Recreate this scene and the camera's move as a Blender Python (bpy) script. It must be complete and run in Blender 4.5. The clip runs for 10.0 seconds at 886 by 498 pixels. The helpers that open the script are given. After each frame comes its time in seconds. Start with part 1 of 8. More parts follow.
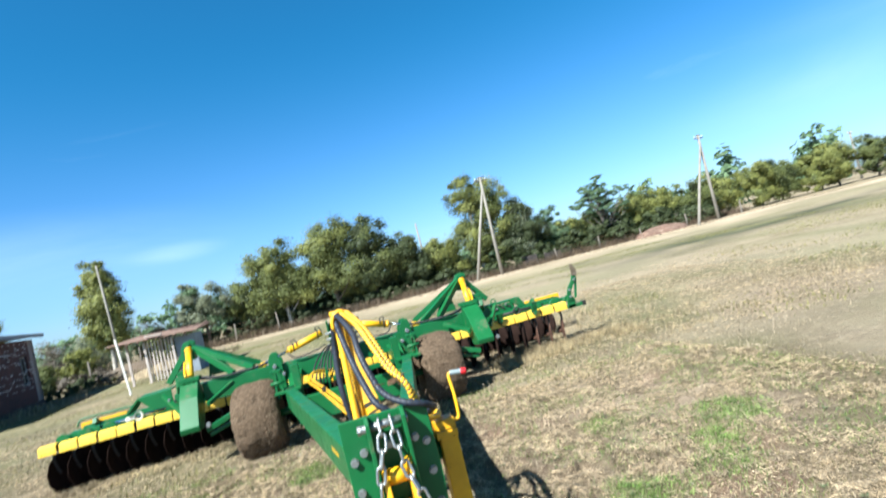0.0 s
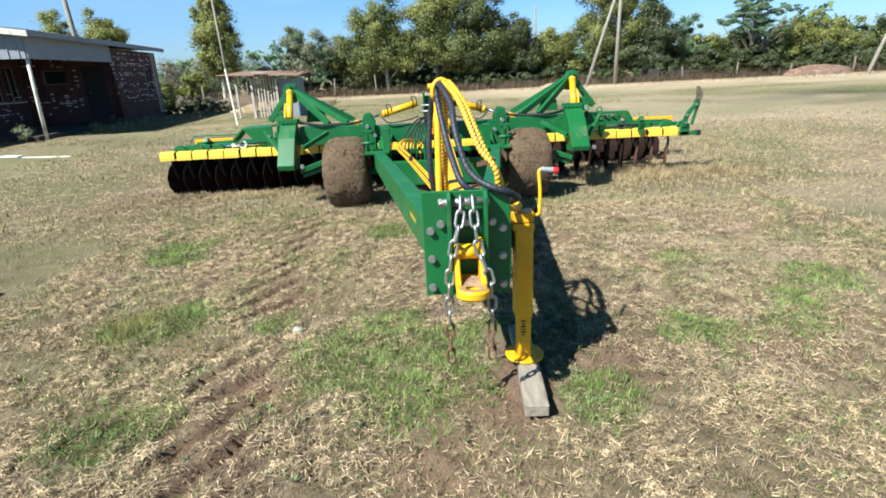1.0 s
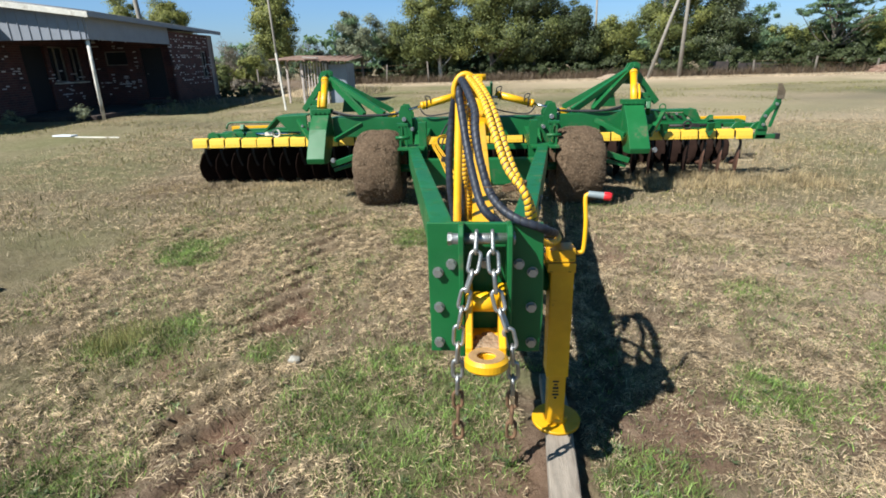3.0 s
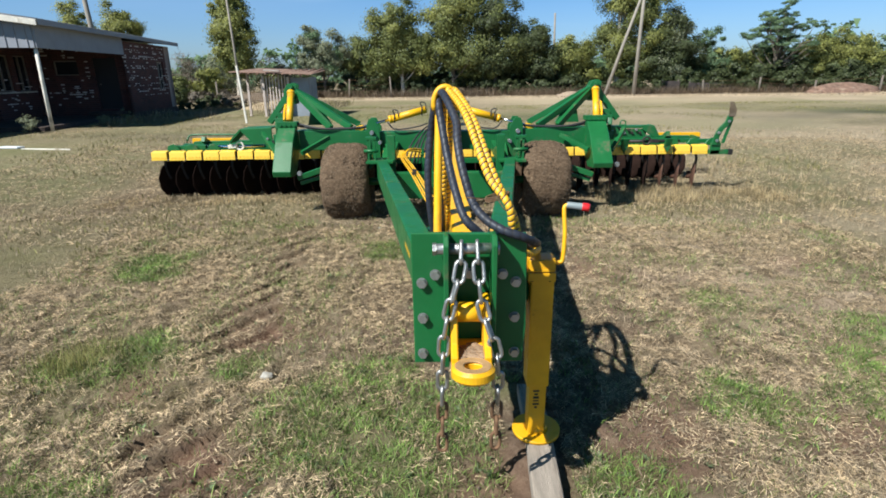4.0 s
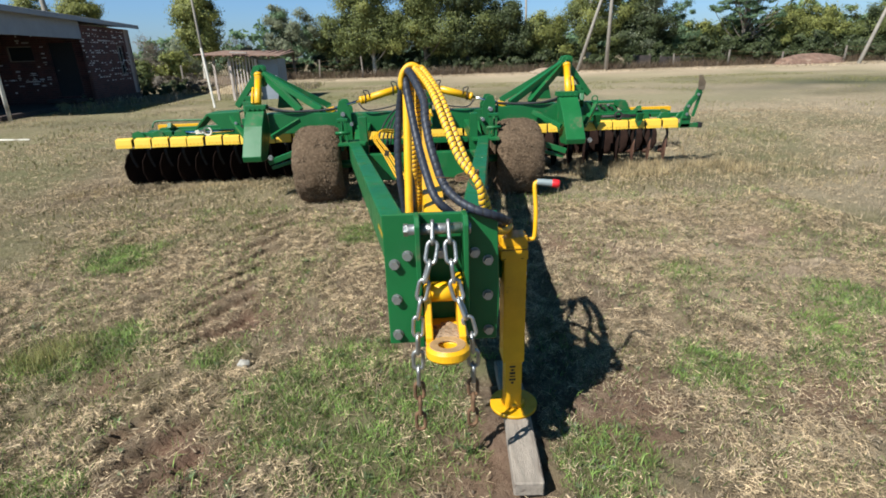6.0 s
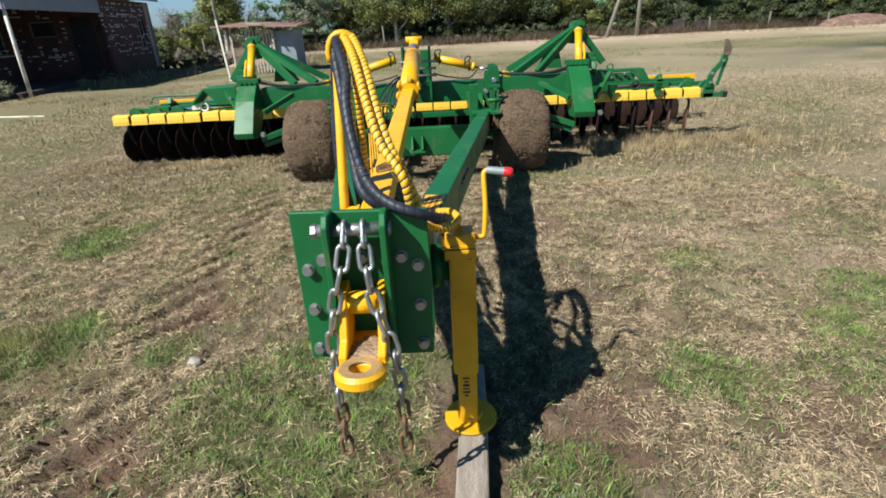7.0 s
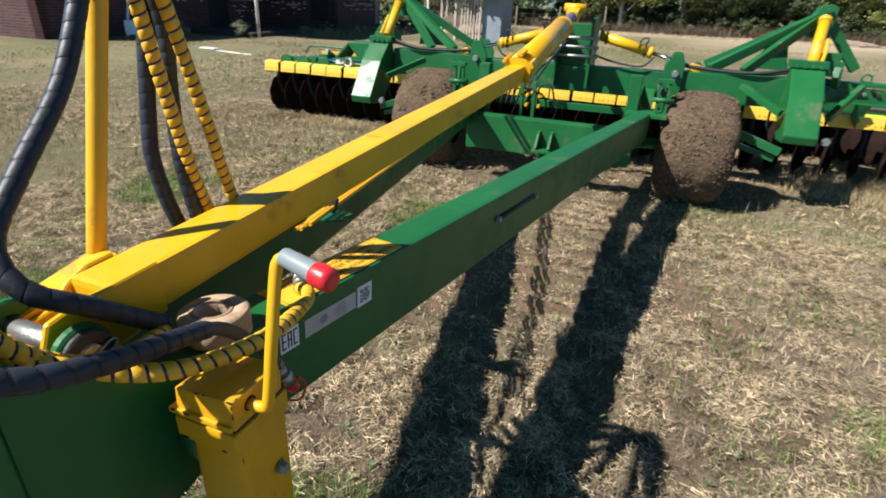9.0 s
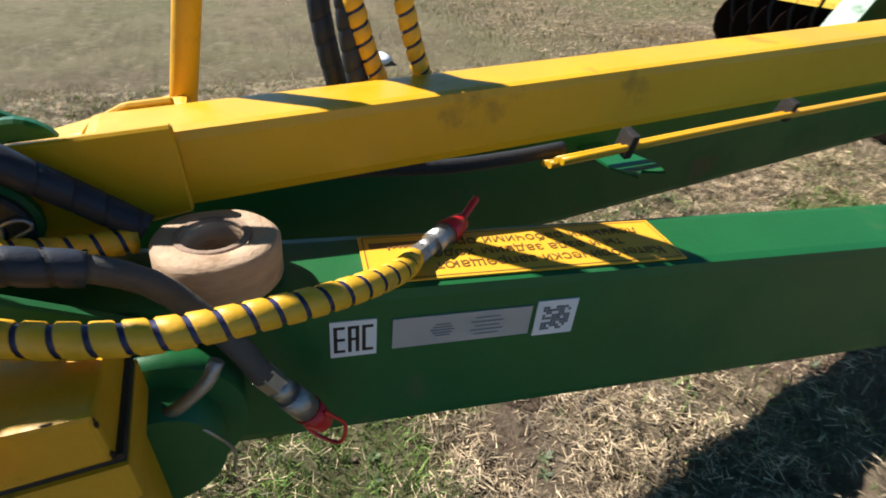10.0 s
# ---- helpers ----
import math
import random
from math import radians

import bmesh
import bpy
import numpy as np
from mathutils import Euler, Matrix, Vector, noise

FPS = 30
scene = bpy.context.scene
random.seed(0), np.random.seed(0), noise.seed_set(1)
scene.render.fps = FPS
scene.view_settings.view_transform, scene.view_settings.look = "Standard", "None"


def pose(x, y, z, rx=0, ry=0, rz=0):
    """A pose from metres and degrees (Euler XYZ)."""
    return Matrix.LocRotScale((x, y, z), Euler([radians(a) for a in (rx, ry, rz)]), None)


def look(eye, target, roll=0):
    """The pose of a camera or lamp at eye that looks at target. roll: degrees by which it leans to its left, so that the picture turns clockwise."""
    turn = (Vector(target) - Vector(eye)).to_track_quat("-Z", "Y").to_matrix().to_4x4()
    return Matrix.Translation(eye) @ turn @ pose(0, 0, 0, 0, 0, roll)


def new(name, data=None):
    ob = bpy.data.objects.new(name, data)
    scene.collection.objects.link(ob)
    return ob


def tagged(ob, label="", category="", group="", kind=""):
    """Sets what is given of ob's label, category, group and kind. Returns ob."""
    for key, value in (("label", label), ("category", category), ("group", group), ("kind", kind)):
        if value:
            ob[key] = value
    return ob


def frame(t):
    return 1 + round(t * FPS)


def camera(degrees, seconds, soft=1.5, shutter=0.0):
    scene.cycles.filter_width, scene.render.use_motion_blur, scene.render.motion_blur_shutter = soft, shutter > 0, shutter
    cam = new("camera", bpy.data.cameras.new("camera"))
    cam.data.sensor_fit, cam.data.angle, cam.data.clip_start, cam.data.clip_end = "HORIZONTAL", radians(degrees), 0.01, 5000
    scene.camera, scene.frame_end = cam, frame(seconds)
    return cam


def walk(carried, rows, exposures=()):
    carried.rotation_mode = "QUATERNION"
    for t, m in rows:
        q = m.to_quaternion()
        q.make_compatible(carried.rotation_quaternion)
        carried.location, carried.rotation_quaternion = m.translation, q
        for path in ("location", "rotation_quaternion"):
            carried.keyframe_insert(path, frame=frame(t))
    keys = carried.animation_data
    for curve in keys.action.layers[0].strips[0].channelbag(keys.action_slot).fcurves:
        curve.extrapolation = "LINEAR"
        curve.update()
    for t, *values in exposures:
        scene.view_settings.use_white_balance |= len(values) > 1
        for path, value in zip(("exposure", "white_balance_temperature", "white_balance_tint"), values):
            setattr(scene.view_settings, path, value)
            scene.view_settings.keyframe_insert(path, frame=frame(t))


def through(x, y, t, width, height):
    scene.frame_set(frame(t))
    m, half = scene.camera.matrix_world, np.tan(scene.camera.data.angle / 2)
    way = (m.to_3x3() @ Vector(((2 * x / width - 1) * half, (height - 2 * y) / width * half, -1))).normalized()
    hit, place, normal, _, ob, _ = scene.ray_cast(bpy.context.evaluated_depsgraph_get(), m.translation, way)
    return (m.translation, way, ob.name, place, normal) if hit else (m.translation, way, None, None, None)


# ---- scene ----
# ---------- camera and its walk ----------
cam = camera(79.9, 10.0, soft=1.75, shutter=0.12)
PATH = [
    (0, (-0.149, -2.407, 1.604), (0.335, -0.468, 1.677), -13.9),
    (0.5, (-0.152, -2.297, 1.554), (0.011, -0.389, 0.976), -5.3),
    (1, (-0.176, -2.291, 1.559), (-0.122, -0.397, 0.92), -2.7),
    (1.5, (-0.184, -2.214, 1.565), (-0.06, -0.33, 0.905), -2.0),
    (2, (-0.214, -2.018, 1.578), (-0.014, -0.161, 0.863), -0.1),
    (2.5, (-0.157, -1.824, 1.565), (-0.157, 0.047, 0.858), -0.6),
    (3, (-0.033, -1.712, 1.572), (-0.155, 0.167, 0.899), -1.6),
    (4.5, (-0.148, -1.731, 1.558), (-0.047, 0.175, 0.96), -0.3),
    (5, (-0.161, -1.759, 1.577), (-0.032, 0.155, 1.014), -0.5),
    (5.5, (-0.147, -1.77, 1.573), (-0.011, 0.147, 1.021), -1.1),
    (5.7, (-0.132, -1.761, 1.564), (-0.004, 0.14, 0.954), -1.5),
    (6.8, (0.175, -1.503, 1.552), (0.174, 0.343, 0.783), -2.5),
    (7, (0.247, -1.439, 1.535), (0.237, 0.4, 0.747), -2.9),
    (7.5, (0.397, -1.186, 1.508), (0.473, 0.644, 0.704), -2.2),
    (8, (0.702, -0.943, 1.481), (0.688, 0.913, 0.735), -0.7),
    (8.5, (0.846, -0.599, 1.452), (0.507, 1.213, 0.678), 0.5),
    (9, (0.796, -0.223, 1.382), (0.153, 1.47, 0.534), 2.5),
    (9.5, (0.771, 0.121, 1.288), (-0.399, 1.446, 0.352), 3.9),
    (10, (0.63, 0.397, 1.16), (-0.89, 1.087, 0.059), 2.8),
]
EXPOSURES = [(0, 1.40, 5950, 4), (0.5, 1.32, 6150, 3), (1, 1.18, 6250, 4), (2, 1.04, 6300, 5), (3, 0.86, 6350, 7), (4.5, 0.75, 6300, 7), (5.5, 0.74, 6300, 7), (7.5, 0.72, 6400, 8), (8.5, 0.77, 6400, 9), (9, 0.89, 6450, 10), (10, 0.94, 6500, 11)]
walk(cam, [(t, look(eye, target, roll)) for t, eye, target, roll in PATH], EXPOSURES)

# ---------- daylight ----------
SUN_TO = Vector((0.71, 0.60, -1.0)).normalized()      # the way the sunlight travels
sun_data = bpy.data.lights.new("sun", "SUN")
sun_data.energy, sun_data.angle, sun_data.color = 5.0, radians(0.55), (1.0, 0.975, 0.93)
sun = new("sun", sun_data)
sun.matrix_world = look((-20, -17, 28), Vector((-20, -17, 28)) + SUN_TO)

world = bpy.data.worlds.new("sky")
scene.world = world
world.use_nodes = True
wn, wl = world.node_tree.nodes, world.node_tree.links
wn.clear()
sky = wn.new("ShaderNodeTexSky")
sky.sky_type, sky.sun_disc = "NISHITA", False
sky.sun_elevation = math.asin(-SUN_TO.z)
sky.sun_rotation = math.atan2(-SUN_TO.x, -SUN_TO.y)
sky.air_density, sky.dust_density, sky.ozone_density = 1.0, 0.7, 1.6
tc = wn.new("ShaderNodeTexCoord")
stretch = wn.new("ShaderNodeMapping")
stretch.inputs["Scale"].default_value = (1.2, 2.4, 7.0)
stretch.inputs["Rotation"].default_value = (0.0, 0.12, 0.5)
wisps = wn.new("ShaderNodeTexNoise")
wisps.inputs["Scale"].default_value, wisps.inputs["Detail"].default_value, wisps.inputs["Roughness"].default_value = 1.15, 7.0, 0.6
wisps.inputs["Distortion"].default_value = 0.7
ramp = wn.new("ShaderNodeMapRange")
ramp.inputs[1].default_value, ramp.inputs[2].default_value, ramp.inputs[4].default_value = 0.62, 0.90, 0.15
haze = wn.new("ShaderNodeMixRGB")
haze.inputs[2].default_value = (11.5, 13.5, 16.0, 1)
bg = wn.new("ShaderNodeBackground")
bg.inputs["Strength"].default_value = 0.043
out = wn.new("ShaderNodeOutputWorld")
wl.new(tc.outputs["Generated"], stretch.inputs["Vector"])
wl.new(stretch.outputs["Vector"], wisps.inputs["Vector"])
wl.new(wisps.outputs["Fac"], ramp.inputs[0])


def veil(direction, long, high, amount):
    """A soft streak of high cloud round a direction."""
    off = wn.new("ShaderNodeVectorMath")
    off.operation = "SUBTRACT"
    off.inputs[1].default_value = Vector(direction).normalized()
    wl.new(tc.outputs["Generated"], off.inputs[0])
    size = wn.new("ShaderNodeVectorMath")
    size.operation = "MULTIPLY"
    size.inputs[1].default_value = (1 / long, 1 / long, 1 / high)
    wl.new(off.outputs[0], size.inputs[0])
    far = wn.new("ShaderNodeVectorMath")
    far.operation = "LENGTH"
    wl.new(size.outputs[0], far.inputs[0])
    fade = wn.new("ShaderNodeMapRange")
    fade.interpolation_type = "SMOOTHSTEP"
    for socket, v in zip(fade.inputs[1:5], (1.0, 0.0, 0.0, amount)):
        socket.default_value = v
    wl.new(far.outputs["Value"], fade.inputs[0])
    streak = wn.new("ShaderNodeMapRange")
    for socket, v in zip(streak.inputs[1:5], (0.30, 0.62, 0.25, 1.0)):
        socket.default_value = v
    wl.new(wisps.outputs["Fac"], streak.inputs[0])
    both = wn.new("ShaderNodeMath")
    both.operation = "MULTIPLY"
    wl.new(fade.outputs[0], both.inputs[0])
    wl.new(streak.outputs[0], both.inputs[1])
    return both.outputs[0]


cover = ramp.outputs[0]
for direction, long, high, amount in (((1317, 1000, 215), 0.30, 0.075, 0.15), ((1700, 1000, 420), 0.30, 0.08, 0.08), ((-215, 1000, 140), 0.10, 0.022, 0.22), ((-450, 1000, 170), 0.4, 0.09, 0.2)):
    add = wn.new("ShaderNodeMath")
    add.operation, add.use_clamp = "ADD", True
    wl.new(cover, add.inputs[0])
    wl.new(veil(direction, long, high, amount), add.inputs[1])
    cover = add.outputs[0]
wl.new(cover, haze.inputs[0])
azure = wn.new("ShaderNodeMixRGB")        # the deep azure of a clear dry day, paler towards the horizon
azure.blend_type, azure.inputs[0].default_value = "MULTIPLY", 1.0
height = wn.new("ShaderNodeSeparateXYZ")
wl.new(tc.outputs["Generated"], height.inputs[0])
rise = wn.new("ShaderNodeMapRange")
rise.interpolation_type = "SMOOTHSTEP"
rise.inputs[1].default_value, rise.inputs[2].default_value = 0.0, 0.46
wl.new(height.outputs["Z"], rise.inputs[0])
tint = wn.new("ShaderNodeMixRGB")
tint.inputs[1].default_value, tint.inputs[2].default_value = (0.99, 1.30, 1.88, 1), (0.30, 1.18, 1.56, 1)
wl.new(rise.outputs[0], tint.inputs[0])
zenith = wn.new("ShaderNodeMapRange")
zenith.interpolation_type = "SMOOTHSTEP"
zenith.inputs[1].default_value, zenith.inputs[2].default_value = 0.50, 0.80
wl.new(height.outputs["Z"], zenith.inputs[0])
deep = wn.new("ShaderNodeMixRGB")
deep.inputs[2].default_value = (0.20, 0.22, 0.20, 1)
wl.new(zenith.outputs[0], deep.inputs[0])
wl.new(tint.outputs[0], deep.inputs[1])
wl.new(deep.outputs[0], azure.inputs[2])
wl.new(sky.outputs["Color"], azure.inputs[1])
wl.new(azure.outputs["Color"], haze.inputs[1])
wl.new(haze.outputs["Color"], bg.inputs["Color"])
wl.new(bg.outputs["Background"], out.inputs["Surface"])

# ---------- materials ----------
def material(name, color, rough=0.5, metal=0.0, var=0.25, scale=6.0, bump=0.15, bump_scale=60.0, dirt=None, dirt_amount=0.4,
             dirt_scale=3.0, spec=0.5, random_tint=0.0, island_tint=0.0, stretch=(1, 1, 1), coat=0.0):
    """A surface with two scales of colour variation, an optional layer of dirt or wear, and fine relief."""
    m = bpy.data.materials.new(name)
    m.use_nodes = True
    n, l = m.node_tree.nodes, m.node_tree.links
    p = n["Principled BSDF"]
    p.inputs["Roughness"].default_value, p.inputs["Metallic"].default_value = rough, metal
    p.inputs["Specular IOR Level"].default_value = spec
    p.inputs["Coat Weight"].default_value = coat
    tc = n.new("ShaderNodeTexCoord")
    mp = n.new("ShaderNodeMapping")
    mp.inputs["Scale"].default_value = stretch
    l.new(tc.outputs["Object"], mp.inputs["Vector"])

    def noise_tex(s, detail=5.0):
        t = n.new("ShaderNodeTexNoise")
        t.inputs["Scale"].default_value, t.inputs["Detail"].default_value, t.inputs["Roughness"].default_value = s, detail, 0.62
        l.new(mp.outputs["Vector"], t.inputs["Vector"])
        return t.outputs["Fac"]

    def mixed(fac, a, b, mode="MIX"):
        x = n.new("ShaderNodeMixRGB")
        x.blend_type = mode
        for socket, v in zip(x.inputs, (fac, a, b)):
            if isinstance(v, (int, float)):
                socket.default_value = v
            elif isinstance(v, tuple):
                socket.default_value = (*v, 1)
            else:
                l.new(v, socket)
        return x.outputs[0]

    def ranged(v, a, b, c=0.0, d=1.0):
        x = n.new("ShaderNodeMapRange")
        for socket, value in zip(x.inputs[1:5], (a, b, c, d)):
            socket.default_value = value
        l.new(v, x.inputs[0])
        return x.outputs[0]
    dark = tuple(c * (1 - var) for c in color)
    light = tuple(min(1, c * (1 + var)) for c in color)
    col = mixed(ranged(noise_tex(scale), 0.3, 0.7), dark, light)
    col = mixed(ranged(noise_tex(scale * 9, 3), 0.35, 0.65, 0.0, 0.5 * var), col, dark)
    if random_tint:
        info = n.new("ShaderNodeObjectInfo")
        col = mixed(random_tint, col, mixed(info.outputs["Random"], dark, light))
    if island_tint:
        geo = n.new("ShaderNodeNewGeometry")
        col = mixed(island_tint, col, mixed(geo.outputs["Random Per Island"], tuple(c * 0.45 for c in color), tuple(min(1, c * 1.6) for c in color)))
    if dirt:
        f = ranged(noise_tex(dirt_scale, 8), 0.62 - dirt_amount * 0.25, 0.72 - dirt_amount * 0.1, 0.0, 0.9)
        col = mixed(f, col, dirt)
        l.new(ranged(noise_tex(dirt_scale, 8), 0.5, 0.75, rough, min(1, rough + 0.35)), p.inputs["Roughness"])
    l.new(col, p.inputs["Base Color"])
    if bump:
        b = n.new("ShaderNodeBump")
        b.inputs["Strength"].default_value, b.inputs["Distance"].default_value = bump, 0.02
        l.new(noise_tex(bump_scale, 6), b.inputs["Height"])
        l.new(b.outputs["Normal"], p.inputs["Normal"])
    return m


def leaf_material(name, color, through=0.45, low=0.55, high=(1.45, 1.4, 1.25), patch=0.0):
    m = bpy.data.materials.new(name)
    m.use_nodes = True
    n, l = m.node_tree.nodes, m.node_tree.links
    p, out = n["Principled BSDF"], n["Material Output"]
    geo = n.new("ShaderNodeNewGeometry")
    ramp = n.new("ShaderNodeValToRGB")
    ramp.color_ramp.elements[0].color = (*[c * low for c in color], 1)
    ramp.color_ramp.elements[1].color = (*[c * k for c, k in zip(color, high)], 1)
    l.new(geo.outputs["Random Per Island"], ramp.inputs[0])
    col = ramp.outputs[0]
    if patch:
        where = n.new("ShaderNodeTexCoord")
        spot = n.new("ShaderNodeTexNoise")
        spot.inputs["Scale"].default_value, spot.inputs["Detail"].default_value, spot.inputs["Roughness"].default_value = patch, 6.0, 0.7
        l.new(where.outputs["Object"], spot.inputs["Vector"])
        level = n.new("ShaderNodeMapRange")
        for socket, v in zip(level.inputs[1:5], (0.38, 0.62, 0.32, 1.45)):
            socket.default_value = v
        l.new(spot.outputs["Fac"], level.inputs[0])
        mul = n.new("ShaderNodeMixRGB")
        mul.blend_type, mul.inputs[0].default_value = "MULTIPLY", 1.0
        l.new(col, mul.inputs[1])
        l.new(level.outputs[0], mul.inputs[2])
        col = mul.outputs[0]
    l.new(col, p.inputs["Base Color"])
    p.inputs["Roughness"].default_value = 0.55
    p.inputs["Specular IOR Level"].default_value = 0.3
    tr = n.new("ShaderNodeBsdfTranslucent")
    l.new(col, tr.inputs["Color"])
    mix = n.new("ShaderNodeMixShader")
    mix.inputs[0].default_value = through
    l.new(p.outputs[0], mix.inputs[1])
    l.new(tr.outputs[0], mix.inputs[2])
    l.new(mix.outputs[0], out.inputs["Surface"])
    return m


GREEN = material("green_paint", (0.010, 0.108, 0.030), 0.40, spec=0.38, var=0.14, scale=3, bump=0.06, bump_scale=90, dirt=(0.10, 0.10, 0.05), dirt_amount=0.12, dirt_scale=5)
YELLOW = material("yellow_paint", (0.72, 0.375, 0.006), 0.36, var=0.1, scale=4, bump=0.06, bump_scale=90, dirt=(0.30, 0.17, 0.03), dirt_amount=0.05, dirt_scale=7)
YELLOW_WORN = material("worn_yellow_paint", (0.68, 0.345, 0.006), 0.42, var=0.16, scale=5, bump=0.12, bump_scale=70, dirt=(0.09, 0.045, 0.02), dirt_amount=0.0, dirt_scale=9)
YELLOW_PALE = material("sun_bleached_yellow_paint", (0.74, 0.48, 0.05), 0.42, var=0.12, scale=4, bump=0.08, bump_scale=70, dirt=(0.30, 0.22, 0.10), dirt_amount=0.1, dirt_scale=6)
STEEL = material("galvanised_steel", (0.36, 0.36, 0.35), 0.42, 0.85, var=0.22, scale=18, bump=0.2, bump_scale=140)
CHROME = material("chromed_rod", (0.68, 0.68, 0.68), 0.12, 1.0, var=0.05, bump=0)
RUST = material("rusty_chain", (0.17, 0.095, 0.05), 0.75, 0.3, var=0.4, scale=25, bump=0.4, bump_scale=120)
BRIGHT_WEAR = material("worn_bare_steel", (0.42, 0.26, 0.12), 0.6, 0.2, var=0.35, scale=14, bump=0.25, bump_scale=90)
RUBBER = material("black_rubber", (0.016, 0.016, 0.018), 0.6, var=0.3, scale=10, bump=0.2, bump_scale=120)
SLEEVE_BLACK = material("black_spiral_sleeve", (0.026, 0.030, 0.042), 0.46, spec=0.3, var=0.3, scale=12, bump=0.1, bump_scale=100)
SLEEVE_YELLOW = material("yellow_spiral_sleeve", (0.76, 0.41, 0.02), 0.45, var=0.12, scale=12, bump=0.1, bump_scale=100, dirt=(0.32, 0.2, 0.05), dirt_amount=0.1, dirt_scale=12)
HOSE_CORE = material("dark_blue_hose", (0.025, 0.03, 0.10), 0.45, var=0.3, scale=12, bump=0.1)
HOSE_DULL = material("grey_rubber_hose", (0.075, 0.07, 0.065), 0.7, var=0.25, scale=15, bump=0.2, bump_scale=120)
RED = material("red_plastic", (0.62, 0.02, 0.025), 0.35, var=0.12, scale=20, bump=0.03)
GRIP = material("grey_plastic_grip", (0.20, 0.235, 0.24), 0.4, var=0.12, scale=20, bump=0.05)
BLUE = material("blue_steel", (0.03, 0.10, 0.34), 0.35, 0.2, var=0.1)
MUD = material("dried_mud_tyre", (0.125, 0.084, 0.054), 0.95, var=0.35, scale=30, bump=1.0, bump_scale=90, dirt=(0.20, 0.145, 0.095), dirt_amount=0.5, dirt_scale=45, spec=0.1)
MUD_CRUMB = material("straw_mixed_mud", (0.155, 0.112, 0.075), 0.95, var=0.3, scale=40, bump=0.5, bump_scale=120, spec=0.1, island_tint=0.85)
# soil stain, made darker still to hold the shade beneath the guards
DISC = material("soil_stained_shaded_disc", (0.020, 0.011, 0.0085), 0.9, 0.0, spec=0.08, var=0.5, scale=9, bump=0.4, bump_scale=60, random_tint=0.4)
DISC_RUST = material("orange_rusted_disc", (0.085, 0.038, 0.022), 0.75, 0.1, var=0.4, scale=9, bump=0.4, bump_scale=60)
DARK_STEEL = material("dark_dull_steel", (0.03, 0.026, 0.024), 0.6, 0.3, var=0.4, scale=12, bump=0.2)
CHIPPED = material("bare_dark_primer", (0.032, 0.020, 0.014), 0.85, var=0.3, scale=30, bump=0.2, spec=0.15)
WOOD = material("weathered_grey_wood", (0.30, 0.25, 0.20), 0.85, var=0.3, scale=5, bump=0.5, bump_scale=40, stretch=(9, 1, 9), dirt=(0.14, 0.10, 0.075), dirt_amount=0.3, dirt_scale=4)
WOOD_RAW = material("pale_cut_wood", (0.50, 0.34, 0.215), 0.75, var=0.2, scale=14, bump=0.3, bump_scale=70, stretch=(1, 1, 5), dirt=(0.27, 0.17, 0.10), dirt_amount=0.3, dirt_scale=14)
WOOD_DARK = material("shaded_groove_wood", (0.30, 0.20, 0.135), 0.8, var=0.3, scale=18, bump=0.3)
STICKER_WHITE = material("white_sticker", (0.74, 0.75, 0.76), 0.35, var=0.04, bump=0)
STICKER_GREY = material("silver_plate", (0.40, 0.41, 0.43), 0.35, 0.2, var=0.08, bump=0)
STICKER_YELLOW = material("yellow_sticker", (0.82, 0.42, 0.03), 0.4, var=0.06, bump=0)
INK = material("black_ink", (0.012, 0.012, 0.012), 0.5, var=0.1, bump=0)
INK_GREY = material("faded_grey_ink", (0.16, 0.17, 0.19), 0.5, var=0.1, bump=0)
INK_BROWN = material("brown_ink", (0.22, 0.10, 0.02), 0.5, var=0.1, bump=0)
STONE = material("pale_stone", (0.36, 0.34, 0.30), 0.9, var=0.25, scale=20, bump=0.5, bump_scale=60)
CLOD = material("soil_clod", (0.15, 0.11, 0.075), 0.95, var=0.35, scale=20, bump=0.6)
CONCRETE = material("grey_concrete", (0.24, 0.215, 0.18), 0.9, var=0.18, scale=3, bump=0.3, bump_scale=30)
WHITEWASH = material("whitewashed_post", (0.66, 0.62, 0.54), 0.85, var=0.18, scale=4, bump=0.3, bump_scale=30, dirt=(0.36, 0.31, 0.25), dirt_amount=0.3)
ROOF_SHEET = material("weathered_grey_roofing", (0.25, 0.25, 0.26), 0.75, var=0.15, scale=1.5, bump=0.2, bump_scale=12)
FASCIA = material("pale_blue_grey_boards", (0.24, 0.255, 0.29), 0.65, var=0.1, scale=2, bump=0.15)
PLASTER = material("stained_pinkish_plaster", (0.34, 0.28, 0.26), 0.9, var=0.2, scale=1.2, bump=0.4, bump_scale=15, dirt=(0.24, 0.18, 0.16), dirt_amount=0.35, dirt_scale=1.5)
# near-black doors: the deep porch shade is part of this colour
DOOR_DARK = material("shade_darkened_door", (0.012, 0.013, 0.017), 0.5, var=0.2, bump=0.1)
WINDOW_FRAME = material("brown_window_frame", (0.22, 0.19, 0.165), 0.7, var=0.12, bump=0.1)
BARK = material("tree_bark", (0.16, 0.13, 0.10), 0.95, var=0.35, scale=4, bump=0.8, bump_scale=18)
BARK_PALE = material("pale_bark", (0.42, 0.38, 0.32), 0.9, var=0.3, scale=3, bump=0.5, bump_scale=18)
PLASTIC_WHITE = material("white_plastic", (0.75, 0.78, 0.82), 0.4, var=0.08, bump=0.05)
PANEL_DARK = material("dull_dark_sheet", (0.055, 0.043, 0.038), 0.85, var=0.3, scale=2, bump=0.2)
SHED_GREY = material("blue_grey_shed_sheet", (0.22, 0.245, 0.28), 0.7, var=0.2, scale=2, bump=0.2)
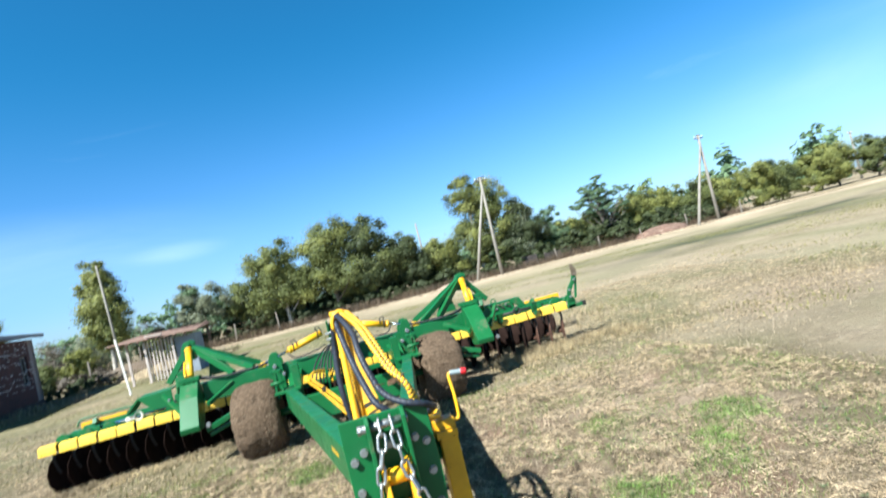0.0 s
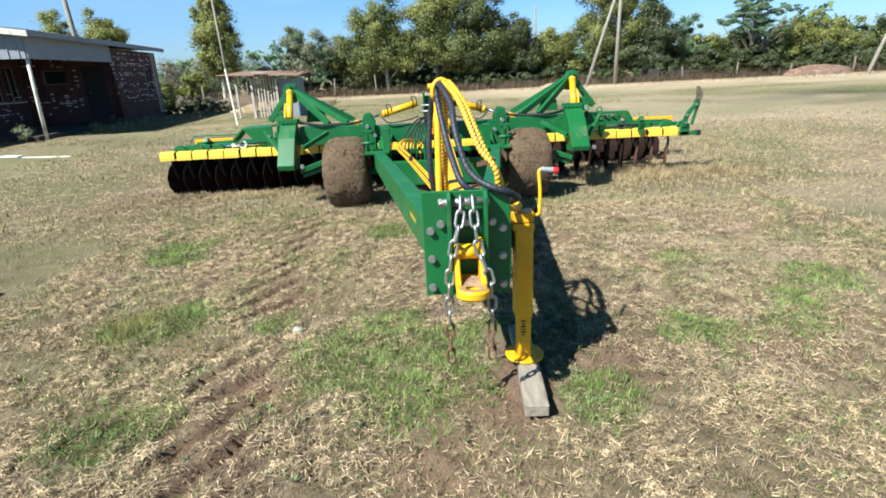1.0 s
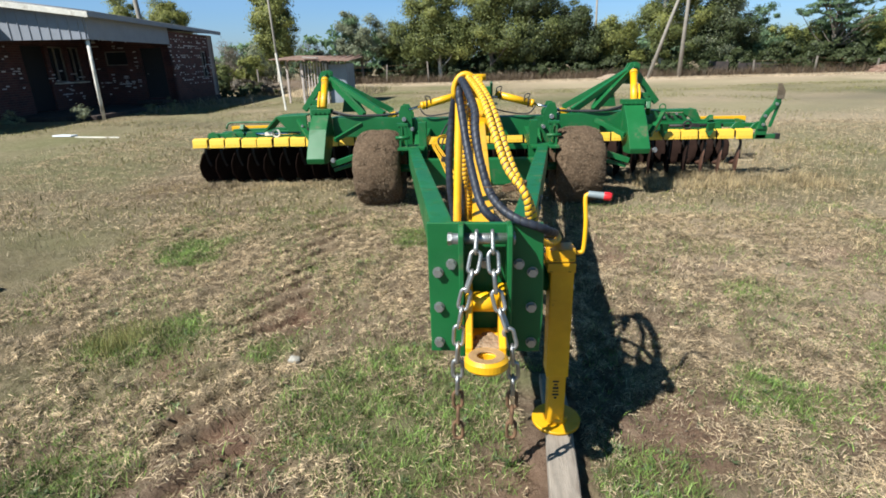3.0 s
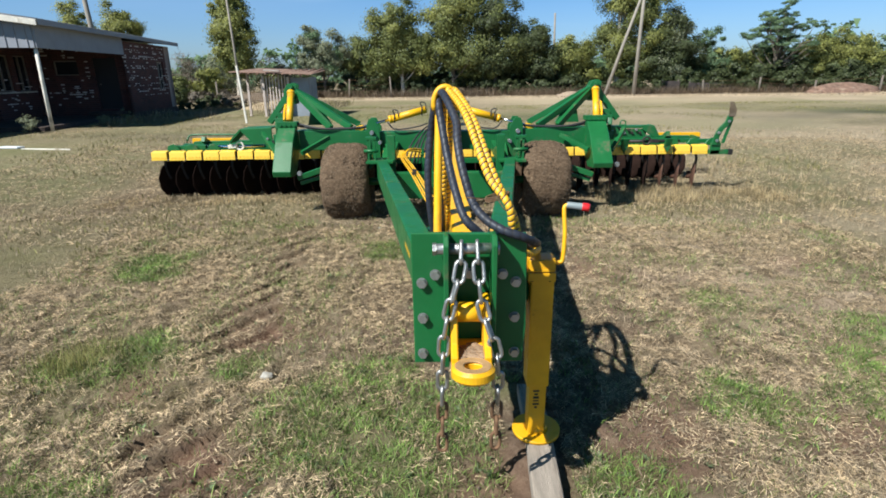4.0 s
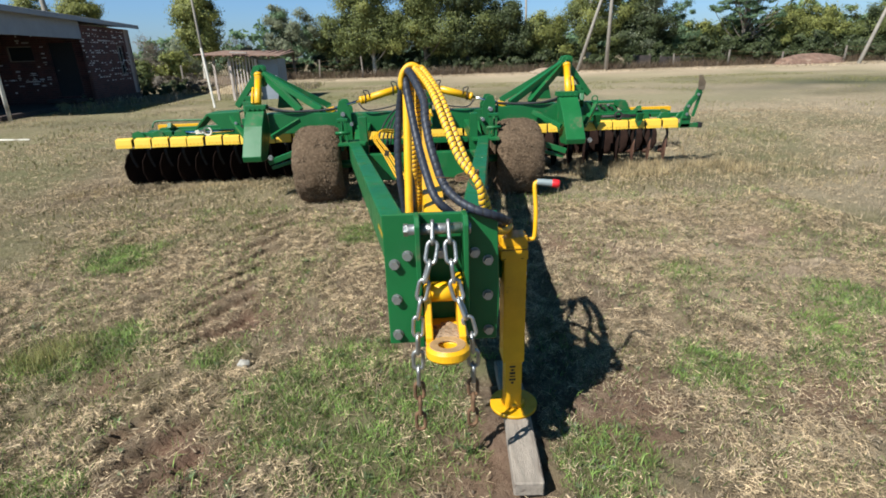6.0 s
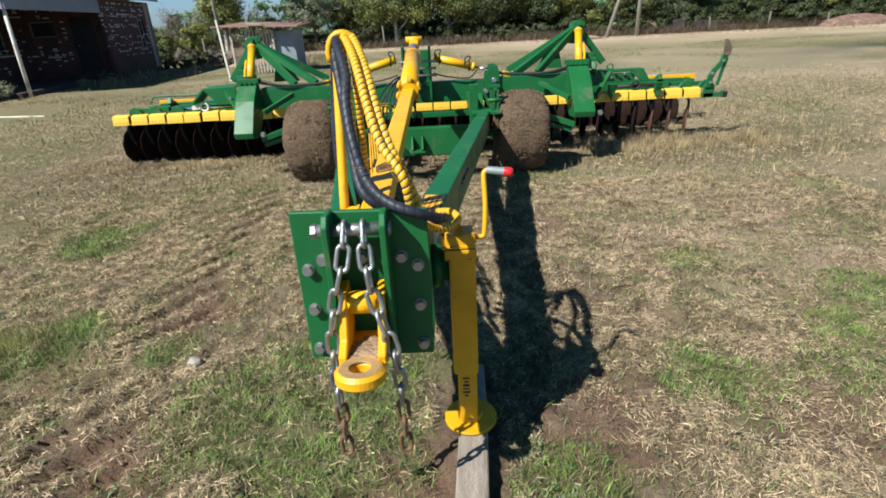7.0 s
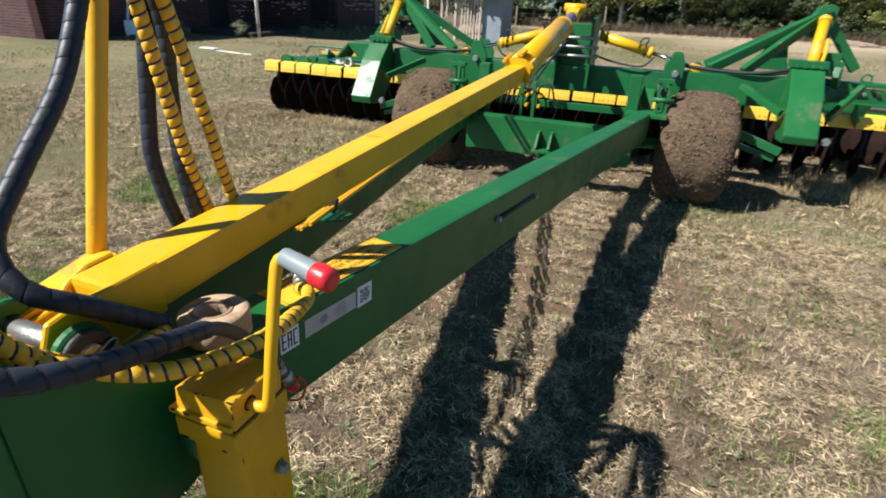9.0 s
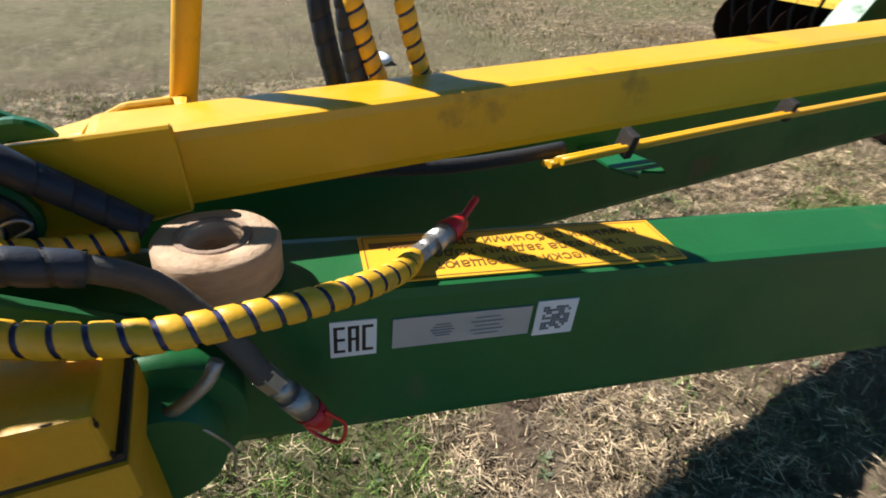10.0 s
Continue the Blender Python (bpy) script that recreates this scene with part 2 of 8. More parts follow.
POST_DULL = material("dull_grey_post", (0.20, 0.17, 0.14), 0.9, var=0.25, scale=4, bump=0.3, bump_scale=30)
ROOF_BOARD = material("brown_roof_boards", (0.20, 0.12, 0.085), 0.85, var=0.3, scale=3, bump=0.4, stretch=(1, 4, 4), dirt=(0.42, 0.35, 0.29), dirt_amount=0.15)
SHED_WOOD = material("pinkish_grey_boards", (0.46, 0.39, 0.345), 0.85, var=0.2, scale=3, bump=0.4, stretch=(4, 4, 1))


def brick_material():
    m = bpy.data.materials.new("old_red_brick")
    m.use_nodes = True
    n, l = m.node_tree.nodes, m.node_tree.links
    p = n["Principled BSDF"]
    p.inputs["Roughness"].default_value = 0.92
    uv = n.new("ShaderNodeUVMap")
    br = n.new("ShaderNodeTexBrick")
    br.inputs["Color1"].default_value, br.inputs["Color2"].default_value = (0.120, 0.041, 0.038, 1), (0.066, 0.029, 0.031, 1)
    br.inputs["Mortar"].default_value = (0.12, 0.083, 0.072, 1)
    br.inputs["Scale"].default_value = 1.0
    br.inputs["Brick Width"].default_value, br.inputs["Row Height"].default_value = 0.26, 0.078
    br.inputs["Mortar Size"].default_value = 0.009
    l.new(uv.outputs[0], br.inputs["Vector"])
    big = n.new("ShaderNodeTexNoise")
    big.inputs["Scale"].default_value, big.inputs["Detail"].default_value = 1.1, 6.0
    l.new(uv.outputs[0], big.inputs["Vector"])
    mix = n.new("ShaderNodeMixRGB")
    mix.blend_type = "MULTIPLY"
    mix.inputs[0].default_value = 0.7
    l.new(br.outputs["Color"], mix.inputs[1])
    ramp = n.new("ShaderNodeValToRGB")
    ramp.color_ramp.elements[0].position, ramp.color_ramp.elements[0].color = 0.3, (0.45, 0.45, 0.48, 1)
    ramp.color_ramp.elements[1].position, ramp.color_ramp.elements[1].color = 0.7, (1.3, 1.2, 1.15, 1)
    l.new(big.outputs["Fac"], ramp.inputs[0])
    l.new(ramp.outputs[0], mix.inputs[2])
    l.new(mix.outputs[0], p.inputs["Base Color"])
    b = n.new("ShaderNodeBump")
    b.inputs["Strength"].default_value, b.inputs["Distance"].default_value = 0.6, 0.012
    b.invert = True
    l.new(br.outputs["Fac"], b.inputs["Height"])
    l.new(b.outputs[0], p.inputs["Normal"])
    return m


BRICK = brick_material()
LIME = material("lime_smeared_brick", (0.60, 0.55, 0.54), 0.9, var=0.2, scale=9, bump=0.4, random_tint=0.5)


def ground_material():
    """Dry trodden meadow: straw, olive growth, bare soil, and a pale dry strip at the far edge of the field."""
    m = bpy.data.materials.new("trodden_dry_meadow")
    m.use_nodes = True
    n, l = m.node_tree.nodes, m.node_tree.links
    p = n["Principled BSDF"]
    p.inputs["Roughness"].default_value, p.inputs["Specular IOR Level"].default_value = 0.95, 0.15
    tc = n.new("ShaderNodeTexCoord")

    def tex(s, detail=6.0, rough=0.6):
        t = n.new("ShaderNodeTexNoise")
        t.inputs["Scale"].default_value, t.inputs["Detail"].default_value, t.inputs["Roughness"].default_value = s, detail, rough
        l.new(tc.outputs["Object"], t.inputs["Vector"])
        return t.outputs["Fac"]

    def ranged(v, a, b, c=0.0, d=1.0):
        x = n.new("ShaderNodeMapRange")
        for socket, value in zip(x.inputs[1:5], (a, b, c, d)):
            socket.default_value = value
        l.new(v, x.inputs[0])
        return x.outputs[0]

    def mixed(fac, a, b):
        x = n.new("ShaderNodeMixRGB")
        for socket, v in zip(x.inputs, (fac, a, b)):
            if isinstance(v, tuple):
                socket.default_value = (*v, 1)
            else:
                l.new(v, socket)
        return x.outputs[0]

    def attr(name):
        a = n.new("ShaderNodeAttribute")
        a.attribute_name = name
        return a.outputs["Fac"]
    soil = mixed(ranged(tex(26, 8, 0.75), 0.38, 0.62), (0.075, 0.047, 0.033), (0.23, 0.162, 0.112))
    sward = mixed(ranged(tex(9, 9, 0.85), 0.40, 0.60), (0.135, 0.103, 0.058), (0.40, 0.325, 0.212))
    col = mixed(attr("sward"), soil, sward)
    col = mixed(ranged(tex(0.55, 7), 0.46, 0.66, 0.0, 0.55), col, (0.21, 0.19, 0.095))
    col = mixed(ranged(tex(5.5, 9, 0.75), 0.50, 0.66, 0.0, 0.80), col, (0.085, 0.060, 0.042))
    col = mixed(ranged(tex(2.2, 9, 0.8), 0.46, 0.62, 0.0, 0.55), col, (0.135, 0.095, 0.060))
    col = mixed(ranged(tex(6.3, 9, 0.85), 0.53, 0.61, 0.0, 0.55), col, (0.43, 0.34, 0.235))
    col = mixed(ranged(tex(0.8, 9, 0.8), 0.47, 0.60, 0.0, 0.40), col, (0.43, 0.335, 0.215))
    col = mixed(ranged(tex(1.6, 10, 0.9), 0.515, 0.60, 0.0, 0.45), col, (0.085, 0.075, 0.042))
    col = mixed(attr("green"), col, (0.125, 0.14, 0.055))
    col = mixed(attr("damp"), col, (0.060, 0.062, 0.036))
    col = mixed(attr("soil"), col, (0.205, 0.125, 0.085))
    col = mixed(attr("pale"), col, (0.56, 0.435, 0.315))
    l.new(col, p.inputs["Base Color"])
    b = n.new("ShaderNodeBump")
    b.inputs["Strength"].default_value, b.inputs["Distance"].default_value = 1.0, 0.03
    l.new(tex(38, 9, 0.75), b.inputs["Height"])
    l.new(b.outputs[0], p.inputs["Normal"])
    return m


GROUND = ground_material()
STRAW = leaf_material("dry_grass_blades", (0.44, 0.355, 0.25), 0.2, 0.35, (1.55, 1.5, 1.42), 2.5)
THATCH = leaf_material("matted_dead_grass", (0.405, 0.315, 0.205), 0.15, 0.26, (1.85, 1.8, 1.7), 15.0)
STRAW_GREENISH = leaf_material("yellow_green_grass", (0.30, 0.29, 0.12), 0.3, 0.5, (1.5, 1.45, 1.3))
STRAW_GOLD = leaf_material("golden_dry_grass", (0.42, 0.335, 0.205), 0.3, 0.4, (1.5, 1.45, 1.3), 1.5)
OLIVE = leaf_material("olive_grass_blades", (0.21, 0.205, 0.085), 0.25, 0.5, (1.5, 1.4, 1.2))
WEED = leaf_material("green_weed_leaves", (0.190, 0.300, 0.078), 0.3, 0.5, (1.6, 1.45, 1.35), 9.0)
ROSETTE = leaf_material("grey_green_weed_leaves", (0.125, 0.165, 0.080), 0.25, 0.6, (1.4, 1.35, 1.3))
LEAF = leaf_material("green_leaves", (0.145, 0.168, 0.058), 0.32)
LEAF_YELLOW = leaf_material("yellow_green_leaves", (0.235, 0.25, 0.078), 0.35)
# dark foliage; in the thicket this colour also carries the shade
LEAF_DARK_SHADED = leaf_material("dark_shaded_leaves", (0.062, 0.080, 0.034), 0.3)
LEAF_SILVER = leaf_material("silvery_leaves", (0.23, 0.255, 0.175))
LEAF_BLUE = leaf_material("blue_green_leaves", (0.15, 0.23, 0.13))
WEED_DRY = leaf_material("dark_dry_weeds", (0.105, 0.078, 0.055), 0.15, 0.5, (1.6, 1.5, 1.3))
LEAF_DRY = leaf_material("dry_brown_twigs", (0.145, 0.12, 0.09), 0.1, 0.5, (1.4, 1.4, 1.4))

# ---------- building tools ----------
def part(name, bm, mat, parent=None, label=""):
    """Links a bmesh as one mesh object, under a thing or a part."""
    me = bpy.data.meshes.new(name)
    bm.to_mesh(me)
    bm.free()
    me.materials.append(mat)
    ob = new(name, me)
    if parent:
        ob.parent = parent
    if label:
        tagged(ob, label)
    return ob


def thing(name, label, category, at=(0, 0, 0), group="", kind=""):
    ob = new(name)
    ob.location = at
    ob.empty_display_size = 0.1
    bpy.context.view_layer.update()
    return tagged(ob, label, category, group, kind)


def under(ob, parent):
    """Hangs a part under its thing with its place in the world kept."""
    ob.parent = parent
    ob.matrix_parent_inverse = Matrix.Translation(parent.location).inverted() if parent.type == "EMPTY" else Matrix()
    return ob


def wpart(name, bm, mat, parent, label=""):
    """As part(), for a mesh given in world coordinates."""
    return under(part(name, bm, mat, None, label), parent)


def box(bm, c, s, turn=None, bevel=0.0):
    vs = bmesh.ops.create_cube(bm, size=1.0)["verts"]
    bmesh.ops.scale(bm, vec=s, verts=vs)
    if bevel:
        es = list({e for v in vs for e in v.link_edges})
        made = bmesh.ops.bevel(bm, geom=es, offset=bevel, segments=2, affect="EDGES", profile=0.7)
        vs = list({v for f in made["faces"] for v in f.verts} | {v for v in vs if v.is_valid})
    if turn:
        bmesh.ops.transform(bm, matrix=turn.to_4x4(), verts=vs)
    bmesh.ops.translate(bm, vec=c, verts=vs)
    return bm


def frame_of(a, b, up=(0, 0, 1)):
    d = (Vector(b) - Vector(a)).normalized()
    s = d.cross(Vector(up))
    if s.length < 1e-4:
        s = d.cross(Vector((1, 0, 0)))
    s.normalize()
    u = s.cross(d).normalized()
    return d, s, u


def beam(bm, a, b, w, h, bevel=0.008, up=(0, 0, 1)):
    """A bar of rectangular section from a to b (centre line), with rounded edges."""
    a, b = Vector(a), Vector(b)
    d, s, u = frame_of(a, b, up)
    turn = Matrix((s, d, u)).transposed()
    return box(bm, (a + b) / 2, (w, (b - a).length, h), turn, bevel)


def cyl(bm, a, b, r, seg=16, r2=None, caps=True, smooth=True):
    a, b = Vector(a), Vector(b)
    d, s, u = frame_of(a, b)
    turn = Matrix((s, u, d)).transposed().to_4x4() if s.cross(u).dot(d) > 0 else Matrix((u, s, d)).transposed().to_4x4()
    made = bmesh.ops.create_cone(bm, cap_ends=caps, segments=seg, radius1=r, radius2=r if r2 is None else r2, depth=(b - a).length)
    bmesh.ops.transform(bm, matrix=Matrix.Translation((a + b) / 2) @ turn, verts=made["verts"])
    if smooth:
        for f in {f for v in made["verts"] for f in v.link_faces}:
            if len(f.verts) == 4:
                f.smooth = True
    return bm


def curve_points(ps, step=0.03, closed=False):
    """Points at even steps on a smooth curve through ps."""
    ps = [Vector(p) for p in ps]
    n = len(ps)
    fine = []
    for i in range(n if closed else n - 1):
        p0 = ps[i - 1] if closed or i else ps[0] * 2 - ps[1]
        p1, p2 = ps[i], ps[(i + 1) % n]
        p3 = ps[(i + 2) % n] if closed or i + 2 < n else p2 * 2 - p1
        for k in range(24):
            t = k / 24
            fine.append(0.5 * (2 * p1 + (p2 - p0) * t + (2 * p0 - 5 * p1 + 4 * p2 - p3) * t * t + (3 * p1 - p0 - 3 * p2 + p3) * t ** 3))
    if not closed:
        fine.append(ps[-1])
    out, left = [fine[0]], step
    for a, b in zip(fine, fine[1:]):
        while (b - a).length >= left > 0:
            a = a + (b - a).normalized() * left
            out.append(a)
            left = step
        left -= (b - a).length
    if not closed and (len(out) < 2 or (out[-1] - fine[-1]).length > step * 0.3):
        out.append(fine[-1])
    return out


def frames_along(pts, closed=False):
    """A side and an up for each point, carried along without twist."""
    n, made = len(pts), []
    side = None
    for i in range(n):
        d = (pts[(i + 1) % n] - pts[i - 1] if closed else pts[min(i + 1, n - 1)] - pts[max(i - 1, 0)]).normalized()
        if side is None:
            side = d.cross(Vector((0, 0, 1)))
            if side.length < 0.05:
                side = d.cross(Vector((1, 0, 0)))
        side = (side - d * side.dot(d)).normalized()
        made.append((side, d.cross(side)))
    return made


def tube(bm, pts, r, seg=10, closed=False):
    rings = []
    radius = r if callable(r) else lambda k: r
    for i, (p, (s, u)) in enumerate(zip(pts, frames_along(pts, closed))):
        rr = radius(i / max(1, len(pts) - 1))
        rings.append([bm.verts.new(p + (s * math.cos(2 * math.pi * k / seg) + u * math.sin(2 * math.pi * k / seg)) * rr) for k in range(seg)])
    pairs = list(zip(rings, rings[1:])) + ([(rings[-1], rings[0])] if closed else [])
    for a, b in pairs:
        for k in range(seg):
            bm.faces.new((a[k], a[(k + 1) % seg], b[(k + 1) % seg], b[k])).smooth = True
    if not closed:
        bm.faces.new(rings[0][::-1])
        bm.faces.new(rings[-1])
    return bm


def spiral(bm, pts, r, pitch, cover=0.82, thick=0.0009):
    """A spiral sleeve: one ribbon wound round the curve, with an open gap between its turns."""
    fr = frames_along(pts)
    cum = [0.0]
    for a, b in zip(pts, pts[1:]):
        cum.append(cum[-1] + (b - a).length)

    def at(d):
        d = min(max(d, 0), cum[-1])
        i = min(max(np.searchsorted(cum, d) - 1, 0), len(pts) - 2)
        t = (d - cum[i]) / max(1e-6, cum[i + 1] - cum[i])
        s = (fr[i][0].lerp(fr[i + 1][0], t)).normalized()
        u = (fr[i][1].lerp(fr[i + 1][1], t)).normalized()
        return pts[i].lerp(pts[i + 1], t), s, u
    per = 12
    n = int(cum[-1] / pitch * per)
    rows = []
    for k in range(n):
        ang = 2 * math.pi * k / per
        row = []
        for d, rr in ((0.0, r - 0.0), (0.10, r + thick), (0.9, r + thick), (1.0, r)):
            p, s, u = at(pitch * k / per + d * cover * pitch)
            row.append(bm.verts.new(p + (s * math.cos(ang) + u * math.sin(ang)) * rr))
        rows.append(row)
    for a, b in zip(rows, rows[1:]):
        for k in range(3):
            bm.faces.new((a[k], b[k], b[k + 1], a[k + 1])).smooth = True
    return bm


def plate(bm, pts, normal, thick, bevel=0.004):
    """A flat plate: outline points, thickness along the normal, centred on the outline's plane."""
    nrm = Vector(normal).normalized()
    lo = [bm.verts.new(Vector(p) - nrm * thick / 2) for p in pts]
    hi = [bm.verts.new(Vector(p) + nrm * thick / 2) for p in pts]
    fs = [bm.faces.new(lo), bm.faces.new(hi)]
    for i in range(len(pts)):
        j = (i + 1) % len(pts)
        fs.append(bm.faces.new((lo[i], lo[j], hi[j], hi[i])))
    bmesh.ops.recalc_face_normals(bm, faces=fs)
    if bevel:
        bmesh.ops.bevel(bm, geom=list({e for f in fs for e in f.edges}), offset=bevel, segments=1, affect="EDGES")
    return bm


def ring(bm, c, axis, r_out, r_in, h, seg=28, bevel=0.004):
    """A thick ring with a hole through it."""
    c, d = Vector(c), Vector(axis).normalized()
    s = d.orthogonal().normalized()
    u = d.cross(s)
    prof = [(r_in, -h / 2 + bevel), (r_in + bevel, -h / 2), (r_out - bevel, -h / 2), (r_out, -h / 2 + bevel),
            (r_out, h / 2 - bevel), (r_out - bevel, h / 2), (r_in + bevel, h / 2), (r_in, h / 2 - bevel)]
    rows = []
    for k in range(seg):
        a = 2 * math.pi * k / seg
        rad = s * math.cos(a) + u * math.sin(a)
        rows.append([bm.verts.new(c + rad * q + d * z) for q, z in prof])
    for k in range(seg):
        a, b = rows[k], rows[(k + 1) % seg]
        for i in range(8):
            bm.faces.new((a[i], b[i], b[(i + 1) % 8], a[(i + 1) % 8]))
    return bm


def bolt_mesh(r=0.0165, h=0.014):
    bm = bmesh.new()
    cyl(bm, (0, 0, 0), (0, -0.003, 0), r * 1.16, 20)
    cyl(bm, (0, -0.004, 0), (0, -0.004 - h, 0), r, 6, r * 0.96, smooth=False)
    return bm


BOLT_ME = bpy.data.meshes.new("bolt")
_b = bolt_mesh()
_b.to_mesh(BOLT_ME)
_b.free()
BOLT_ME.materials.append(STEEL)


def bolt(p, parent, towards=(0, -1, 0), size=1.0, mat=None):
    ob = new("bolt", BOLT_ME)
    q = Vector((0, -1, 0)).rotation_difference(Vector(towards).normalized())
    ob.matrix_world = Matrix.LocRotScale(Vector(p), q, (size, size, size))
    ob.parent = parent
    return ob


def bars(bm, rows, normal):
    """Thin flat strips for writing too small to read: (centre, width, height, along, up)."""
    for c, w, h, along, up in rows:
        a, u = Vector(along).normalized() * w / 2, Vector(up).normalized() * h / 2
        c = Vector(c)
        bm.faces.new([bm.verts.new(c + x) for x in (-a - u, a - u, a + u, -a + u)])
    return bm

# ---------- the ground ----------
def value_noise(x, y, seed):
    """Smooth noise on arrays, -1 to 1."""
    xi, yi = np.floor(x).astype(int), np.floor(y).astype(int)
    fx, fy = x - xi, y - yi
    fx, fy = fx * fx * (3 - 2 * fx), fy * fy * (3 - 2 * fy)

    def h(a, b):
        v = np.sin(a * 127.1 + b * 311.7 + seed * 74.7) * 43758.5453
        return (v - np.floor(v)) * 2 - 1
    return (h(xi, yi) * (1 - fx) + h(xi + 1, yi) * fx) * (1 - fy) + (h(xi, yi + 1) * (1 - fx) + h(xi + 1, yi + 1) * fx) * fy


GREEN_SPOTS = ((-0.64, 0.40, 0.40), (-0.46, 0.80, 0.24), (-0.40, 0.10, 0.36), (-0.70, 0.62, 0.22), (-1.22, 0.93, 0.15), (1.45, 0.50, 0.27), (-2.15, 0.95, 0.26), (-1.72, -0.12, 0.25), (-1.85, 1.15, 0.2), (1.9, 1.7, 0.22),
               (-0.14, 0.45, 0.25), (0.20, 0.68, 0.14), (0.62, -0.06, 0.22), (2.05, 0.55, 0.20), (2.7, 1.2, 0.25), (-0.6, 3.0, 0.25), (-2.6, 2.6, 0.3), (2.3, 0.9, 0.2))
SOIL_SPOTS = ((0.80, 0.25, 0.30), (1.85, 0.25, 0.35), (-0.1, -0.5, 0.4), (0.15, -0.15, 0.3), (2.2, 1.0, 0.3), (-1.02, 0.1, 0.26), (-1.15, 1.35, 0.25), (1.0, 2.4, 0.4), (0.2, 2.4, 0.5), (-1.7, 0.75, 0.2), (0.93, 0.42, 0.22), (2.35, 0.75, 0.28), (2.9, 2.5, 0.22))


def spots(x, y, rows):
    f = np.zeros_like(x)
    for cx, cy, r in rows:
        d = np.hypot(x - cx, (y - cy)) / r + 0.35 * value_noise(x * 4.1, y * 4.1, 3) + 0.2 * value_noise(x * 13, y * 13, 5)
        f = np.maximum(f, np.clip(1.35 - d, 0, 1))
    return f


def track(x, y):
    """Tread marks of a tractor tyre, in a strip that runs towards the machine."""
    c = -1.27 - 0.09 * y
    inside = np.clip(2.6 - np.abs(x - c + 0.05 * value_noise(x * 5, y * 5, 8)) / 0.10, 0, 1) * np.clip((y + 1.6) / 0.5, 0, 1) * np.clip((4.2 - y) / 0.8, 0, 1)
    p = (y - 1.3 * (x - c) - 0.02) / 0.33 + 0.16 * value_noise(x * 2.5, y * 2.5, 9) + 0.05 * value_noise(x * 11, y * 11, 10)
    p = p - np.floor(p)
    lug = np.clip((p - 0.05) / 0.45, 0, 1) * np.clip((0.60 - p) / 0.07, 0, 1) * np.clip(0.85 + 0.6 * value_noise(x * 7, y * 7, 14), 0.3, 1)
    inside = inside * 0.8
    return inside * np.clip(0.88 + 0.6 * value_noise(x * 2.3, y * 2.3, 4) - 0.45 * np.exp(-((y - 0.75) / 0.28) ** 2) + 0.35 * np.exp(-((y - 0.2) / 0.3) ** 2) + 0.3 * np.exp(-((y - 1.3) / 0.3) ** 2), 0.05, 1), lug


def second_track(x, y):
    """Fainter tread marks beside the drawbar: narrow ridges right across a strip."""
    c = 0.42 + 0.05 * (y - 2.5)
    inside = np.clip(2.0 - np.abs(x - c + 0.04 * value_noise(x * 5, y * 5, 71)) / 0.13, 0, 1) * np.clip((y - 1.7) / 0.5, 0, 1) * np.clip((4.3 - y) / 0.5, 0, 1)
    p = (y + 0.18 * (x - c)) / 0.185 + 0.10 * value_noise(x * 4, y * 4, 72)
    p = p - np.floor(p)
    return inside, np.clip(p / 0.3, 0, 1) * np.clip((0.55 - p) / 0.08, 0, 1)


def ground_z(x, y):
    f, b = track(x, y)
    f2, b2 = second_track(x, y)
    near = np.clip(1 - np.hypot(x, y - 3) / 60, 0, 1)
    z = 0.012 * value_noise(x * 2.2, y * 2.2, 1) + 0.008 * value_noise(x * 6.7, y * 6.7, 2) + 0.006 * value_noise(x * 17, y * 17, 6)
    z = z * near + 0.05 * value_noise(x * 0.11, y * 0.11, 7) * np.clip(np.hypot(x, y - 3) / 15 - 0.6, 0, 1)
    z -= f * (0.085 * b - 0.016) + f2 * (0.045 * b2 - 0.008)
    z += 0.020 * np.clip(value_noise(x * 9.3, y * 9.3, 23) + 0.5 * value_noise(x * 21, y * 21, 24), -0.4, 1) * np.clip(1.5 - np.hypot(x, y - 1) / 5, 0, 1) * (1 - np.clip(f + f2, 0, 1))
    z += 0.011 * value_noise(x * 27, y * 27, 13) * np.clip(1.4 - np.hypot(x, y - 1) / 4, 0, 1) * (1 - 0.7 * f)
    z -= 0.02 * spots(x, y, SOIL_SPOTS)
    z -= 0.055 * np.clip((y - 3.2) / 1.6, 0, 1) * np.clip((11 - y) / 3, 0, 1) * np.clip((7 - np.abs(x)) / 2, 0, 1)
    return z


